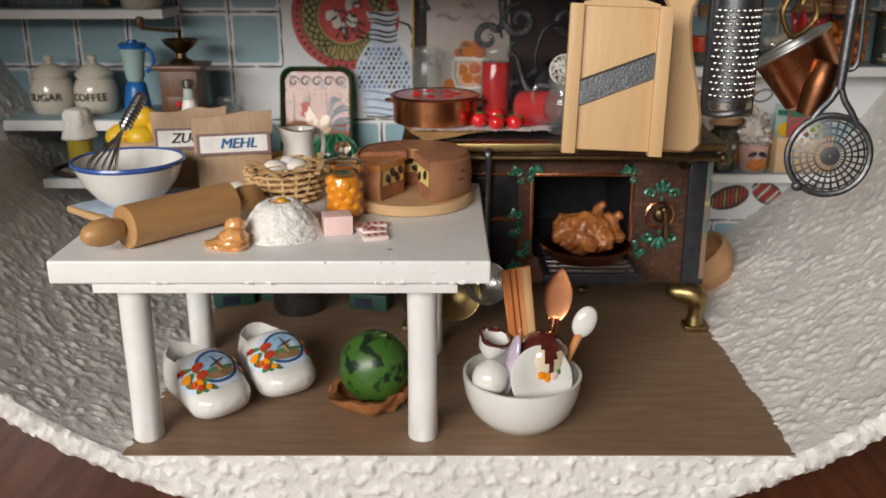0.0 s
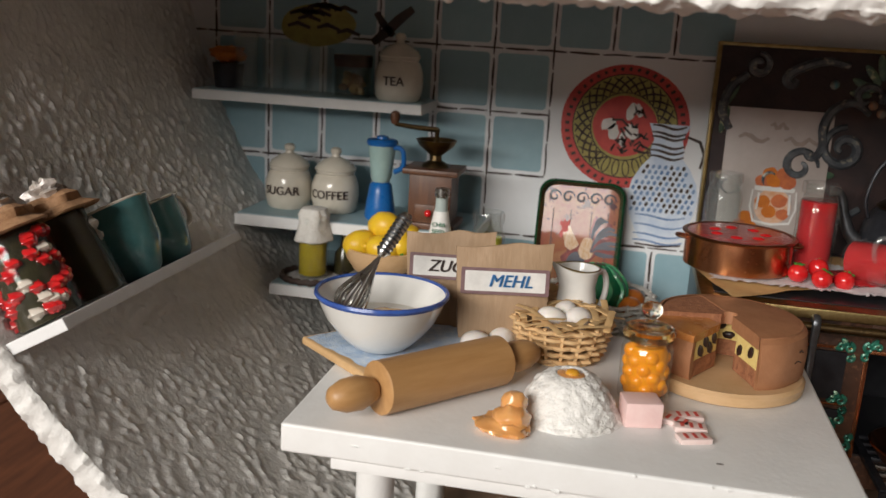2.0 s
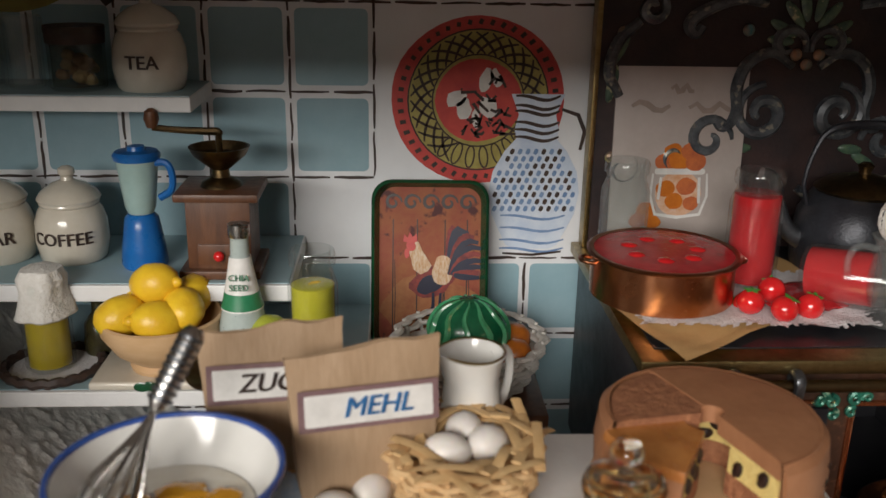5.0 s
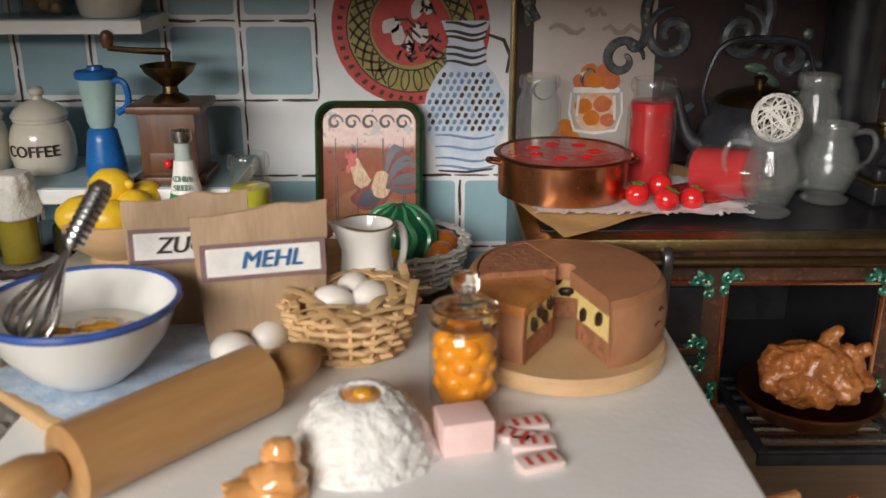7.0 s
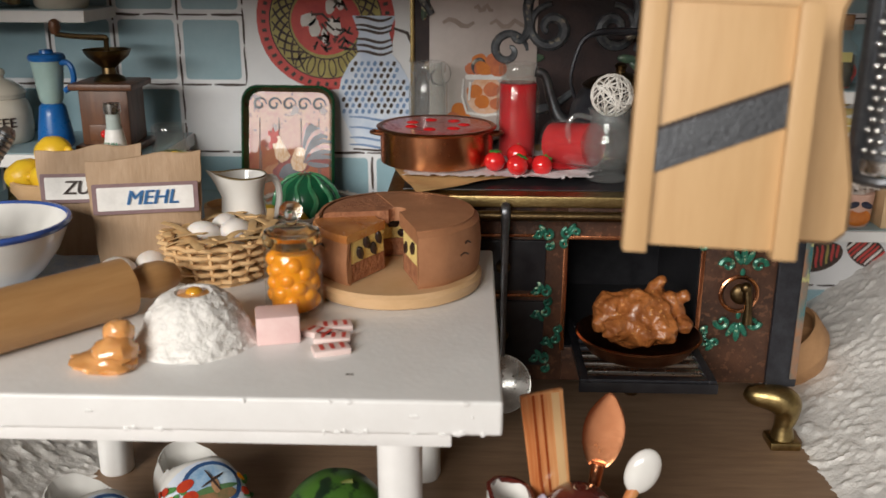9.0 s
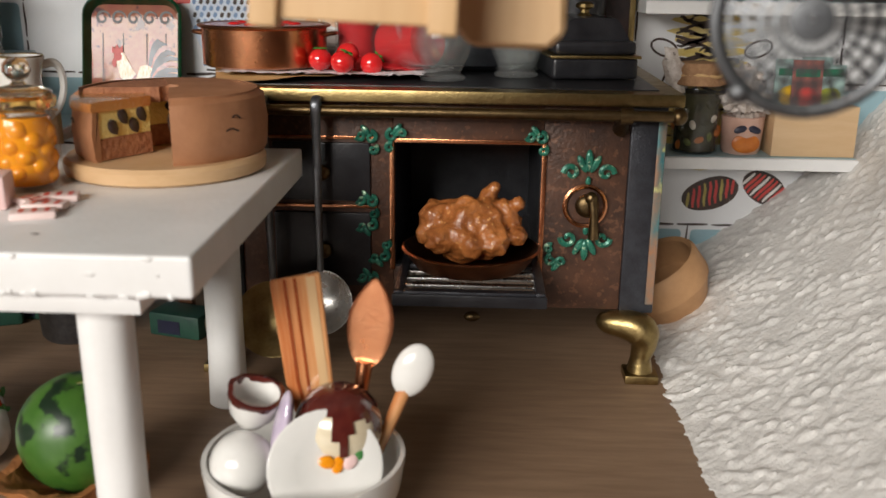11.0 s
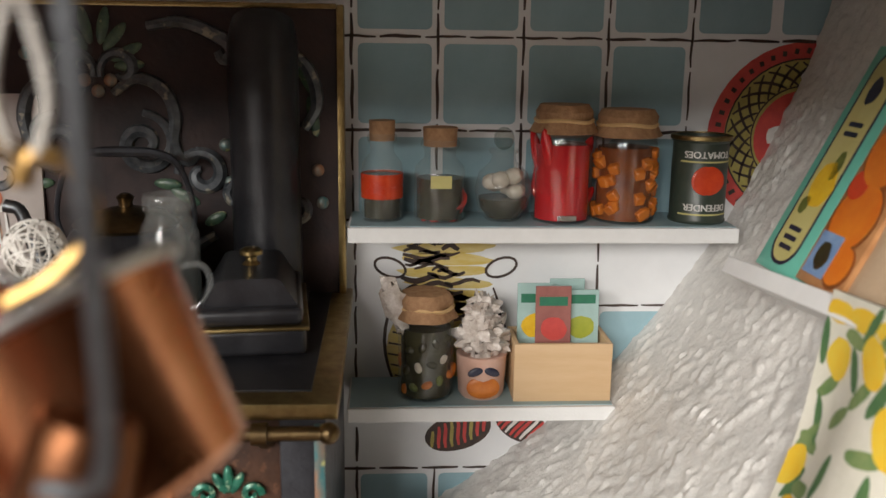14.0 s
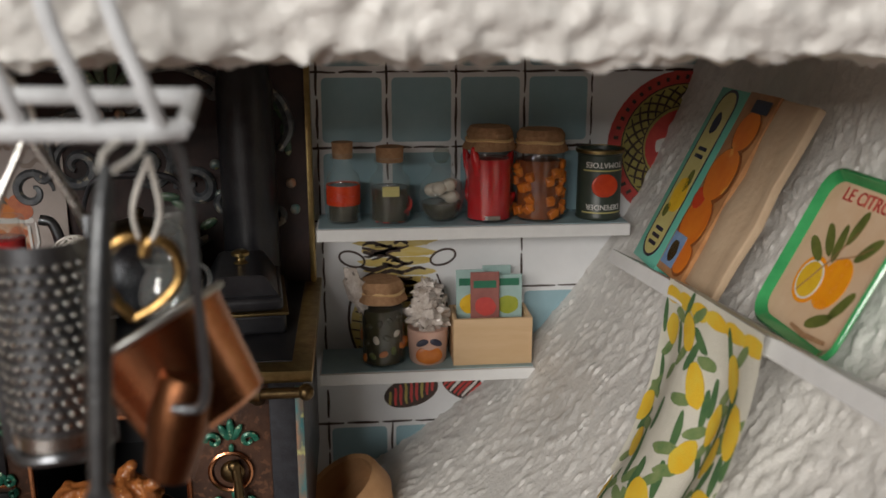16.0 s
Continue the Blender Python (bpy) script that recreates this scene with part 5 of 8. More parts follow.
for k, (x, y) in enumerate(((-7.35, 28.75), (-6.75, 29.35))):
    e = ball(0.43, 0.34, 0.34, 22, m=shift(0, 0, 0.33, 0, 8, 20 + 40 * k))
    tagged(part("egg", e, EGGSH), "white egg lying on the table", "egg", "eggs on the table").location = Vector((x, y, ZT)) * C

fl = thing("flour_heap", "heap of white flour with an egg yolk on top", "flour", -4.7, 25.75, ZT)
bm = bmesh.new()
na, nr = 96, 30
prof = [(1.22, 0.0), (1.12, 0.1), (1.0, 0.32), (0.9, 0.55), (0.78, 0.75), (0.62, 0.9), (0.46, 0.98), (0.36, 1.0), (0.3, 0.95), (0.18, 0.88), (0.0, 0.86)]
fine = []
for (r0, z0), (r1, z1) in zip(prof, prof[1:]):
    fine += [(r0 + (r1 - r0) * q / 4, z0 + (z1 - z0) * q / 4) for q in range(4)]
fine.append(prof[-1])
rings = []
for r, z in fine:
    ring = []
    for k in range(na):
        a = 2 * math.pi * k / na
        p = Vector((r * math.cos(a), r * math.sin(a), z))
        q = 0.07 * noise.noise(p * 4.5) + 0.075 * abs(noise.noise(p * 9)) + 0.03 * noise.noise(p * 18)
        if r < 0.33:
            q *= 0.4
        ring.append(bm.verts.new(p + Vector((p.x * 0.9, p.y * 0.9, 0.25)) * q))
    rings.append(ring)
for p, q in zip(rings, rings[1:]):
    for k in range(na):
        bm.faces.new((p[k], p[(k + 1) % na], q[(k + 1) % na], q[k]))
part("flour", bm, FLOURM, fl)
part("egg_white", lathe([(0, 1.0), (0.28, 0.99), (0.36, 0.95), (0.3, 0.9), (0, 0.9)], 20, 0.06), AMBER, fl)
part("yolk", ball(0.17, 0.17, 0.1, 14, m=shift(0.03, -0.02, 1.0)), YOLK, fl)

bm = ball(0.62, 0.5, 0.2, 26, 0.35, 1.6, m=shift(0, 0, 0.1))
ball(0.42, 0.4, 0.32, 18, 0.15, 2, bm=bm, m=shift(0.1, 0.05, 0.25))
ball(0.3, 0.27, 0.3, 16, 0.15, 2, bm=bm, m=shift(0.12, 0.28, 0.52, 20, 0, 0))
tagged(part("cracked_egg", bm, AMBER), "cracked raw egg with amber glossy shell half", "egg").location = Vector((-5.95, 24.45, ZT)) * C

jar = thing("apricot_jar", "glass jar of orange apricots with glass stopper", "jar", -3.03, 27.34, ZT)
part("glass", lathe([(0, 0), (0.56, 0), (0.61, 0.06), (0.61, 1.25), (0.54, 1.42), (0.50, 1.48), (0.58, 1.56), (0.60, 1.66), (0.54, 1.74)], 32), CLEAR, jar)
part("contents", lathe([(0, 0.10), (0.45, 0.10), (0.50, 0.2), (0.50, 1.2), (0.42, 1.34), (0, 1.36)], 28), SYRUP, jar, "amber syrup")
rng = random.Random(2)
for k in range(26):
    a, r = 2.4 * k, 0.37
    part("apricot", ball(0.2, 0.2, 0.19, 14, 0.04, 2, m=shift(r * math.cos(a), r * math.sin(a), 0.27 + 0.98 * k / 26)), ORANGE, jar)
part("neck_ring", lathe([(0.50, 1.46), (0.60, 1.52), (0.62, 1.60), (0.62, 1.68), (0.55, 1.74), (0.44, 1.72), (0.44, 1.48)], 30), solid_glass("amber_glass", (0.98, 0.78, 0.42)), jar, "thick amber-tinted neck")
part("stopper", lathe([(0, 1.66), (0.46, 1.70), (0.58, 1.78), (0.40, 1.86), (0.14, 1.92), (0.10, 1.98), (0.18, 2.04), (0.25, 2.16), (0.24, 2.28), (0.15, 2.38), (0, 2.41)], 28), solid_glass("stopper_glass", (0.98, 0.93, 0.82)), jar, "glass ball stopper")


def weave_basket(name, label, x, y, z, r0, r1, h, rows, material, stakes=17):
    t = thing(name, label, "basket", x, y, z)
    part("base", lathe([(0, 0), (r0, 0), (r0, 0.08), (0, 0.08)], 28), material, t)
    for k in range(rows):
        f = (k + 0.5) / rows
        r = r0 + (r1 - r0) * f ** 0.8
        pts = []
        for q in range(stakes * 4):
            a = 2 * math.pi * q / (stakes * 4)
            rr = r + 0.055 * math.cos(stakes * a + math.pi * (k % 2)) + 0.02 * noise.noise((a * 3, k, 0))
            pts.append((rr * math.cos(a), rr * math.sin(a), 0.05 + h * f + 0.025 * noise.noise((a * 4, k * 2, 5))))
        part("weaver", tube(pts, h / rows * 0.58, 6, closed=True, flat=0.5, up=(0, 0, 1)), material, t)
    for q in range(stakes):
        a = 2 * math.pi * q / stakes
        part("stake", tube([((r0 + (r1 - r0) * f ** 0.8) * math.cos(a), (r0 + (r1 - r0) * f ** 0.8) * math.sin(a), f * h + 0.04) for f in (0, 0.3, 0.6, 1.0)], 0.055, 5), material, t)
    return t


bsk = weave_basket("egg_basket", "small woven wicker basket with straw and white eggs", -5.2, 29.55, ZT, 0.95, 1.28, 1.05, 5, WICKER)
rng = random.Random(21)
for k in range(34):
    a = rng.uniform(0, 6.28)
    r = rng.uniform(0.75, 1.3)
    ln = rng.uniform(0.35, 0.7)
    p = Vector((r * math.cos(a), r * math.sin(a), 1.08 + rng.uniform(-0.08, 0.14)))
    t = a + math.pi / 2 + rng.uniform(-0.7, 0.7)
    e = Vector((math.cos(t), math.sin(t), rng.uniform(-0.35, 0.35))) * ln
    part("straw_strip", tube([p - e, p - e * 0.3 + Vector((0, 0, 0.06)), p + e * 0.4 + Vector((0, 0, 0.05)), p + e], 0.1, 5, flat=0.22, up=(0, 0, 1)), STRAW, bsk)
for k, (x, y) in enumerate(((-0.28, -0.2), (0.42, 0.05), (0.05, 0.5))):
    tagged(part("egg", ball(0.42, 0.34, 0.32, 20, m=shift(0, 0, 0, 0, 10, 50 * k)), EGGSH), "white egg lying in the straw basket", "egg", "eggs in the basket").location = Vector((-5.2 + x, 29.55 + y, ZT + 1.05)) * C
bm = lathe([(0, 0.4), (0.95, 0.55), (1.1, 0.85), (0.7, 0.8), (0, 0.78)], 20, 0.1)
part("straw_bed", bm, STRAW, bsk)

for k, (x, y, z, s, m_) in enumerate(((-3.1, 25.85, 0, 0.36, PINK),)):
    c = thing("sugar_cube", "pink sugar cube on the table", "sweet", x, y, ZT, rz=14)
    part("cube", box(-0.42, 0.42, -0.36, 0.36, 0, 0.58, 0.05), m_, c)
for k, (x, y, rz) in enumerate(((-2.05, 26.35, 15), (-2.0, 25.75, 5), (-1.95, 25.2, 20), (-2.3, 26.0, -25))):
    c = thing("pink_sweet", "flat pale pink sweet with red stripes", "sweet", x, y, ZT, rz=rz, group="pink sweets")
    part("sweet", box(-0.36, 0.36, -0.2, 0.2, 0, 0.13, 0.04), PINKL, c)
    bm = bmesh.new()
    for q in range(3):
        box(-0.22 + q * 0.2, -0.14 + q * 0.2, -0.12, 0.12, 0.13, 0.136, 0, bm=bm)
    part("stripes", bm, PR_RED, c, smooth=False)
bm = ball(0.09, 0.03, 0.01, 8, m=shift(0, 0, 0.004))
tagged(part("paint_chip", bm, INK), "tiny dark chip in the white table paint", "chip").location = Vector((-1.47, 24.24, ZT)) * C

# cut cake on its round board
cb = thing("cake_board", "round pale wooden cake board", "board", -1.05, 29.3, ZT)
part("board", lathe([(0, 0), (1.9, 0), (2.0, 0.06), (2.02, 0.28), (1.95, 0.36), (0, 0.36)], 44), WOOD_B, cb)
cake = thing("fruit_cake", "round brown cake with a cut slice, yellow inside", "cake", -1.0, 29.55, ZT + 0.36)
R, H = 1.92, 1.28
A0, A1 = -72, 240  # degrees kept, measured counter-clockwise from +x


def arc_solid(r_in, r_out, z0, z1, a0, a1, seg=60, bulge=0.0):
    bm = bmesh.new()
    zs = [z0, z0 + (z1 - z0) * 0.08, z0 + (z1 - z0) * 0.5, z0 + (z1 - z0) * 0.9, z1]
    ro = [r_out - 0.06, r_out, r_out + bulge, r_out - 0.03, r_out - 0.2]
    loops = []
    for k in range(seg + 1):
        a = radians(a0 + (a1 - a0) * k / seg)
        c, s = math.cos(a), math.sin(a)
        w = 0.05 * noise.noise((c * 2, s * 2, 3))
        loop = [bm.verts.new(((r + w) * c, (r + w) * s, z)) for r, z in zip(ro, zs)]
        loop += [bm.verts.new((r_in * c, r_in * s, z1)), bm.verts.new((r_in * c, r_in * s, z0))]
        loops.append(loop)
    m = len(loops[0])
    for p, q in zip(loops, loops[1:]):
        for k in range(m):
            bm.faces.new((p[k], p[(k + 1) % m], q[(k + 1) % m], q[k]))
    bm.faces.new(loops[0]), bm.faces.new(loops[-1])
    return bm


part("crust", arc_solid(1.78, R, 0, H, A0, 190, 70, 0.03), CAKE, cake, "smooth brown outer coat")
part("crust", arc_solid(1.78, R, 0, H - 0.2, 190, A1, 24, 0.03), CAKE, cake, "smooth brown outer coat")
part("sponge", arc_solid(0.55, 1.8, 0.44, H - 0.3, A0 + 1, A1 - 1, 50), CAKEYEL, cake, "yellow sponge with raisins")
part("base_layer", arc_solid(0.53, 1.82, 0.02, 0.45, A0 + 0.5, A1 - 0.5, 50), CAKETEX, cake)
part("top_coat", arc_solid(0.2, R - 0.16, H - 0.31, H + 0.02, A0, 112, 50), CAKE, cake)
part("torn_top", arc_solid(0.2, R - 0.2, H - 0.31, H + 0.0, 110, 190, 30), CAKETEX, cake, "rough broken top edge")
part("glazed_wedge", arc_solid(0.5, R + 0.02, H - 0.32, H - 0.12, 190, A1 + 0.5, 26), CAKECRUST, cake, "shiny golden crust")
for a, z in ((52, 0.78), (78, 0.58), (104, 0.82)):
    part("raisin", ball(0.07, 0.17, 0.1, 10, 0.2, 3, m=shift(0.53 * math.cos(radians(a)), 0.53 * math.sin(radians(a)), z, 0, 0, a)), RAISIN, cake)
for a, spots in ((A0, ((0.8, 0.62), (1.4, 0.78))), (A1, ((0.75, 0.82), (0.95, 0.62), (1.2, 0.82), (1.45, 0.64)))):
    c, s = math.cos(radians(a)), math.sin(radians(a))
    for r, z in spots:
        part("raisin", ball(0.11, 0.06, 0.16, 10, 0.2, 3, m=shift(r * c, r * s, z, 0, 25, a)), RAISIN, cake)
for a, z, ln in ((-40, 0.6, 9), (-35, 0.85, 6), (205, 0.45, 9), (212, 0.75, 7)):
    part("crack", tube([((R + 0.02) * math.cos(radians(a + q * ln / 4)), (R + 0.02) * math.sin(radians(a + q * ln / 4)), z + 0.04 * math.sin(q)) for q in range(5)], 0.018, 5), RAISIN, cake)


def paper_bag(name, x, y, w, h, dpt, rz, word, ink, label, tx=0.0):
    t = thing(name, label, "bag", x, y, ZT, rz=rz)
    bm = bmesh.new()
    nx, nz = 12, 14
    front, back = [], []
    for side, store in ((-1, front), (1, back)):
        for j in range(nz + 1):
            f = j / nz
            row = []
            for i in range(nx + 1):
                u = i / nx * 2 - 1
                ww = w / 2 * (0.86 + 0.14 * f)
                yy = side * dpt / 2 * (1 - 0.88 * f ** 1.6) * (1 - 0.35 * abs(u) ** 4)
                zz = h * f + (0.12 * noise.noise((u * 1.7, x, 2)) * f + 0.10 * u * f)
                row.append(bm.verts.new((ww * u + 0.03 * noise.noise((zz * 2, u, side)), yy + 0.05 * noise.noise((u * 2.4 + x, zz * 1.6, side)), zz)))
            store.append(row)
    for store in (front, back):
        for p, q in zip(store, store[1:]):
            for k in range(nx):
                bm.faces.new((p[k], p[k + 1], q[k + 1], q[k]))
    for j in range(nz):
        for i in (0, nx):
            bm.faces.new((front[j][i], front[j + 1][i], back[j + 1][i], back[j][i]))
    part("paper", bm, KRAFT, t)
    sl = math.degrees(math.atan2(dpt / 2 * 0.72, h * 0.8))
    M = shift(0.02, -dpt / 2 * 0.54 - 0.09, h * 0.68, -sl * 0.95, 0, 0)
    lab = part("label", slab(rounded(w * 0.82, h * 0.19, 0.02, 1), 0.03, m=M), PR_WHITE, t, "white label with printed word", smooth=False)
    fr = slab(rounded(w * 0.9, h * 0.25, 0.02, 1), 0.02, m=M)
    part("label_border", fr, mat("plum_border", (0.16, 0.09, 0.10), (0.22, 0.13, 0.13), scale=4), t, smooth=False)
    lettering(word, h * 0.165, ink, t, M @ shift(tx, -0.06, 0), shear=0.25, name="word", thick=0.004)
    return t


LABBLUE = mat("label_blue", (0.05, 0.22, 0.52), rough=0.5, scale=3)
paper_bag("flour_bag", -6.88, 29.75, 2.6, 2.8, 1.05, 13, "MEHL", LABBLUE, "brown paper flour bag with white printed label", 0.12)
paper_bag("sugar_bag", -8.5, 30.6, 2.5, 2.8, 0.95, 8, "ZUCKER", INK, "brown paper sugar bag with white printed label", 0.26)

jug = thing("milk_jug", "small white porcelain milk jug with gilded lip", "jug", -4.95, 31.1, ZT, rz=38)
jug.scale = (1, 1, 1.15)
bm = lathe([(0, 0), (0.5, 0), (0.56, 0.06), (0.6, 0.4), (0.56, 0.9), (0.5, 1.35), (0.55, 1.62), (0.62, 1.78), (0.56, 1.8), (0.48, 1.62), (0.43, 1.35), (0.48, 0.9), (0.5, 0.3), (0, 0.12)], 32)
for v in bm.verts:
    if v.co.z > 1.2 and v.co.x < 0:
        k = (v.co.z - 1.2) / 0.6
        v.co.x -= 0.28 * k * max(0, -v.co.x / 0.6) ** 3
        v.co.z += 0.16 * k * max(0, -v.co.x / 0.8) ** 3
part("body", bm, PORC, jug)
part("milk", lathe([(0, 1.45), (0.46, 1.44), (0.46, 1.3), (0, 1.3)], 24), PORC, jug)
part("handle", tube([(0.5, 0, 1.6), (0.85, 0, 1.62), (0.98, 0, 1.25), (0.85, 0, 0.8), (0.55, 0, 0.55)], 0.085, 8), PORC, jug)
part("gilt_lip", tube([(0.58 * math.cos(k / 30 * 6.283) - (0.25 * max(0, -math.cos(k / 30 * 6.283)) ** 3), 0.58 * math.sin(k / 30 * 6.283), 1.8 + 0.14 * max(0, -math.cos(k / 30 * 6.283)) ** 3) for k in range(30)], 0.025, 5, closed=True), BRASS, jug, "worn gilt rim")

# ---- on the back-wall shelves ----


def stone_jar(x, y, z, word, label):
    t = thing("storage_jar", label, "jar", x, y, z, group="lettered storage jars")
    part("body", lathe([(0, 0), (0.72, 0), (0.8, 0.08), (0.88, 0.5), (0.86, 1.0), (0.76, 1.3), (0.68, 1.4), (0.72, 1.46), (0.7, 1.52), (0.6, 1.5), (0, 1.45)], 36), PORC_D, t)
    part("lid", lathe([(0.74, 1.52), (0.76, 1.58), (0.66, 1.74), (0.42, 1.92), (0.16, 2.02), (0.14, 2.1), (0.2, 2.18), (0.19, 2.3), (0.1, 2.36), (0, 2.37)], 32), PORC_D, t)
    lettering(word, 0.44, INK, t, shift(0, 0, 0.7, 0, 0, 0), bend=0.9, name="word")
    return t


stone_jar(-16.2, 38.3, 7.37, "SUGAR", "cream stoneware jar with lid lettered SUGAR")
stone_jar(-14.4, 38.3, 7.37, "COFFEE", "cream stoneware jar with lid lettered COFFEE")
stone_jar(-12.25, 38.7, 11.57, "TEA", "cream stoneware jar with lid lettered TEA")

bl = thing("blender", "toy blender with blue base and lid", "blender", -12.5, 37.7, 7.37)
part("base", lathe([(0, 0), (0.5, 0), (0.56, 0.1), (0.52, 0.5), (0.44, 1.0), (0.4, 1.25), (0.3, 1.35), (0, 1.35)], 24), BLUEPL, bl)
part("jug", lathe([(0, 1.35), (0.3, 1.36), (0.36, 1.5), (0.42, 2.0), (0.5, 2.7), (0.46, 2.7), (0, 2.66)], 24), PALEPL, bl, "pale translucent jug")
part("lid", lathe([(0.54, 2.68), (0.56, 2.8), (0.5, 2.88), (0.22, 2.9), (0.2, 3.0), (0, 3.02)], 24), BLUEPL, bl, "blue lid")
part("handle", tube([(0.42, -0.1, 2.62), (0.72, -0.12, 2.6), (0.84, -0.14, 2.3), (0.78, -0.12, 1.95), (0.5, -0.08, 1.75)], 0.09, 8), BLUEPL, bl)

ml = thing("coffee_mill", "dark wooden coffee mill with brass hopper and crank", "coffee mill", -10.5, 37.5, 7.37)
part("base", box(-0.95, 0.95, -0.9, 0.9, 0, 0.22, 0.05), WOOD_DK, ml)
part("body", box(-0.75, 0.75, -0.72, 0.72, 0.22, 1.9, 0.04), WOOD_DK, ml)
part("top", box(-0.98, 0.98, -0.92, 0.92, 1.9, 2.1, 0.06), WOOD_DK, ml)
dw = part("drawer", box(-0.5, 0.5, -0.78, -0.7, 0.35, 0.85, 0.03), WOOD_DK, ml)
part("knob", ball(0.13, 0.13, 0.13, 12, m=shift(0, -0.85, 0.58)), REDPAINT, dw, "red round knob")
part("hopper", lathe([(0, 2.1), (0.5, 2.1), (0.45, 2.2), (0.22, 2.32), (0.2, 2.5), (0.35, 2.62), (0.62, 2.85), (0.72, 3.05), (0.66, 3.05), (0.55, 2.85), (0, 2.7)], 32), DKBRASS, ml, "brass hopper")
part("crank", tube([(0, 0, 2.7), (0, 0, 3.3), (0, 0, 3.38), (-0.3, 0, 3.4), (-1.0, -0.05, 3.44), (-1.5, -0.1, 3.5)], [0.08, 0.08, 0.1, 0.09, 0.08, 0.08], 8), DKBRASS, ml)
part("crank_knob", lathe([(0, 0), (0.12, 0), (0.18, 0.2), (0.15, 0.38), (0.06, 0.45), (0, 0.45)], 14), WOOD_DK, ml, m=shift(-1.5, -0.1, 3.5))

# low shelf: lemons, bottles, preserves
lb = thing("serving_board", "cream ceramic board with painted green leaf", "board", -11.75, 35.9, 5.34)
part("board", box(-1.5, 1.3, -1.0, 1.2, 0, 0.2, 0.08, 3), PORC_D, lb)
for k in range(4):
    part("painted_leaf", ball(0.2, 0.02, 0.12, 10, m=shift(-0.3 + 0.22 * k, -1.01, 0.1, 0, 30 * k, 0)), TREY, lb)
fb = thing("fruit_bowl", "pale turned wooden bowl full of lemons", "bowl", -11.75, 35.9, 5.55)
part("bowl", lathe([(0, 0), (0.75, 0), (0.78, 0.1), (0.7, 0.2), (1.1, 0.5), (1.38, 0.95), (1.4, 1.25), (1.33, 1.28), (1.25, 1.0), (0.95, 0.6), (0, 0.4)], 40), WOOD_B, fb)
for k, (x, y, z, rz) in enumerate(((-0.78, -0.4, 1.25, 30), (0.05, -0.65, 1.2, 200), (0.55, -0.2, 1.35, 110), (-0.1, 0.1, 1.85, -20), (0.6, 0.5, 1.4, 60), (-0.5, 0.6, 1.2, 150))):
    lm = thing("lemon", "bright yellow lemon with green tip in a bowl", "lemon", -11.75 + x, 35.9 + y, 5.55 + z, 0, -10, rz, group="lemons in the bowl")
    bm = ball(0.55, 0.44, 0.44, 20, 0.05, 2)
    ball(0.14, 0.12, 0.12, 10, bm=bm, m=shift(0.53, 0, 0))
    part("rind", bm, LEMON, lm, m=shift(0, 0, 0.12, s=1.1))
    part("stem_end", lathe([(0, 0), (0.09, 0), (0.07, 0.05), (0, 0.06)], 6), LEAFG, lm, "green stem end", m=shift(-0.53, 0, 0, 0, -90, 0))
bt = thing("drink_bottle", "clear bottle of cloudy drink with green label", "bottle", -9.85, 35.75, 5.34)
part("glass", lathe([(0, 0), (0.5, 0), (0.55, 0.1), (0.55, 1.3), (0.42, 1.9), (0.22, 2.9), (0.2, 3.4), (0.22, 3.45), (0, 3.45)], 28), MILKY, bt)
part("label", lathe([(0.49, 1.72), (0.45, 1.85), (0.3, 2.6), (0.245, 2.95)], 28), PR_WHITE, bt, "white and green label")
part("label_band", lathe([(0.485, 1.75), (0.425, 1.98), (0.40, 2.12)], 28), GREENLAB, bt)
part("cap", lathe([(0, 3.4), (0.23, 3.4), (0.25, 3.5), (0.24, 3.7), (0, 3.74)], 20), STEEL, bt)
lettering("CHIA", 0.2, GREENLAB, bt, shift(0, -0.36, 2.52, -14), name="word", thick=0.012)
lettering("SEED", 0.2, GREENLAB, bt, shift(0, -0.41, 2.3, -14), name="word", thick=0.012)
jj = glass_jar("lemonade_jar", -8.25, 35.9, 5.34, 0.58, 3.05, "glass jar of yellow lemonade", JUICE, 1.0)
for k in range(3):
    part("lemon_slice", lathe([(0, 0), (0.34, 0), (0.34, 0.06), (0, 0.06)], 18), LEMON, jj, m=shift(-0.05 + 0.08 * k, -0.1, 1.7 + 0.13 * k, 40, 10 * k, 0))
for k, (x, y, m_, w) in enumerate(((-9.25, 34.9, PEARG, "green pear"), (-8.45, 34.7, LEMON, "yellow lemon"))):
    t = thing("fruit", "%s on the low shelf" % w, "fruit", x, y + 0.6, 6.55 - 0.2 * k, 0, 0, 40 * k)
    bm = ball(0.46, 0.42, 0.38, 20, 0.06, 2)
    ball(0.25, 0.22, 0.22, 14, bm=bm, m=shift(0.38, 0, 0.06))
    part("flesh", bm, m_, t)
t = thing("wooden_crate", "low pale crate under the loose fruit", "crate", -8.85, 35.4, 5.34)
part("body", box(-1.0, 1.0, -0.45, 0.55, 0, 0.8, 0.04), WOOD_L, t)
pot_l = thing("wooden_tub", "round pale wooden tub behind the flour bag", "tub", -6.2, 34.2, 4.36)
part("tub", lathe([(0, 0), (0.6, 0), (0.66, 0.1), (0.66, 2.1), (0.58, 2.12), (0.58, 1.9), (0, 1.9)], 24), WOOD_L, pot_l)

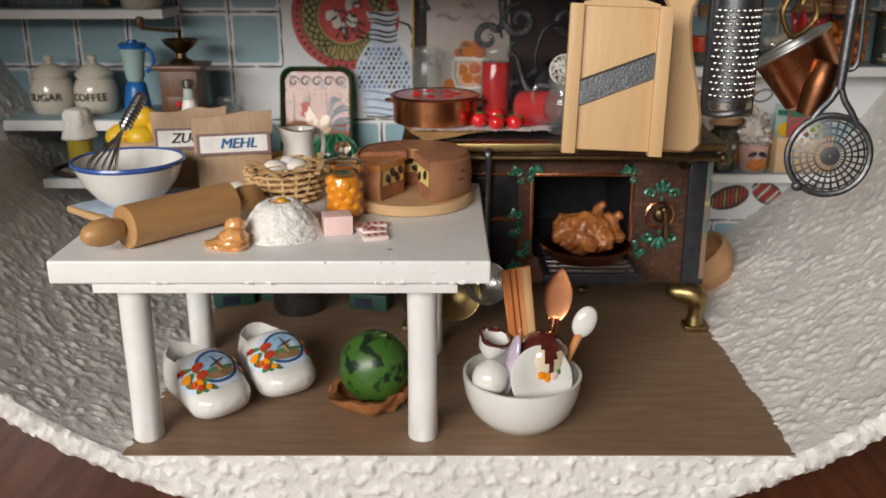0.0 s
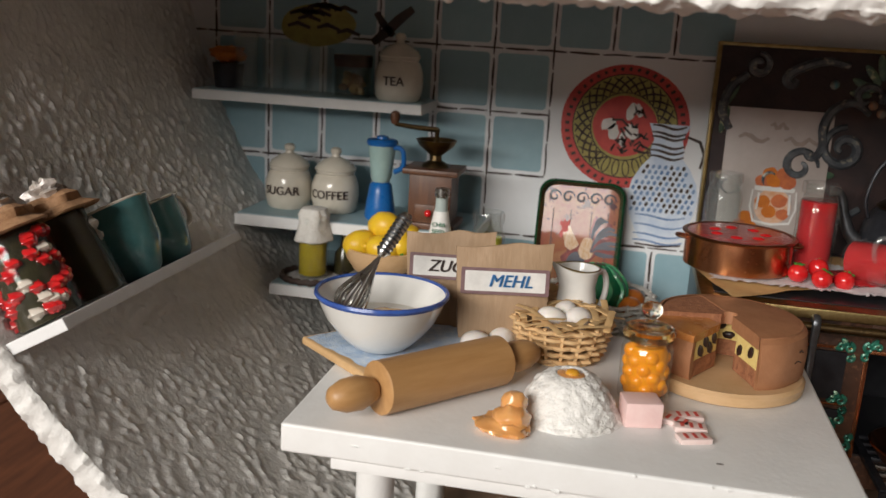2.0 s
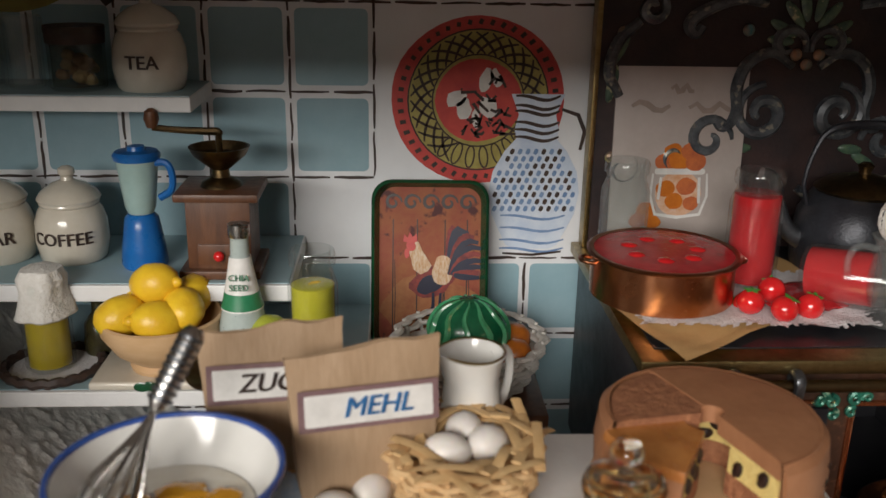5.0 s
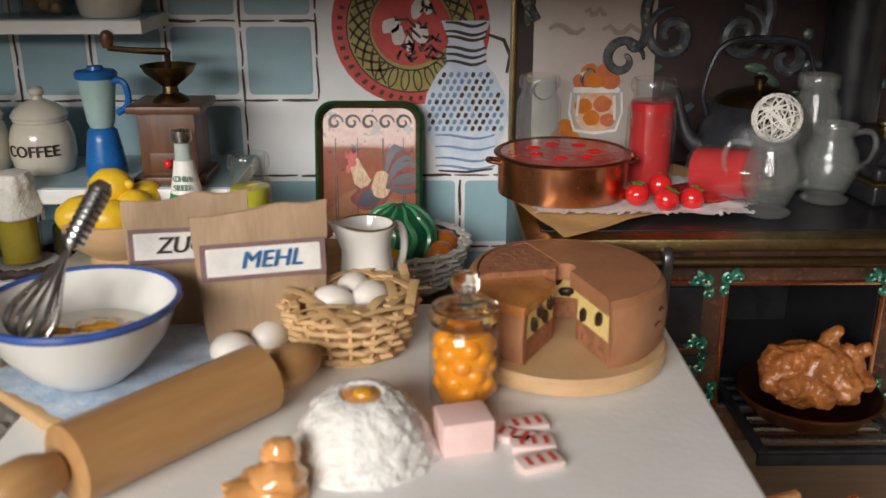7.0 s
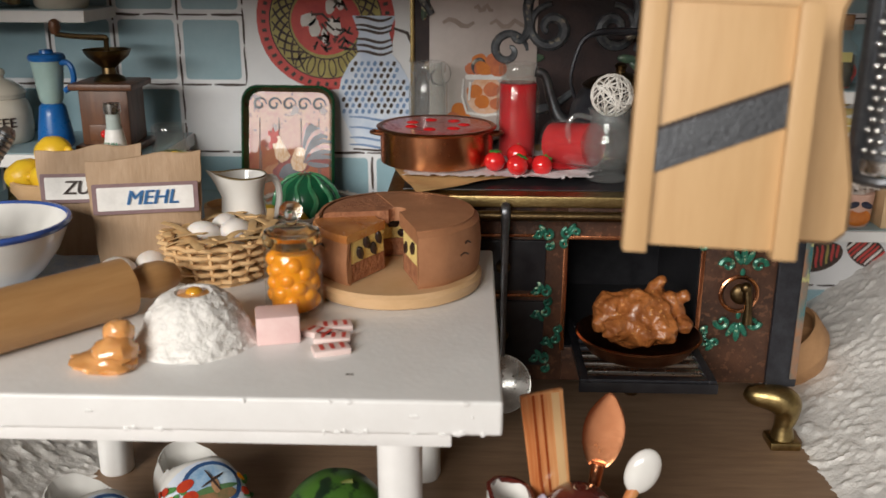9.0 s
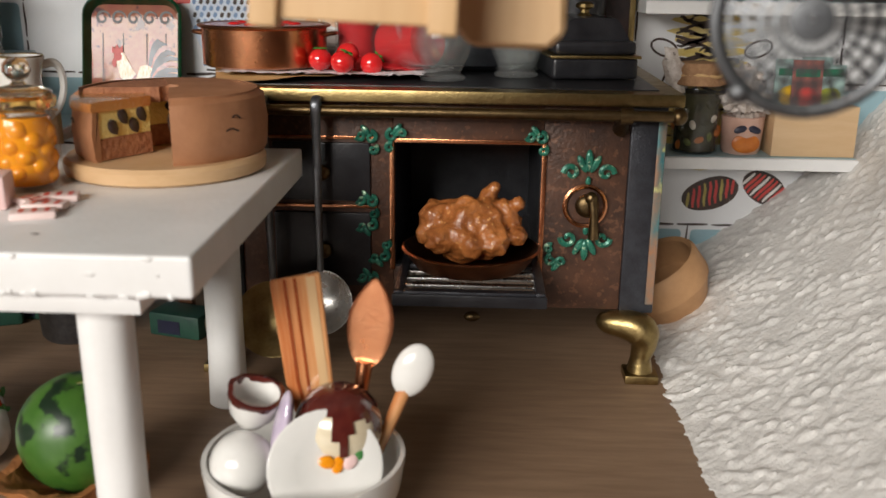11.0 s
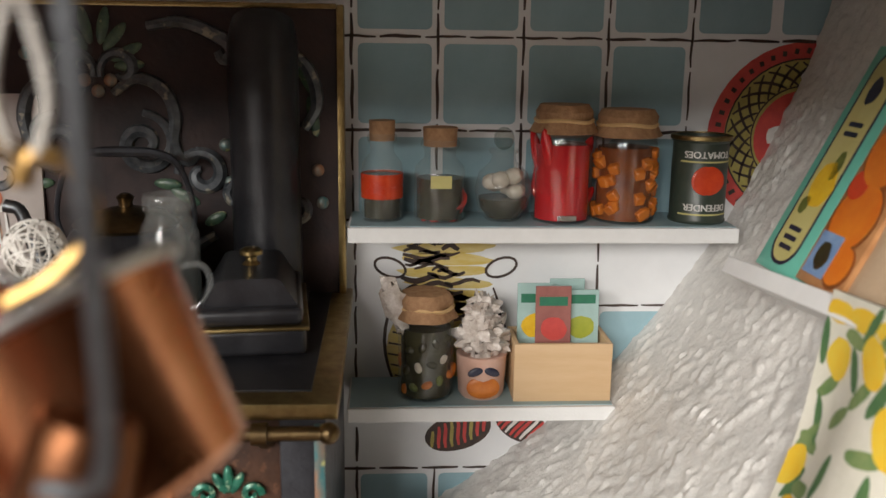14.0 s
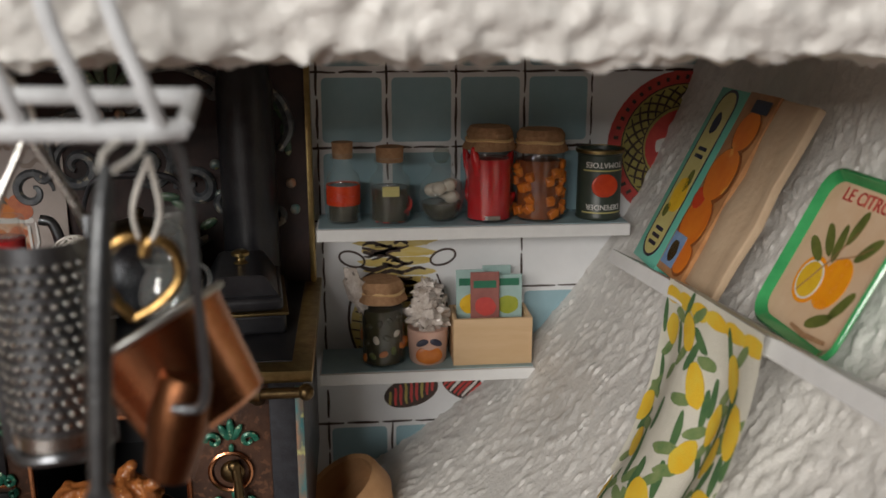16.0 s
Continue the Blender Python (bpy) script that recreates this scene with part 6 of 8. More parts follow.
hj = glass_jar("honey_jar", -14.45, 36.1, 5.42, 0.56, 2.2, "jar of golden oil under a white cloth cap", OLIVEOIL, 0.85)
bm = lathe([(0.5, 1.75), (0.66, 1.35), (0.62, 1.3), (0.5, 1.7), (0.5, 1.95), (0.56, 2.25), (0.45, 2.45), (0.2, 2.5), (0, 2.48)], 40, 0.12)
part("cloth_cap", bm, MUSLIN, hj, "white muslin cap")
dl = thing("doily", "white lace mat with braided black edge", "mat", -14.4, 36.1, 5.34)
part("lace", lathe([(0, 0.05), (1.0, 0.05), (1.05, 0.0)], 40), LACE, dl)
part("braid", tube([(1.1 * math.cos(k / 60 * 6.283), 1.05 * math.sin(k / 60 * 6.283), 0.1 + 0.03 * math.sin(k * 2.1)) for k in range(60)], 0.12, 6, closed=True), INK, dl, "braided black cord")
gp = thing("oil_flask", "dark glass flask behind the oil jar", "flask", -13.55, 37.0, 5.34)
part("flask", lathe([(0, 0), (0.35, 0), (0.4, 0.2), (0.36, 0.8), (0.15, 1.1), (0.14, 1.5), (0, 1.5)], 18), PICKLE, gp)
sv = thing("sieve", "small brass strainer hooked beside the sugar bag", "strainer", -10.3, 34.0, 6.0, 20)
part("bowl", lathe([(0, 0), (0.3, 0.06), (0.48, 0.22), (0.52, 0.3), (0.46, 0.28), (0.28, 0.12), (0, 0.06)], 22), DKBRASS, sv)
part("handle", tube([(0.45, 0, 0.28), (1.0, 0.3, 0.4), (1.4, 0.5, 0.45)], 0.05, 6), DKBRASS, sv)

# upper shelf: glasses, nuts, red-lidded box
for k, x in enumerate((-18.1, -17.0, -16.1, -15.2)):
    glass_jar("drinking_glass", x, 38.7, 11.57, 0.42, 2.0 - 0.1 * k, "clear straight drinking glass on the shelf", None, neck=1.0, group="glasses on the shelf")
bx = thing("berry_pot", "small pot with orange-red fruit on the shelf", "pot", -18.9, 38.9, 11.57)
part("pot", lathe([(0, 0), (0.5, 0), (0.6, 0.9), (0.55, 0.9), (0, 0.7)], 22), DARKMETAL, bx)
part("fruit", ball(0.7, 0.55, 0.3, 18, 0.4, 3, m=shift(0, 0, 1.2)), CARROT, bx)
nj = glass_jar("nut_jar", -13.95, 38.6, 11.57, 0.66, 1.5, "dark square jar of nuts", None, neck=0.95, glassmat=GREYGLASS)
rng = random.Random(17)
for k in range(16):
    part("nut", ball(0.17, 0.15, 0.13, 8, 0.3, 3, m=shift(rng.uniform(-0.36, 0.36), rng.uniform(-0.36, 0.36), 0.2 + 0.6 * k / 16)), STRAW if k % 2 else CORK, nj)
part("lid", lathe([(0, 1.1), (0.68, 1.1), (0.7, 1.5), (0, 1.5)], 24), INK, nj)
bm, bm2 = bmesh.new(), bmesh.new()
slab(oval(1.5, 0.8, 24, -15.9, 14.0, 6, 0.1, 2), 0.003, bm2)
for k in range(12):
    x = -17.1 + rng.uniform(0, 2.3)
    z = 13.5 + rng.uniform(0, 1.2)
    stroke([(x, z), (x + 0.4, z + 0.12), (x + 0.9, z - 0.05)], 0.16, 0.02, bm)
stroke([(-13.7, 13.5), (-13.2, 13.9), (-12.7, 14.4), (-12.2, 14.8)], 0.4, 0.02, bm)
stroke([(-13.6, 14.6), (-13.3, 14.2), (-12.9, 13.8)], 0.3, 0.02, bm)
on_wall("bird_print_ground", bm2, PR_OLIVE, 0.03)
on_wall("bird_print", bm, INK, 0.03, "dark printed bird motif")

# rooster tray, fruit basket and the stool that carries them
st = thing("stool", "plain wooden stool behind the table", "stool", -4.95, 37.5, 0)
part("seat", box(-2.3, 2.3, -2.1, 2.35, 4.0, 4.34, 0.06), WOOD_DK, st)
for x in (-1.9, 1.9):
    for y in (-1.7, 1.9):
        part("leg", box(x - 0.2, x + 0.2, y - 0.2, y + 0.2, 0, 4.0, 0.04), WOOD_DK, st)
tr = thing("rooster_tray", "green-rimmed metal tray painted with a rooster", "tray", -5.42, 38.9, 4.36, -11.8, 0, -1.5)


def tray_parts(t, w, h, rimmat, ground, rim=0.17, depth=0.28):
    bm = bmesh.new()
    n = 6
    outs = [rounded(w, h, 0.55, n), rounded(w - 0.12, h - 0.12, 0.5, n), rounded(w - 2 * rim - 0.05, h - 2 * rim - 0.05, 0.42, n)]
    ys = [-depth, -depth - 0.04, 0.0]
    loops = [[bm.verts.new((x, y, z + h / 2)) for x, z in o] for o, y in zip(outs, ys)]
    back = [bm.verts.new((x, 0.05, z + h / 2)) for x, z in rounded(w - 2 * rim, h - 2 * rim, 0.42, n)]
    outb = [bm.verts.new((x, -depth + 0.05, z + h / 2)) for x, z in rounded(w + 0.05, h + 0.05, 0.55, n)]
    seq = [back, outb] + loops
    m = len(back)
    for p, q in zip(seq, seq[1:]):
        for k in range(m):
            bm.faces.new((p[k], p[(k + 1) % m], q[(k + 1) % m], q[k]))
    bm.faces.new(back)
    part("rim", bm, rimmat, t)
    return part("picture", slab(rounded(w - 2 * rim, h - 2 * rim, 0.42, n, 0, h / 2), 0.02), ground, t, smooth=False)


pic = tray_parts(tr, 3.1, 4.75, TREY, ROOSTBG)


def paint(name, pts, material, parent, lift, label=""):
    return part(name, slab(pts, 0.006), material, parent, label, smooth=False, m=Matrix.Translation((0, -lift, 0)))


paint("straw_ground", oval(1.3, 0.95, 24, 0, 1.2, 0, 0.3, 4), ROOSTGOLD, tr, 0.02)
for x in (-1.0, -0.35, 0.4, 1.0):
    paint("plank_line", [(x - 0.015, 0.5), (x + 0.015, 0.5), (x + 0.02, 3.7), (x - 0.01, 3.7)], RAISIN, tr, 0.024)
BODYRED = mat("rooster_body", (0.30, 0.03, 0.02), (0.10, 0.012, 0.014), rough=0.5, scale=5, coat=0.5)
HACKLE = mat("rooster_hackle", (0.70, 0.58, 0.44), (0.52, 0.26, 0.10), rough=0.5, scale=6, stretch=(3, 1, 1), coat=0.5)
paint("rooster_body", oval(0.66, 0.42, 24, 0.1, 2.05, 28, 0.25, 3), BODYRED, tr, 0.03, "painted rooster")
paint("rooster_wing", oval(0.40, 0.22, 18, 0.0, 1.92, 28, 0.3, 8), DARKBLUE, tr, 0.036)
paint("rooster_breast", oval(0.30, 0.40, 20, 0.36, 2.35, -20, 0.25, 5), HACKLE, tr, 0.040)
paint("rooster_neck", [(-0.62, 2.95), (-0.5, 3.12), (-0.32, 3.1), (-0.2, 2.85), (0.05, 2.45), (-0.05, 2.3), (-0.25, 2.2), (-0.45, 2.35), (-0.5, 2.6), (-0.56, 2.8)], HACKLE, tr, 0.044)
paint("rooster_face", oval(0.13, 0.15, 14, -0.52, 2.98, 0, 0.2, 2), PR_RED, tr, 0.05)
paint("rooster_comb", [(-0.72, 3.1), (-0.70, 3.3), (-0.6, 3.2), (-0.55, 3.36), (-0.46, 3.22), (-0.36, 3.32), (-0.34, 3.1), (-0.5, 3.04)], PR_RED, tr, 0.054)
paint("rooster_wattle", oval(0.07, 0.14, 12, -0.62, 2.78, 0, 0.2, 3), PR_RED, tr, 0.056)
for k in range(11):
    a = radians(100 - 13 * k)
    ln = 1.05 - 0.035 * k
    bx_, bz_ = 0.45 + 0.02 * k, 2.2
    pts = [(bx_ + ln * u * (0.35 + 0.75 * math.cos(a)) * (0.5 + 0.5 * u), bz_ + ln * (0.35 + 0.9 * math.sin(a)) * math.sin(u * 1.9)) for u in (0.0, 0.2, 0.4, 0.6, 0.8, 1.0)]
    part("tail_feather", stroke(pts, 0.17, 0.04 + 0.002 * k), DARKBLUE if k % 3 else BODYRED, tr, smooth=False)
bm = bmesh.new()
for pts in ([(0.1, 1.7), (0.1, 1.35), (0.0, 1.1)], [(0.3, 1.7), (0.28, 1.35), (0.2, 1.12)], [(0.0, 1.1), (-0.25, 1.08)], [(0.2, 1.12), (0.45, 1.1)]):
    stroke(pts, 0.09, 0.05, bm)
part("rooster_legs", bm, DARKBLUE, tr, smooth=False)
bm = bmesh.new()
for k in range(5):
    stroke(spiral(-1.0 + 0.5 * k, 4.15, 0.24, 0.06, 0, 420, 14), 0.09, 0.03, bm)
for x in (-0.95, 0.35, 1.05):
    stroke([(x, 0.6), (x + 0.02, 1.6), (x, 2.6)], 0.025, 0.03, bm)
part("scroll_print", bm, RAISIN, tr, smooth=False)

fbk = weave_basket("fruit_basket", "round pale basket with a toy melon and fruit", -4.45, 37.3, 4.36, 1.35, 1.9, 1.3, 6, MUSLIN, 19)
wm = thing("melon", "small striped green watermelon in a basket", "watermelon", -4.5, 37.2, 5.72)
part("rind", ball(1.0, 0.98, 0.95, 28), MELON1, wm)
for k in range(11):
    a = 2 * math.pi * k / 11
    pts = [(1.0 * math.sin(q) * math.cos(a + 0.08 * math.sin(q * 6)), 0.98 * math.sin(q) * math.sin(a + 0.08 * math.sin(q * 6)), 0.96 * math.cos(q)) for q in [0.25 + 2.6 * i / 18 for i in range(19)]]
    part("stripe", tube(pts, [0.02 + 0.075 * math.sin(math.pi * i / 18) for i in range(19)], 6), MELON2, wm)
for k, (x, y, m_) in enumerate(((1.1, -0.6, CARROT), (-1.2, -0.5, LEMON), (1.2, 0.4, CARROT), (-0.2, -1.25, LEMON))):
    tagged(part("fruit", ball(0.42, 0.42, 0.4, 16, 0.05, 2), m_), "small round fruit in the pale basket", "fruit", "fruits in the basket").location = Vector((-4.45 + x, 37.3 + y, 5.35)) * C

# ---- east shelves: preserves ----


def corked(x, R, h, cap_r, label, fill, z=9.24, y=39.15):
    t = thing("preserve_jar", label, "jar", x, y, z, group="preserve jars on the upper shelf")
    nk = cap_r * 0.95
    part("glass", lathe([(0, 0), (R * 0.92, 0), (R, 0.08), (R, h * 0.5), (R * 0.95, h * 0.58), (nk, h * 0.68), (nk, h * 0.76), (nk * 1.25, h * 0.8), (nk * 1.25, h * 0.85), (nk * 1.1, h * 0.87)], 28), THICK, t)
    part("cork", lathe([(0, h * 0.8), (cap_r, h * 0.8), (cap_r * 1.05, h), (0, h)], 20), CORK, t, "brown cork stopper")
    part("contents", lathe([(0, 0.06), (R - 0.06, 0.06), (R - 0.06, h * 0.46), (0, h * 0.46)], 26), fill, t)
    return t


rng = random.Random(44)
t = corked(10.85, 0.5, 2.4, 0.3, "small corked bottle with red pickles", PICKLE)
part("tomato_band", lathe([(0.51, 0.55), (0.515, 0.6), (0.515, 1.1), (0.51, 1.14)], 26), TOMATO, t, "orange-red slices inside")
t = corked(12.25, 0.62, 2.25, 0.4, "corked jar of sliced red onions with paper label", PICKLE)
for k in range(4):
    part("onion_slice", tube([((0.35) * math.cos(q / 12 * 6.283), -0.25 + 0.3 * math.sin(q / 12 * 6.283), 0.0) for q in range(12)], 0.06, 6, closed=True), PR_RED, t, m=shift(-0.05 + 0.1 * k, -0.1, 0.2 + 0.2 * k, 60, 0, 10 * k))
part("label", box(-0.25, 0.25, -0.66, -0.63, 0.85, 1.15, 0), MINTLAB, t, "yellowed paper label", smooth=False)
t = thing("garlic_flask", "round glass flask of garlic bulbs with ball stopper", "flask", 13.8, 39.15, 9.24, group="preserve jars on the upper shelf")
part("glass", lathe([(0, 0), (0.4, 0), (0.62, 0.3), (0.7, 0.75), (0.6, 1.15), (0.32, 1.42), (0.28, 1.6), (0.36, 1.66), (0.36, 1.74)], 28), THICK, t)
part("stopper", ball(0.25, 0.25, 0.28, 16, m=shift(0, 0, 1.98)), GREYGLASS, t)
part("brine", lathe([(0, 0.06), (0.38, 0.06), (0.56, 0.3), (0.6, 0.55), (0, 0.55)], 24), PICKLE, t)
for k in range(6):
    part("garlic", ball(0.24, 0.22, 0.2, 12, 0.15, 2, m=shift(0.3 * math.cos(k * 1.1), -0.12 + 0.28 * math.sin(k * 1.1), 0.72 + 0.08 * k)), GARLIC, t)


def cloth_jar(x, R, h, label, fill, bits, z=9.24, y=39.15, capm=None, loose=0.0):
    t = thing("preserve_jar", label, "jar", x, y, z, group="preserve jars with cloth caps")
    part("glass", lathe([(0, 0), (R * 0.94, 0), (R, 0.08), (R, h * 0.72), (R * 0.9, h * 0.8)], 30), CLEAR, t)
    part("contents", lathe([(0, 0.06), (R - 0.07, 0.06), (R - 0.07, h * 0.66), (0, h * 0.68)], 28), fill, t)
    for k in range(bits[0]):
        a = rng.uniform(0, 6.28)
        part("piece", bits[1](k), bits[2], t, m=shift((R - 0.09) * math.cos(a), (R - 0.09) * math.sin(a), rng.uniform(0.2, h * 0.62), rng.uniform(0, 40), rng.uniform(0, 40), math.degrees(a)))
    part("cap", lathe([(0.0, h), (R * 0.8, h * 0.99), (R * 0.95, h * 0.93), (R * 0.92, h * 0.86), (R * 1.12, h * 0.76), (R * 1.05, h * 0.75), (R * 0.88, h * 0.84)], 36, 0.1, seed=x), capm or CORK, t, "brown tied paper cap")
    part("string", tube([(R * 0.95 * math.cos(k / 20 * 6.283), R * 0.95 * math.sin(k / 20 * 6.283), h * 0.86 + 0.03 * math.sin(k)) for k in range(20)], 0.05, 5, closed=True), STRAW, t)
    return t


t = cloth_jar(15.25, 0.73, 2.85, "jar of whole red peppers under tied paper", RUBY, (9, lambda k: ball(0.14, 0.16, 0.6, 10, 0.1, 2), REDPAINT))
part("foil_bit", box(-0.22, 0.25, -0.75, -0.7, 0.08, 0.22, 0.02), STEEL, t)
cloth_jar(16.8, 0.75, 2.75, "jar of diced orange carrots under tied paper", CARROTBRINE, (60, lambda k: box(-0.13, 0.13, -0.13, 0.13, -0.13, 0.13, 0.03, 1), CARROT))
t = thing("tomato_can", "dark green tin can with tomato label, upside down", "can", 18.65, 39.1, 9.24)
part("can", lathe([(0, 0), (0.68, 0), (0.7, 0.05), (0.67, 0.1), (0.67, 1.95), (0.71, 2.0), (0.71, 2.1), (0.64, 2.1), (0.62, 2.0), (0, 2.0)], 32), mat("can_label_dark", (0.03, 0.045, 0.035), (0.05, 0.06, 0.045), rough=0.35, scale=2), t)
part("rim", lathe([(0.69, 2.0), (0.74, 2.03), (0.74, 2.12), (0.66, 2.14)], 32), BRASS, t)
bm = ball(0.40, 0.05, 0.36, 24, m=shift(0, -0.655, 1.07))
part("tomato_picture", bm, TOMATO, t, "printed red tomato")
for z, wd in ((1.7, "TOMATOES"), (0.42, "DEFENDER")):
    lettering(wd, 0.23, PR_WHITE, t, shift(0, 0, z, 0, 180, 0), bend=0.685, name="word")
    part("label_band", lathe([(0.68, z - 0.2), (0.682, z - 0.16)], 20, a0=-150, a1=-30), MINTLAB, t)

t = cloth_jar(11.95, 0.7, 2.7, "jar of dark pickles under brown paper and film", PICKLE, (7, lambda k: ball(0.16, 0.18, 0.26, 10, 0.1, 2), CARROT), z=4.76, y=39.0)
part("film_wisp", ball(0.3, 0.12, 0.75, 14, 0.5, 2.5, m=shift(-0.75, -0.2, 2.35, 0, -20, 0)), CELLO, t, "crumpled clear film")
for k in range(13):
    a = radians(-150 + 10 * k)
    part("piece", ball(0.11, 0.09, 0.15, 10, 0.15, 2, m=shift(0.60 * math.cos(a), 0.60 * math.sin(a), 0.25 + (k * 0.53) % 1.5, 0, 40 * k, 0)), (CARROT, PICKLE, PICKLE, LEAFDK, GARLIC, PICKLE)[k % 6], t)
t = thing("sweet_pot", "painted pink pot with an orange under crumpled film", "pot", 13.35, 38.95, 4.76)
part("pot", lathe([(0, 0), (0.52, 0), (0.58, 0.1), (0.64, 1.1), (0.6, 1.12), (0, 1.0)], 28), mat("pink_glaze", (0.66, 0.44, 0.36), (0.60, 0.36, 0.28), rough=0.3, scale=2), t)
part("orange_motif", ball(0.42, 0.08, 0.3, 18, m=shift(0, -0.54, 0.35)), CARROT, t)
for s in (-1, 1):
    part("leaf_motif", ball(0.22, 0.05, 0.11, 10, m=shift(0.2 * s, -0.6, 0.78, 0, 20 * s, 0)), DARKBLUE, t)
bm = ball(0.62, 0.55, 0.5, 34, 0.55, 3.2, m=shift(0, 0, 1.5))
ball(0.42, 0.4, 0.4, 26, 0.6, 3.5, bm=bm, m=shift(0.0, 0, 2.15), seed=5)
part("film", bm, CELLO, t, "crumpled clear wrapping film")

bxs = thing("seed_box", "open pale wooden box holding seed packets", "box", 15.35, 38.95, 4.76)
for nm, b in (("front", (-1.25, 1.2, -0.62, -0.5, 0, 1.5)), ("back", (-1.25, 1.2, 0.75, 0.87, 0, 1.5)), ("side", (-1.25, -1.13, -0.5, 0.75, 0, 1.5)), ("side", (1.08, 1.2, -0.5, 0.75, 0, 1.5)), ("bottom", (-1.13, 1.08, -0.5, 0.75, 0, 0.12))):
    part(nm, box(*b, 0.02), WOOD_BOX, bxs)
for k, (x, y, rz, m1, m2) in enumerate(((-0.62, 0.2, 0, PALEPL, LEMON), (0.25, 0.45, 0, PALEPL, PEARG), (-0.2, -0.1, 0, mat("packet_plum", (0.35, 0.13, 0.11), (0.26, 0.09, 0.08), scale=2), PR_RED), (0.55, 0.1, 0, PALEPL, PEARG))):
    pk = thing("seed_packet", "small printed seed packet standing in the box", "packet", 15.35 + x, 38.95 + y, 4.9, -5, 0, rz, group="seed packets")
    part("card", box(-0.45, 0.45, -0.03, 0.03, 0, 2.65 - 0.15 * (k % 2) + (0.2 if k == 1 else 0), 0.01), m1, pk, smooth=False)
    part("picture", slab(oval(0.34, 0.3, 16, 0, 1.55, 0, 0.15, k), 0.01, m=Matrix.Translation((0, -0.032, 0))), m2, pk, smooth=False)
    part("title_bar", box(-0.36, 0.36, -0.045, -0.03, 2.15, 2.38, 0), PACKDK, pk, smooth=False)

# ---- slanting shelf on the east flank ----
ES = thing("side_shelf", "white board shelf fixed to the curved east wall", "shelf", 18.3, 29.0, 9.75, -5.2, 26, 0)
part("board", box(-0.1, 2.7, -6.3, 6.0, -0.36, 0, 0.03), WBOARD, ES, smooth=False)


def east(name, label, cat, y, off=0.0, rz=0, lean=0.0):
    """A thing that stands on the slanting east shelf and leans on the wall; its front faces -x."""
    up = Matrix.Rotation(radians(26), 4, "Y")
    m = Matrix.Translation((18.3 * C, y * C, (9.75 - (y - 29) * 0.091) * C)) @ up @ Matrix.Translation((off * C, 0, 0.002 * C)) @ Matrix.Rotation(radians(-90 + rz), 4, "Z") @ Matrix.Rotation(radians(lean), 4, "X")
    e = new(name)
    e.matrix_basis = m
    return tagged(e, label, cat)


gb = east("pasta_box", "tall mint green card box with yellow lemon label", "box", 34.1, 0.25)
part("card", box(-0.85, 0.85, 0, 0.7, 0, 4.85, 0.02), MINT, gb)
part("label", slab(rounded(0.95, 4.5, 0.45, 6, -0.05, 2.5), 0.01), MINTLAB, gb, "long yellow label", smooth=False)
part("label_edge", slab(rounded(1.1, 4.65, 0.5, 6, -0.05, 2.5), 0.006), DARKBLUE, gb, smooth=False)
for x, z, rx, rz, m_ in ((0, 1.9, 0.42, 0.5, LEMON), (0.15, 2.35, 0.16, 0.3, LEAFDK), (-0.1, 3.9, 0.2, 0.3, DARKBLUE), (-0.25, 1.45, 0.16, 0.2, LEAFDK)):
    paint("label_picture", oval(rx, rz, 14, x, z, 0, 0.2, z), m_, gb, 0.012)
for z in (3.2, 3.0, 0.95, 0.75, 0.55):
    paint("writing_bar", rounded(0.5, 0.1, 0.03, 2, -0.05, z), DARKBLUE, gb, 0.013)
ob_ = east("orange_box", "flat orange-printed fruit packet standing upright", "packet", 32.4, 0.3)
ob_.scale = (0.95, 1, 0.93)
ORPRINT = mat("orange_print", (0.72, 0.22, 0.02), (0.62, 0.13, 0.012), rough=0.3, scale=1.2, speck=(0.80, 0.42, 0.10), speck_scale=1.0, speck_at=0.6)
ORRIM = mat("orange_print_rim", (0.26, 0.07, 0.015), (0.16, 0.06, 0.02), rough=0.3, scale=2)
part("card", box(-0.85, 0.85, 0, 0.35, 0, 5.1, 0.02), mat("packet_peach", (0.52, 0.26, 0.11), (0.30, 0.13, 0.05), rough=0.3, scale=1.2), ob_)
for x, z, r in ((-0.1, 1.5, 0.78), (0.05, 2.85, 0.8), (0.1, 4.05, 0.6), (0.45, 0.55, 0.45), (-0.6, 2.1, 0.35)):
    paint("orange_picture", [p for p in oval(min(r, 0.82), r, 20, max(-0.82 + min(r, 0.82), min(0.82 - min(r, 0.82), x)), z, 0, 0.04, z)], ORRIM, ob_, 0.004 + 0.004 * z)
    paint("orange_flesh", [p for p in oval(min(r, 0.82) * 0.9, r * 0.9, 20, max(-0.80 + min(r, 0.82), min(0.80 - min(r, 0.82), x)) - 0.02, z + 0.03, 0, 0.04, z)], ORPRINT if r > 0.4 else TOMATO, ob_, 0.010 + 0.004 * z)
paint("title_bar", rounded(0.9, 0.35, 0.03, 2, 0.2, 4.75), DARKBLUE, ob_, 0.03)
paint("inset_picture", rounded(0.8, 0.9, 0.03, 2, -0.3, 0.65), INK_BLUE, ob_, 0.03)
paint("inset_berries", oval(0.25, 0.3, 12, -0.3, 0.6, 0, 0.3, 2), PICKLE, ob_, 0.04)
kb = east("paper_sack", "plain brown paper sack leaning on the wall", "bag", 30.85, 0.45)
kb.scale = (0.82, 1, 0.96)
bm = box(-1.0, 1.0, 0, 0.2, 0, 4.8, 0.05)
bmesh.ops.subdivide_edges(bm, edges=bm.edges[:], cuts=4, use_grid_fill=True)
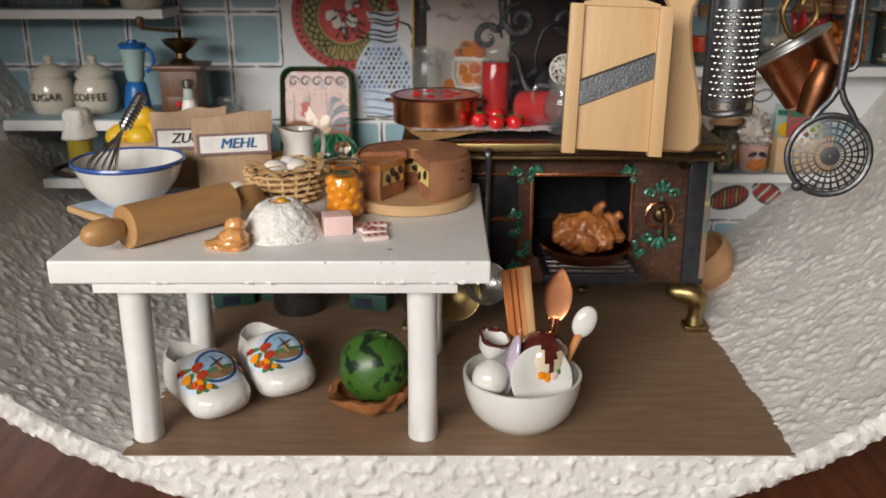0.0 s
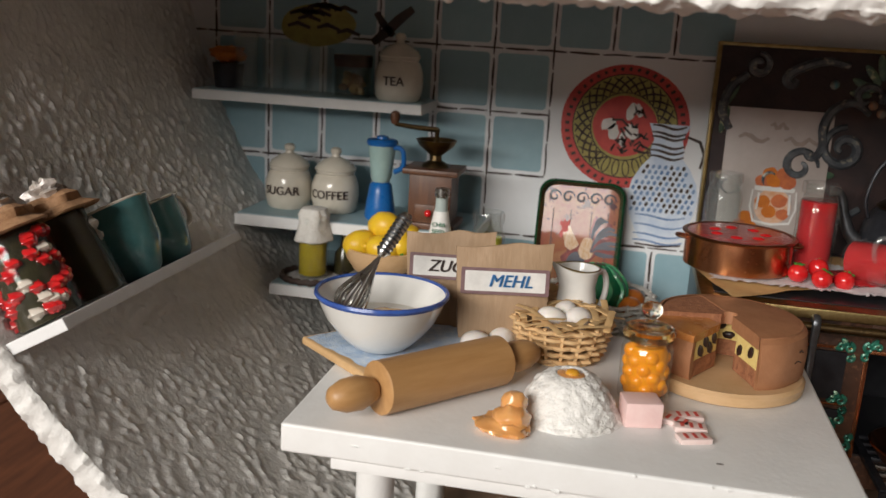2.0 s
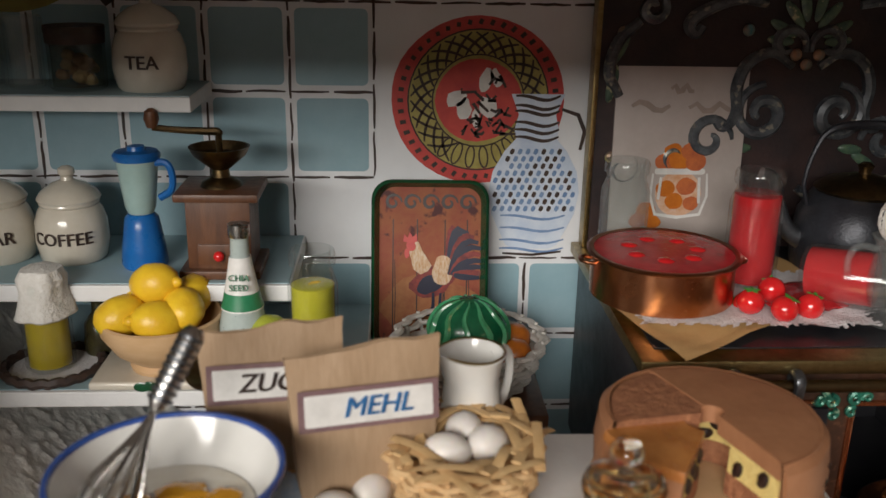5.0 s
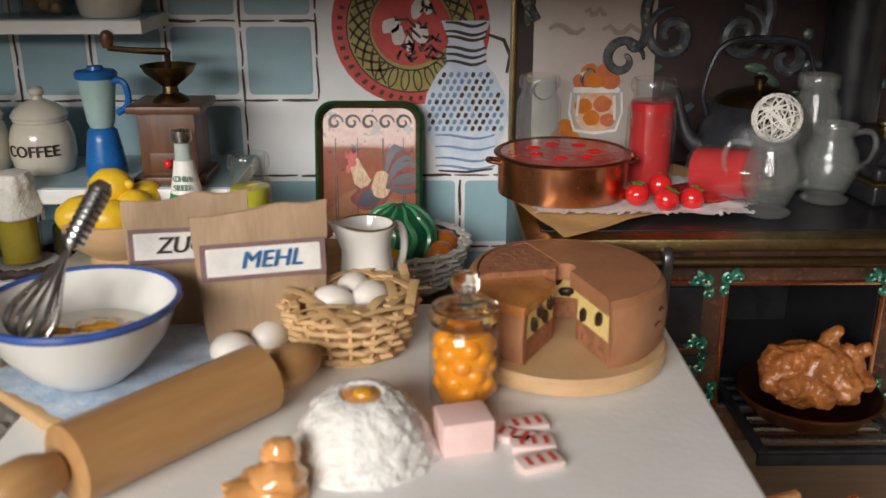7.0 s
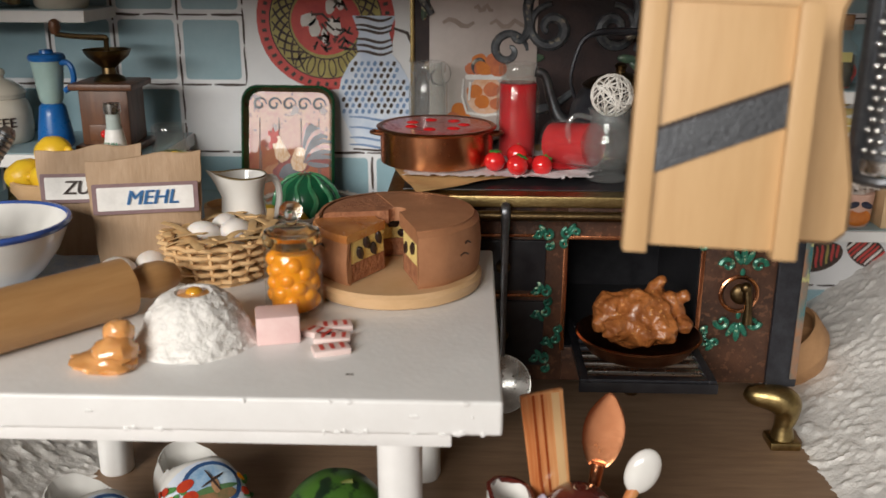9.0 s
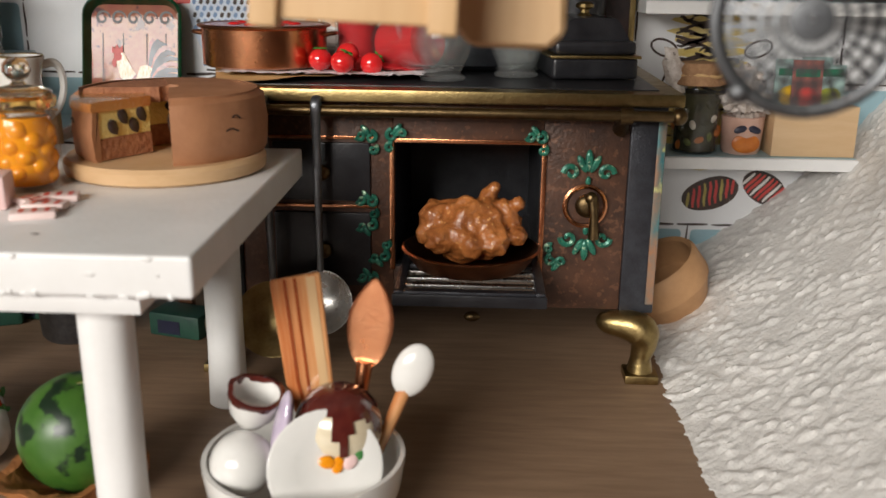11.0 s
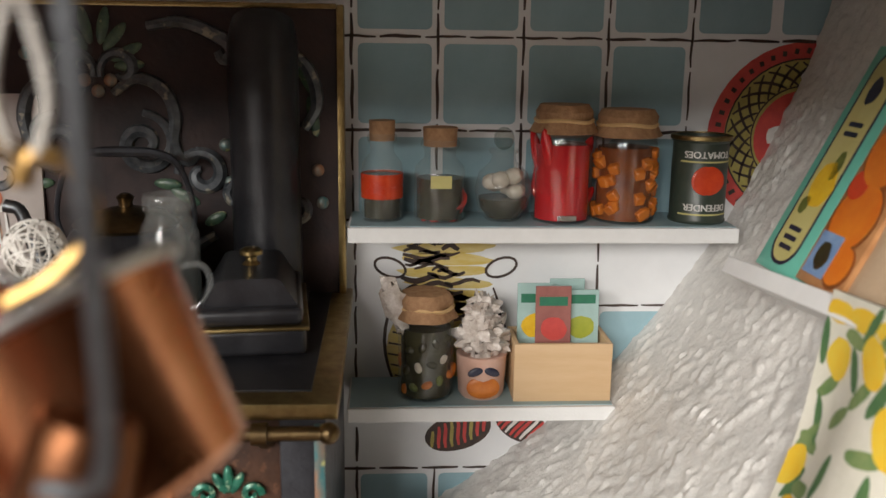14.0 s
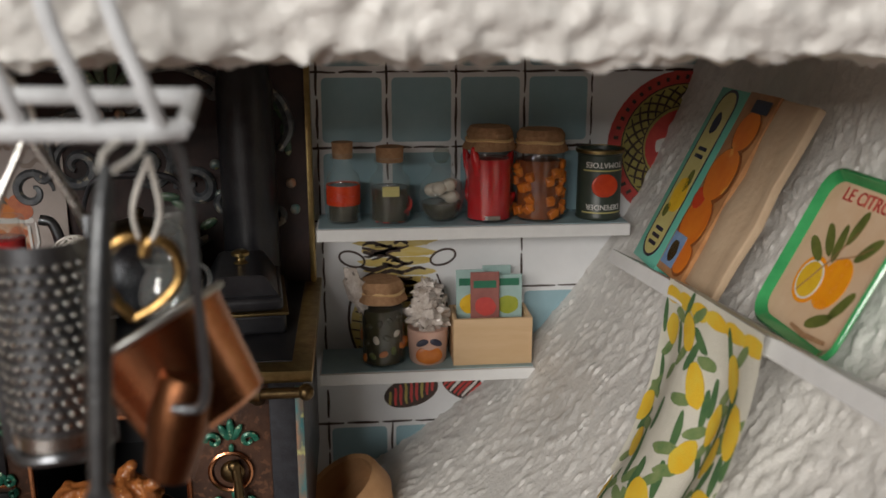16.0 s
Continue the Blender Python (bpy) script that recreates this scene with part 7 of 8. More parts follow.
for v in bm.verts:
    v.co += Vector((0.05 * noise.noise(v.co * 1.3), 0.12 * noise.noise(v.co * 0.9 + Vector((3, 0, 0))), 0))
part("paper", bm, SACK, kb)
ct = east("citron_tray", "green-rimmed metal tray printed with an orange branch", "tray", 27.75, 1.2, 0, 0)
ct.scale = (0.9, 0.9, 0.9)
tray_parts(ct, 3.5, 3.8, TREYL, CREAMTIN, 0.24, 0.16)
lettering("LE CITRON", 0.42, PR_RED, ct, shift(0.1, -0.03, 3.3), name="word", thick=0.004)
paint("orange_half", oval(0.55, 0.55, 22, -0.45, 1.35), ORANGE, ct, 0.026, "printed cut orange")
paint("orange_pith", oval(0.46, 0.46, 22, -0.45, 1.35), PR_WHITE, ct, 0.032)
paint("orange_flesh", oval(0.41, 0.41, 22, -0.45, 1.35), LEMON, ct, 0.038)
paint("orange_whole", oval(0.5, 0.62, 22, 0.35, 1.5, -20), ORANGE, ct, 0.024)
for k, (x, z, tn) in enumerate(((0.2, 2.75, 80), (-0.5, 2.3, 130), (0.9, 2.4, 50), (1.05, 1.2, 60), (-0.1, 2.3, 100), (0.6, 0.7, 30), (-0.8, 2.0, 150))):
    paint("leaf_print", oval(0.42, 0.14, 16, x, z, tn, 0.1, k), LEAFDK, ct, 0.044)
bm = bmesh.new()
stroke([(-0.7, 1.0), (-0.1, 1.9), (0.3, 2.7)], 0.05, 0.05, bm)
stroke([(-0.1, 1.9), (0.6, 2.2), (1.0, 2.5)], 0.04, 0.05, bm)
stroke([(-0.2, 0.35), (0.4, 0.3), (1.2, 0.4)], 0.12, 0.05, bm)
part("branch_print", bm, CORK, ct, smooth=False)

tw_ = thing("tea_towel", "lemon-printed cloth hanging from the east shelf", "cloth", 18.15, 28.3, 9.85)


def towel_point(u, v):
    """u across the cloth (along the shelf), v down it, both from 0 to 1."""
    y = 2.35 - 4.7 * u + 0.25 * v * math.sin(u * 9)
    z = 0.12 - 6.2 * v
    x = -0.12 + 0.10 * math.sin(v * 2.0) - 0.25 * v + 0.16 * math.sin(u * 11 + 1.5 * v) * min(1, v * 3) - 1.9 * v * v
    return Vector((x, y * (1 + 0.12 * v) + 0.2 * v + 0.1 * math.sin(v * 7 + u * 3), z - 0.09 * y * 0.9))


bm = bmesh.new()
n = 40
g = [[bm.verts.new(towel_point(i / n, j / n)) for j in range(n + 1)] for i in range(n + 1)]
for i in range(n):
    for j in range(n):
        bm.faces.new((g[i][j], g[i + 1][j], g[i + 1][j + 1], g[i][j + 1]))
over = [[bm.verts.new(towel_point(i / n, 0) + Vector((k * 0.28 * math.cos(radians(26)), 0, -k * 0.28 * math.sin(radians(26)) + 0.02))) for k in (0, 1, 2)] for i in range(n + 1)]
for p, q in zip(over, over[1:]):
    for k in range(2):
        bm.faces.new((p[k], p[k + 1], q[k + 1], q[k]))
part("fabric", bm, FABRIC, tw_)


def towel_patch(name, cu, cv, ru, rv, turn, material, lift, seed=0):
    bm = bmesh.new()
    ring = []
    for rr in (0.5, 1.0):
        pts = oval(ru * rr, rv * rr, 16, cu, cv, turn, 0.18, seed)
        ring.append([bm.verts.new(towel_point(min(1, max(0, u)), min(1, max(0, v))) + Vector((-lift, 0, 0))) for u, v in pts])
    bm.faces.new(ring[0])
    for k in range(16):
        bm.faces.new((ring[0][k], ring[0][(k + 1) % 16], ring[1][(k + 1) % 16], ring[1][k]))
    return part(name, bm, material, tw_)


rng = random.Random(66)
spots = [(0.14, 0.17), (0.8, 0.18), (0.5, 0.27), (0.2, 0.38), (0.84, 0.42), (0.55, 0.5), (0.15, 0.6), (0.8, 0.66), (0.42, 0.71), (0.12, 0.83), (0.62, 0.87), (0.9, 0.93), (0.35, 0.95)]
spots += [(0.36, 0.13), (0.94, 0.3), (0.36, 0.58), (0.68, 0.36), (0.05, 0.49), (0.95, 0.55), (0.3, 0.8), (0.75, 0.8), (0.08, 0.97)]
for k, (u, v) in enumerate(spots):
    for q in range(4):
        a = 1.57 * q + rng.uniform(0, 1.2)
        towel_patch("printed_leaf", u + 0.12 * math.cos(a), v + 0.085 * math.sin(a), 0.07, 0.022, math.degrees(a) + rng.uniform(20, 70), FABGRN if q % 2 else FABLEAF, 0.012 + 0.002 * q, k * 3 + q)
    if k % 4 != 3:
        towel_patch("printed_lemon", u, v, 0.08, 0.055, 30 * k, FABYEL, 0.026, k)
for k in range(6):
    towel_patch("printed_hem", 0.08 + 0.17 * k, 0.05, 0.1, 0.03, 0, FABYEL, 0.012, k)

# ---- slanting shelf on the west flank ----
WS = thing("side_shelf", "white board shelf fixed to the curved west wall", "shelf", -15.95, 28.3, 7.55, 0, -29, 0)
part("board", box(-1.9, 0.05, -4.75, 4.7, -0.3, 0, 0.03), WBOARD, WS, smooth=False)


def west(name, label, cat, y, off):
    m = Matrix.Translation((-15.95 * C, y * C, 7.55 * C)) @ Matrix.Rotation(radians(-29), 4, "Y") @ Matrix.Translation((-off * C, 0, 0.002 * C))
    e = new(name)
    e.matrix_basis = m
    return tagged(e, label, cat)


for y, fill, bit, lab in ((24.55, PICKLE, REDPAINT, "tall jar of red tomatoes and white cheese, paper tied over"), (26.4, PICKLE, GARLIC, "tall jar of dark olives and garlic, paper tied over")):
    t = west("antipasti_jar", lab, "jar", y, 1.0)
    part("glass", lathe([(0, 0), (0.78, 0), (0.85, 0.08), (0.85, 2.3), (0.75, 2.5)], 28), CLEAR, t)
    part("contents", lathe([(0, 0.06), (0.76, 0.06), (0.76, 2.25), (0, 2.3)], 26), fill, t)
    for k in range(64 if bit is REDPAINT else 12):
        a = rng.uniform(0, 6.28)
        part("piece", ball(0.23, 0.2, 0.15, 10, 0.5, 3, m=shift(0.70 * math.cos(a), 0.70 * math.sin(a), 0.25 + 1.9 * rng.random())), bit if k % 8 else GARLIC, t)
    part("paper_cap", lathe([(0, 2.9), (0.5, 2.85), (0.75, 2.7), (0.72, 2.5), (1.05, 2.3), (1.0, 2.25), (0.74, 2.42)], 44, 0.3, seed=y), CORK, t, "crumpled brown paper cap")
    part("tie", ball(0.42, 0.42, 0.3, 20, 0.6, 3, m=shift(0.1, 0, 2.95), seed=int(y)), CELLO, t, "frayed white tie")
for y, s in ((28.7, 1.0), (30.5, 0.85)):
    t = west("tea_cup", "teal glazed cup with pale handle lying on the shelf", "cup", y, 0.95)
    part("cup", lathe([(0, 0), (0.5, 0), (0.62, 0.15), (0.9 * s + 0.05, 0.9), (1.02 * s, 1.7), (1.08 * s, 2.0 * s + 0.1), (1.0 * s, 2.0 * s + 0.1), (0.85 * s, 1.2), (0, 0.3)], 30), TEALCUP, t)
    part("rim", tube([(1.05 * s * math.cos(k / 30 * 6.283), 1.05 * s * math.sin(k / 30 * 6.283), 2.0 * s + 0.1) for k in range(30)], 0.045, 6, closed=True), PORC_D, t, "pale worn rim")
    part("handle", tube([(0.2, 0.85, 1.9 * s), (0.25, 1.3, 2.05 * s), (0.25, 1.55, 1.6 * s), (0.25, 1.4, 1.1 * s), (0.2, 0.9, 0.9 * s)], 0.075, 8), PORC_D, t)

# ---- utensils that hang from a white wire rack in the opening ----
rk = thing("hanging_rack", "white coated wire rack hooked over the plaster lintel", "rack", 6.2, 21.8, 14.3)
part("bar", tube([(-3.6, -0.5, 0.1), (-3.3, -0.6, 0.1), (0, -0.6, 0.08), (3.0, -0.6, 0.05), (3.3, -0.45, 0.05)], 0.11, 8), WHITEWIRE, rk)
part("bar", tube([(-3.6, 0.3, 0.35), (0, 0.3, 0.35), (3.3, 0.3, 0.3)], 0.10, 8), WHITEWIRE, rk)
for x in (-2.8, 1.8, 2.5, 3.1):
    part("hook_wire", tube([(x, -0.6, 0.08), (x - 0.1, -0.75, 0.5), (x - 0.35, -0.7, 1.2), (x - 0.6, -0.2, 2.2), (x - 0.6, 0.3, 3.2)], 0.085, 8), WHITEWIRE, rk)
for x in (-3.5, 3.3):
    part("end_wire", tube([(x, -0.5, 0.08), (x, -0.1, 0.2), (x, 0.3, 0.33)], 0.09, 8), WHITEWIRE, rk)


def string(x0, y0, z0, x1, y1, z1, parent):
    for s in (-0.06, 0.06):
        p, q = Vector((x0 + s, y0, z0)), Vector((x1, y1, z1))
        part("string", tube([p, p * 0.6 + q * 0.4 + Vector((s * 2, 0, 0)), q], 0.035, 5), MUSLIN, parent, "white cotton string")


ms = thing("mandolin_slicer", "wooden vegetable slicer with slanting steel blade", "slicer", 3.95, 21.3, 9.3, -7, 2.0, -3)
w = 1.01
part("panel", box(-w + 0.05, w - 0.05, -0.02, 0.12, 0.1, 3.4, 0.02), WOOD_L, ms)
for s in (-1, 1):
    part("side_rail", box(s * w - 0.16, s * w + 0.16, -0.16, 0.18, 0, 3.42, 0.03), WOOD_L, ms)
hd = [(-w + 0.1, 3.38), (w - 0.1, 3.38), (w - 0.15, 3.46), (0.5, 3.55), (0.3, 3.75), (0.3, 3.95)] + [(0.55 * math.cos(radians(a)), 4.42 + 0.55 * math.sin(radians(a))) for a in range(-50, 231, 20)] + [(-0.3, 3.95), (-0.3, 3.75), (-0.5, 3.55), (-w + 0.15, 3.46)]
bm = slab(hd, 0.16, m=Matrix.Translation((0, 0.1, 0)))
part("handle", bm, WOOD_L, ms)
part("hang_hole", lathe([(0, 0), (0.15, 0), (0.15, 0.02), (0, 0.02)], 16), WOOD_DK, ms, m=shift(0, -0.062, 4.5, 90))
part("blade", slab([(-w + 0.17, 1.1), (w - 0.17, 1.8), (w - 0.17, 2.34), (-w + 0.17, 1.66)], 0.05, m=Matrix.Translation((0, -0.025, 0))), GREYMETAL, ms, "slanting dark steel blade", smooth=False)
part("slot", slab([(-w + 0.17, 1.64), (w - 0.17, 2.32), (w - 0.17, 2.4), (-w + 0.17, 1.72)], 0.02, m=Matrix.Translation((0, -0.02, 0))), RAISIN, ms, smooth=False)
string(0, -0.05, 4.45, 0.0, -0.12, 5.1, ms)

pd = thing("wooden_paddle", "pale wooden paddle with curved neck and hole", "paddle", 5.78, 23.1, 9.0, -2, 0, -8)
out = [(-0.72, 0.25), (-0.5, 0.02), (0.5, 0.0), (0.72, 0.2), (0.70, 0.9), (0.55, 1.7), (0.36, 2.5), (0.28, 3.2), (0.3, 3.5), (0.5, 3.9), (0.5, 4.4), (0.2, 4.7), (-0.2, 4.7), (-0.5, 4.4), (-0.52, 3.9), (-0.28, 3.5), (-0.28, 3.2), (-0.36, 2.5), (-0.55, 1.7), (-0.70, 0.9)]
part("paddle", slab(out, 0.3, bevel=0.07), WOOD_L, pd)
part("hang_hole", lathe([(0, 0), (0.12, 0), (0.12, 0.02), (0, 0.02)], 14), WOOD_DK, pd, m=shift(0, -0.30, 4.25, 90))
string(0, -0.1, 4.6, 0.0, -0.5, 5.3, pd)

gr = thing("grater", "curved steel grater with raised teeth and wire handle", "grater", 7.25, 23.5, 10.05, 0, 0, 12)
bm = lathe([(0.58, 0), (0.58, 2.7)], 24, a0=-178, a1=-2)
part("sheet", bm, GREYMETAL, gr)
bm = bmesh.new()
for r in range(14):
    for k in range(11):
        a = radians(-165 + 15 * k + (7 if r % 2 else 0))
        ball(0.055, 0.055, 0.045, 6, bm=bm, m=shift(0.59 * math.cos(a), 0.59 * math.sin(a), 0.35 + r * 0.16))
tagged(part("teeth", bm, STEEL, gr, "raised grating teeth"), kind="stuff")
for x in (-0.62, 0.62):
    part("frame_post", box(x - 0.09, x + 0.09, -0.09, 0.09, -0.18, 2.95, 0.04), GREYMETAL, gr, "dark grey side frame")
part("base_bar", tube([(-0.62, 0, -0.1), (-0.4, -0.4, -0.12), (0, -0.6, -0.06), (0.4, -0.4, -0.12), (0.62, 0, -0.1)], 0.09, 8), GREYMETAL, gr, "dark wavy base")
part("band", lathe([(0.57, 0), (0.6, 0.02), (0.6, 0.2), (0.57, 0.22)], 24, a0=-180, a1=0), STEEL, gr)
for s in (-1, 1):
    part("side_wire", tube([(0.56 * s, 0, 0), (0.58 * s, 0, 2.6), (0.45 * s, 0, 3.1), (0.15 * s, 0, 3.7), (0, 0, 4.0)], 0.06, 8), STEEL, gr)
string(0, 0, 3.95, -0.1, -0.9, 4.85, gr)

SKIMTIN = mat("dull_tin", (0.14, 0.145, 0.15), (0.075, 0.077, 0.083), rough=0.42, metal=0.85, scale=3, bump=0.15)
sk = thing("skimmer", "grey perforated round skimmer with long handle", "skimmer", 8.57, 20.05, 9.55, -4, 3, -8)
R = 0.88
bm = bmesh.new()
nr, na = 18, 81
rg = [[bm.verts.new((R * (i + 0.4) / (nr + 0.4) * math.cos(6.28319 * k / na), -0.16 * (1 - ((i + 0.4) / nr) ** 2) + 0.08, R * (i + 0.4) / (nr + 0.4) * math.sin(6.28319 * k / na))) for k in range(na)] for i in range(nr + 1)]
for i in range(nr):
    for k in range(na):
        if i % 3 and k % 3 and i > 2:
            continue
        bm.faces.new((rg[i][k], rg[i][(k + 1) % na], rg[i + 1][(k + 1) % na], rg[i + 1][k]))
part("perforated_dish", bm, SKIMTIN, sk, "perforated tin dish")
part("rim", tube([(R * math.cos(k / 48 * 6.28319), 0.06, R * math.sin(k / 48 * 6.28319)) for k in range(48)], 0.075, 8, closed=True), SKIMTIN, sk)
for s in (-1, 1):
    part("fork", tube([(0.45 * s, 0.06, 0.78), (0.33 * s, 0.05, 0.98), (0.13 * s, 0.05, 1.25), (0, 0.05, 1.6)], 0.075, 8), SKIMTIN, sk)
part("handle", tube([(0, 0.05, 1.45), (0, 0.06, 2.2), (0, 0.1, 3.4), (0, 0.2, 4.2), (0, 0.32, 4.6)], [0.10, 0.12, 0.13, 0.1, 0.06], 10), SKIMTIN, sk)
part("lug", ball(0.14, 0.1, 0.12, 10, m=shift(-0.56, 0.05, -0.74)), SKIMTIN, sk)
string(0, 0.3, 4.55, 0.1, 1.1, 4.95, sk)

# copper pan: opening turned up and to the west
n_ = Vector((-0.51, 0.16, 0.85)).normalized()
cp = thing("copper_pan", "small tin-lined copper saucepan hanging by a brass loop", "saucepan")
cp.matrix_basis = Matrix.Translation(Vector((8.85, 23.1, 11.2)) * C) @ n_.to_track_quat("Z", "Y").to_matrix().to_4x4()
cp.scale = (0.95, 0.95, 0.85)
part("body", lathe([(0, -1.05), (0.76, -1.05), (0.84, -0.98), (1.0, 0.5), (1.05, 0.6), (1.02, 0.6)], 40), COPPER, cp)
part("lining", lathe([(1.03, 0.58), (0.97, 0.5), (0.80, -0.92), (0, -0.98)], 40), ALU, cp, "bright tin lining")
part("rim", tube([(1.05 * math.cos(k / 40 * 6.28319), 1.05 * math.sin(k / 40 * 6.28319), 0.6) for k in range(40)], 0.06, 8, closed=True), ALU, cp, "pale rolled rim")
# copper-coloured spot put in for a reflection at the lining's centre
part("reflection_spot", ball(0.13, 0.13, 0.06, 12, m=shift(0, 0, -0.94)), COPPERDK, cp, "copper-toned reflection spot")
OLDBRASS = mat("old_brass", (0.40, 0.25, 0.09), (0.22, 0.13, 0.05), rough=0.35, metal=1.0, scale=3, bump=0.1)
lp = thing("brass_hook", "brass heart-shaped hook on white string", "hook", 8.48, 22.85, 11.85, 0, 12, 10)
for s in (-1, 1):
    part("arm", tube([(0, 0, 0.0), (0.28 * s, 0, 0.25), (0.45 * s, 0, 0.6), (0.3 * s, 0, 0.95), (0.05 * s, 0, 1.0), (0.0, 0, 0.8)], 0.07, 8), OLDBRASS, lp)
string(0, 0, 0.95, -0.1, -0.6, 2.1, lp)
# copper with the shadow on the pan's handle put into its colour
HANDLECOPPER = mat("shaded_handle_copper", (0.22, 0.09, 0.04), (0.12, 0.05, 0.025), rough=0.4, metal=1.0, scale=2, bump=0.1)
# the saucepan's hanging handle, built as an upturned cup
cp2 = thing("copper_pan_handle", "copper saucepan handle hanging low, shadow in its dark colour", "cup", 9.18, 22.25, 11.35, 180, 14, 0)
cp2.scale = (0.8, 0.8, 0.85)
part("cup", lathe([(0, 0), (0.34, 0), (0.40, 0.10), (0.46, 0.7), (0.36, 1.55), (0.32, 1.55), (0.40, 0.7), (0, 0.08)], 28), HANDLECOPPER, cp2)
hk = thing("wire_hook", "long grey wire hook hanging from the rack", "hook", 9.45, 21.4, 11.6)
part("wire", tube([(-0.3, 0.1, -0.35), (0.0, 0, -0.3), (0.08, 0, 0), (0.05, 0, 1.2), (0.0, 0, 2.4), (-0.15, -0.1, 2.75), (-0.4, -0.15, 2.8)], 0.06, 8), GREYMETAL, hk)

# ---- under and beside the table ----


CLOGBLUE = mat("clog_dark_blue", (0.025, 0.07, 0.20), (0.05, 0.12, 0.28), rough=0.15, scale=3)
CLOGSKY = mat("painted_pale_sky", (0.58, 0.70, 0.78), (0.16, 0.34, 0.58), rough=0.15, scale=2.2)
CLOGEARTH = mat("painted_earth", (0.34, 0.17, 0.09), (0.12, 0.13, 0.06), rough=0.2, scale=5)


def clog(x, y, rz, tilt):
    t = thing("wooden_clog", "white glazed clog painted with a windmill and flowers", "clog", x, y, 0, 0, tilt, rz, group="pair of clogs")
    bm = bmesh.new()
    nu, nv = 48, 32
    # along the shoe: place, half width, bottom, top
    keys = [(-1.42, 0.12, 0.40, 0.90), (-1.32, 0.42, 0.10, 1.10), (-0.9, 0.60, 0.02, 1.14), (-0.35, 0.66, 0.02, 1.18), (-0.02, 0.71, 0.02, 1.26), (0.35, 0.76, 0.02, 1.14), (0.68, 0.77, 0.02, 0.90),
            (0.82, 0.76, 0.03, 0.80), (1.02, 0.70, 0.08, 0.74), (1.24, 0.54, 0.18, 0.68), (1.38, 0.34, 0.32, 0.60), (1.44, 0.08, 0.44, 0.52)]
    rings = []
    for i in range(nu + 1):
        f = i / nu * (len(keys) - 1)
        k = min(int(f), len(keys) - 2)
        q = f - k
        q = 0.5 * q + 0.5 * q * q * (3 - 2 * q)
        px, hw, lo, hi = (c + (d - c) * q for c, d in zip(keys[k], keys[k + 1]))
        ring = []
        for j in range(nv):
            g = 2 * math.pi * j / nv
            sn, cs = math.sin(g), math.cos(g)
            zz = (lo + hi) / 2 + (hi - lo) / 2 * math.copysign(abs(sn) ** 0.85, sn)
            yy = hw * math.copysign(abs(cs) ** 0.72, cs)
            d = math.hypot((px + 0.72) / 0.60, yy / 0.48)
            if sn > 0 and d < 1:
                zz = min(zz, 1.0 - 0.8 * (1 - d ** 4))
            ring.append(bm.verts.new((px, yy, zz)))
        rings.append(ring)
    for p, q in zip(rings, rings[1:]):
        for j in range(nv):
            bm.faces.new((p[j], p[(j + 1) % nv], q[(j + 1) % nv], q[j]))
    bm.faces.new(rings[0]), bm.faces.new(rings[-1])
    tree = BVHTree.FromBMesh(bm)
    part("shoe", bm, PORC, t)

    # paint follows the rounded vamp: seen along n_, a is across and b up the slope
    def drape(a, b, lift, n_):
        mid = Vector((0.40, 0, 0.80))
        side = Vector((0, 0, 1)).cross(n_).normalized()
        up = n_.cross(side).normalized()
        o = mid + side * a + up * b + n_ * 3
        hit, nn, _, _ = tree.ray_cast(o, -n_)
        return hit + n_ * lift if hit else mid + side * a + up * b

    front, flank = Vector((0.62, 0, 0.78)).normalized(), Vector((0.35, -0.82, 0.45)).normalized()

    def dab(name, ca, cb, ra, rb, turn, material, lift, seed=0, n_=front, wob=0.08):
        bm = bmesh.new()
        rr = []
        for s in (0.06, 0.2, 0.35, 0.5, 0.65, 0.8, 0.9, 1.0):
            rr.append([bm.verts.new(drape(u, v, lift * 1.2 + 0.006, n_)) for u, v in oval(ra * s, rb * s, 24, ca, cb, turn, wob, seed)])
        bm.faces.new(rr[0])
        for p, q in zip(rr, rr[1:]):
            for k in range(24):
                bm.faces.new((p[k], p[(k + 1) % 24], q[(k + 1) % 24], q[k]))
        return part(name, bm, material, t)

    dab("painted_ground", 0.0, 0.0, 0.78, 0.54, 0, PR_BLUEWASH, 0.010)
    dab("painted_border", 0.10, 0.06, 0.52, 0.46, 0, CLOGBLUE, 0.016, wob=0.02)
    dab("painted_sky", 0.10, 0.06, 0.44, 0.38, 0, CLOGSKY, 0.022, wob=0.02)
    dab("painted_earth", 0.10, -0.15, 0.36, 0.14, 0, CLOGEARTH, 0.028, 2)
    dab("painted_field", 0.10, -0.04, 0.38, 0.06, 0, FABLEAF, 0.033, 4, wob=0.3)
    dab("mill_body", 0.14, 0.02, 0.07, 0.15, 0, CORK, 0.038)
    for a in (20, 110):
        dab("mill_sail", 0.12, 0.12, 0.24, 0.022, a, INK, 0.044, wob=0)
    for k, (u, v) in enumerate(((-0.60, -0.22), (-0.66, 0.02), (-0.50, -0.36), (-0.34, -0.42), (-0.68, 0.24), (0.62, -0.2), (0.64, 0.1))):
        dab("painted_leaf", u + 0.07, v - 0.03, 0.13, 0.06, 40 * k, CLOTHCOL["green"], 0.03 + 0.003 * k, k + 5)
        dab("painted_flower", u, v, 0.085, 0.075, 20 * k, CLOTHCOL["orange" if k in (1, 3, 6) else "red"], 0.055 + 0.003 * k, k)
    dab("painted_ground", 0.0, -0.05, 0.36, 0.42, 0, PR_BLUEWASH, 0.012, 3, flank)
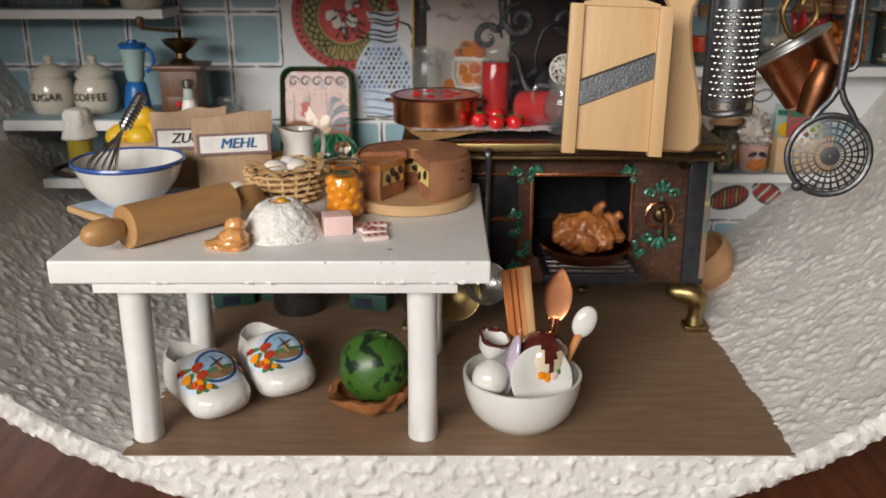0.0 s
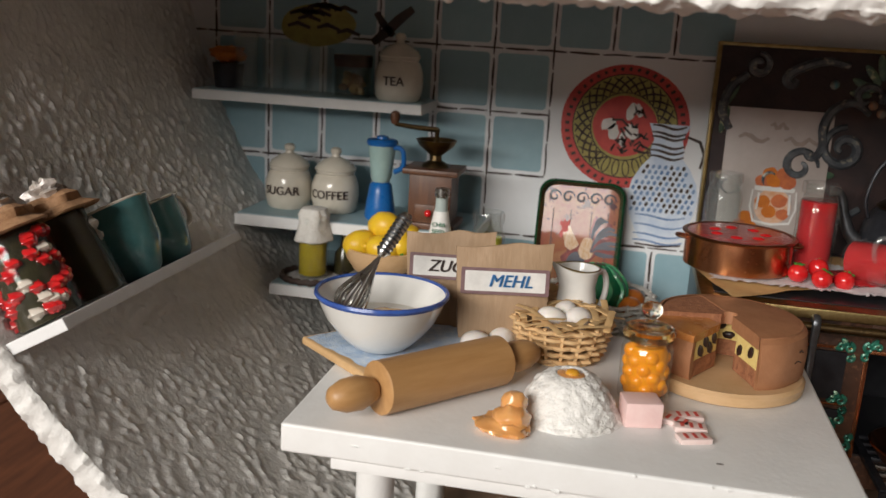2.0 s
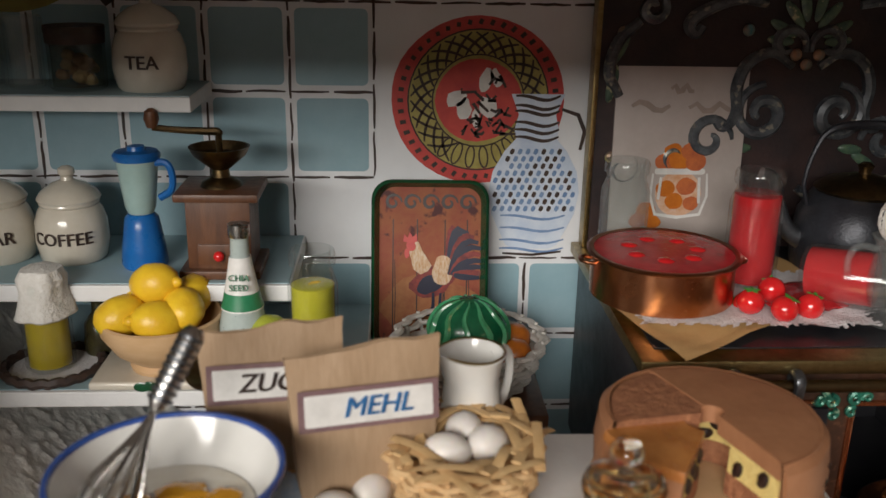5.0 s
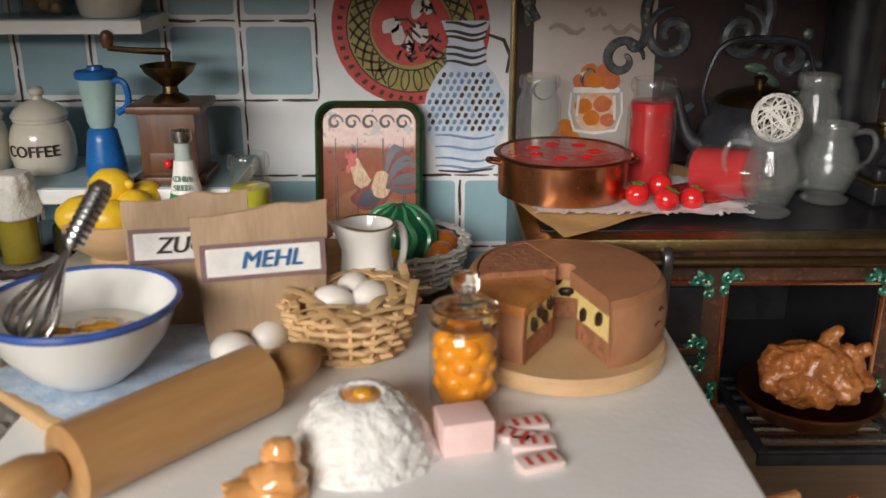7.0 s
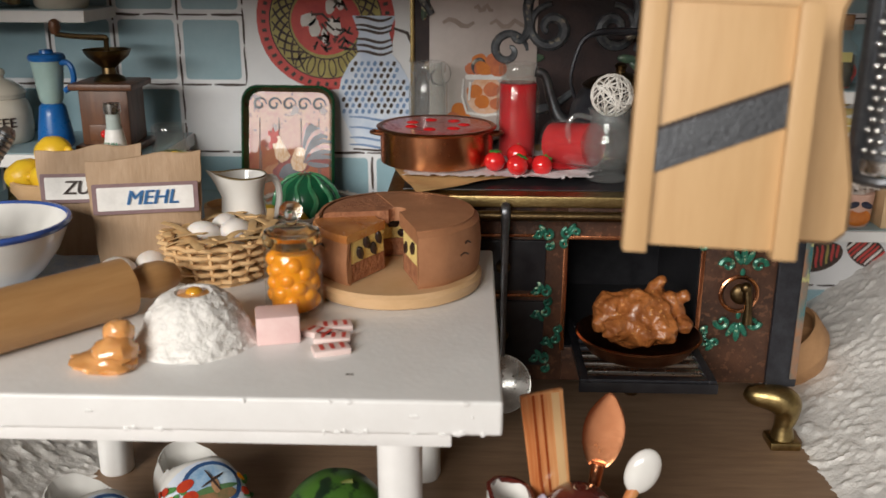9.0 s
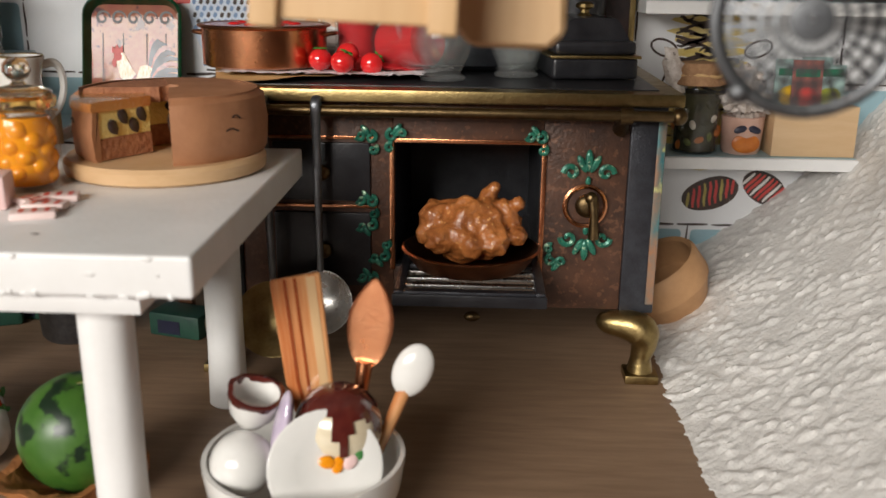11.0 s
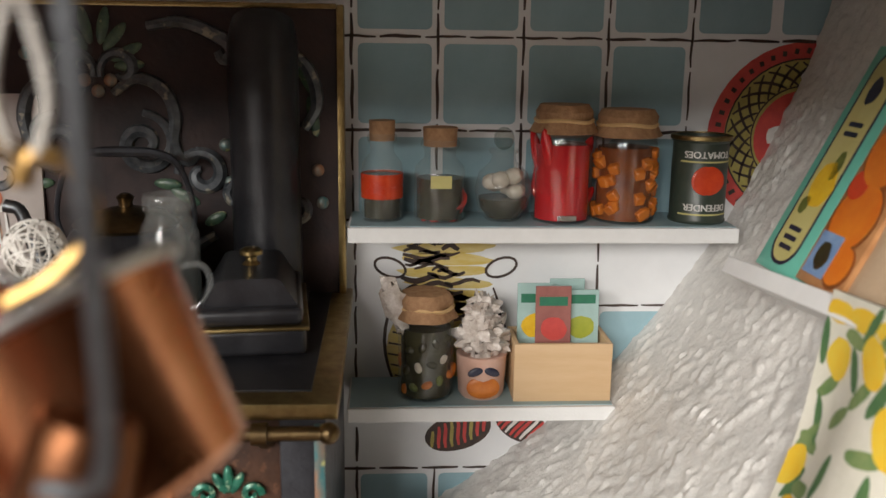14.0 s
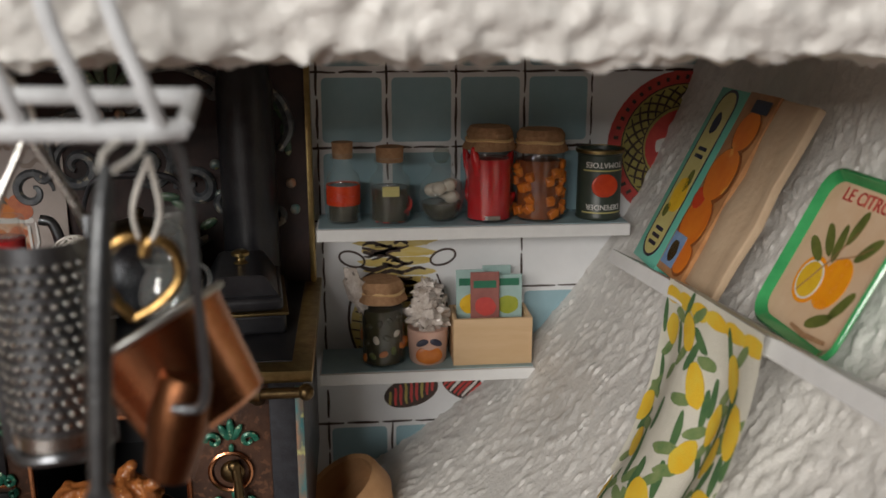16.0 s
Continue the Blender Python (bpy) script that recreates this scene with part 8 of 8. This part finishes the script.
    for k, (u, v) in enumerate(((-0.1, 0.12), (0.08, -0.02), (0.12, -0.22), (-0.16, -0.2))):
        dab("painted_leaf", u + 0.08, v - 0.06, 0.15, 0.08, 50 * k, CLOTHCOL["green"], 0.03 + 0.003 * k, k + 5, flank)
        dab("painted_flower", u, v, 0.09, 0.11, 20 * k, CLOTHCOL[("red", "red", "orange", "orange")[k]], 0.06, k, flank)
    return t


for c_ in (clog(-7.6, 26.45, -46, 0), clog(-5.65, 27.95, -56, 0)):
    c_.scale = (1.22, 1.34, 1.5)

nest = thing("walnut_half", "half walnut shell serving as a stand", "walnut shell", -2.3, 26.35, 0)
part("shell", lathe([(0, 0), (0.5, 0.02), (0.9, 0.15), (1.2, 0.4), (1.32, 0.75), (1.1, 0.72), (0.95, 0.5), (0.6, 0.25), (0, 0.2)], 60, 0.4, seed=4), NUT, nest)
bm_ = ball(1.14, 1.14, 1.16, 32, 0.02, 1.5)
mel = thing("watermelon", "dark mottled green watermelon in a walnut shell", "watermelon", -2.15, 26.4, 1.4, 12, 8, 0)
part("rind", bm_, BIGMELON, mel)
part("stalk", tube([(0.0, 0.0, 1.12), (0.1, 0.05, 1.15), (0.25, 0.05, 1.2)], 0.05, 6), LEAFDK, mel)

ub = thing("utensil_bowl", "glossy white bowl heaped with spoons and ices", "bowl", 2.4, 25.35, 0)
part("bowl", lathe([(0, 0), (0.85, 0), (0.92, 0.07), (1.25, 0.24), (1.55, 0.6), (1.73, 1.1), (1.80, 1.6), (1.80, 1.7), (1.71, 1.7), (1.64, 1.1), (1.45, 0.65), (1.1, 0.36), (0, 0.25)], 48), PORC, ub)


def held(name, label, cat, bm, material, x, y, z, rx=0, ry=0, rz=0):
    t = thing(name, label, cat, 2.4 + x, 25.35 + y, z, rx, ry, rz)
    part("body", bm, material, t)
    return t


held("ice_ball", "glossy white egg-shaped ball in the bowl", "ball", ball(0.56, 0.56, 0.56, 24), PORC, -0.98, -0.55, 1.75)
t = held("egg_cup", "white eggcup with brown glazed rim", "cup", lathe([(0, 0), (0.2, 0), (0.42, 0.3), (0.5, 0.7), (0.44, 0.7), (0.34, 0.3), (0, 0.15)], 22), PORC, -1.0, 0.15, 2.15, 10, 15)
part("glazed_rim", lathe([(0.47, 0.6), (0.52, 0.72), (0.43, 0.74), (0.42, 0.62)], 22, 0.05), CHOC, t, "brown glaze")
held("lilac_spatula", "lilac and white glazed spatula in the bowl", "spatula", ball(0.16, 0.34, 0.95, 18), PURPLE, -0.35, -0.35, 2.1, 0, 12, 20)
t = thing("wooden_spatula", "banded orange wood spatula standing in the bowl", "spatula", 2.4 + 0.2, 25.35 + 0.55, 1.15, -6, -6, 8)
part("blade", slab([(-0.24, 0.6), (-0.42, 1.6), (-0.46, 3.6), (0.44, 3.65), (0.42, 1.6), (0.22, 0.6), (0.14, 0), (-0.14, 0)], 0.16, bevel=0.03), ORANGEWOOD, t)
REDWOOD = mat("red_brown_grain", (0.34, 0.07, 0.018), (0.24, 0.05, 0.014), rough=0.2, scale=2, coat=0.5)
for x, w, m_ in ((-0.2, 0.06, REDWOOD), (-0.02, 0.05, REDWOOD), (0.26, 0.16, WOOD_L)):
    part("wood_band", slab([(x * 0.55 - w / 2, 0.9), (x - w / 2, 1.7), (x - w / 2, 3.6), (x + w / 2, 3.6), (x + w / 2, 1.7), (x * 0.55 + w / 2, 0.9)], 0.01, m=shift(0, -0.165, 0)), m_, t)
t = thing("copper_spoon", "pointed copper spoon standing in the bowl", "spoon", 2.4 + 0.75, 25.35 + 0.5, 1.15, -8, 6, -12)
bm = ball(0.44, 0.14, 0.85, 22, m=shift(0, 0, 2.75))
for v in bm.verts:
    if v.co.z > 2.75:
        v.co.x *= 1 - 0.45 * ((v.co.z - 2.75) / 0.85) ** 2
    if v.co.y < 0:
        v.co.y *= -0.35
part("spoon_bowl", bm, COPPER, t)
part("stem", tube([(0, 0, 0), (0, 0, 1.2), (0, 0, 2.05)], [0.13, 0.12, 0.16], 10), COPPER, t)
t = thing("porcelain_spoon", "white porcelain spoon with orange stain", "spoon", 2.4 + 1.25, 25.35 + 0.35, 1.5, -5, 22, 0)
part("spoon_bowl", ball(0.36, 0.2, 0.52, 20, m=shift(0, 0, 1.75)), PORC, t)
part("stem", tube([(0, 0, 0), (0, 0, 1.4)], [0.1, 0.14], 10), ORANGEWOOD, t)
t = thing("glazed_pudding", "cream ball with dripping brown chocolate glaze", "pudding", 2.4 + 0.6, 25.35 + 0.15, 2.15)
part("ball", ball(0.78, 0.75, 0.8, 28), mat("cream_pudding", (0.70, 0.62, 0.46), (0.62, 0.52, 0.36), rough=0.15, scale=2, coat=0.4), t)
bm = bmesh.new()
bmesh.ops.create_uvsphere(bm, u_segments=36, v_segments=24, radius=0.8)
kill = [v for v in bm.verts if v.co.z < 0.1 + 0.42 * noise.noise((math.atan2(v.co.y, v.co.x) * 1.6, 2.2, 0.5)) + 0.25 * math.sin(math.atan2(v.co.y, v.co.x) * 6)]
bmesh.ops.delete(bm, geom=kill, context="VERTS")
part("glaze", bm, CHOC, t, "dripping chocolate glaze")
t = thing("flower_plate", "small white dish with painted flowers", "dish", 2.4 + 0.45, 25.35 - 0.6, 1.75, -24, 20, 12)
part("dish", lathe([(0, 0), (0.5, 0.0), (0.95, 0.16), (1.0, 0.2), (0.94, 0.22), (0.5, 0.08), (0, 0.06)], 34), PORC, t, m=shift(0, 0, 0, 90, 0, 0))
for k, (x, z, m_) in enumerate(((0.3, 0.55, PR_RED), (0.12, 0.38, PINK), (0.5, 0.4, CLOTHCOL["green"]), (0.2, 0.1, ORANGE), (0.4, 0.2, PINK), (0.55, 0.62, INK_BLUE), (0.0, 0.1, ORANGE))):
    part("painted_flower", ball(0.15, 0.03, 0.11, 12, m=shift(x, -0.11 - 0.006 * k, z, 0, 30 * k, 0)), m_, t)

tp = thing("wooden_dish", "stack-turned pale wooden dish leaning by the range", "dish", 11.3, 36.6, 0.6, 8, -32, 0)
part("dish", lathe([(0, 0), (0.95, 0), (1.05, 0.12), (1.3, 0.7), (1.34, 0.72), (1.36, 0.8), (1.3, 1.5), (1.22, 1.6), (1.12, 1.5), (1.1, 0.7), (0, 0.2)], 40), TERRA, tp)
dp = thing("cooking_pot", "dark grey pot on the floor behind the table", "pot", -5.8, 34.7, 0)
part("pot", lathe([(0, 0), (0.95, 0), (1.02, 0.1), (1.1, 1.6), (1.16, 1.7), (1.08, 1.72), (1.0, 1.5), (0, 0.2)], 30), GREYMETAL, dp)
FOLIO = mat("dark_green_wrap", (0.012, 0.05, 0.038), (0.02, 0.08, 0.05), rough=0.45, scale=2, bump=0.2)
for x, y, rz, m_ in ((-8.6, 35.3, 20, FOLIO), (-2.9, 34.9, -15, FOLIO), (-7.6, 36.0, -10, FOLIO)):
    t = thing("garden_packet", "dark green packet lying on the floor", "packet", x, y, 0, 0, 0, rz)
    part("packet", box(-0.8, 0.8, -0.5, 0.5, 0, 0.7, 0.1), m_, t)
    part("seal", box(-0.5, 0.2, -0.52, -0.49, 0.12, 0.5, 0), DARKBLUE, t, smooth=False)
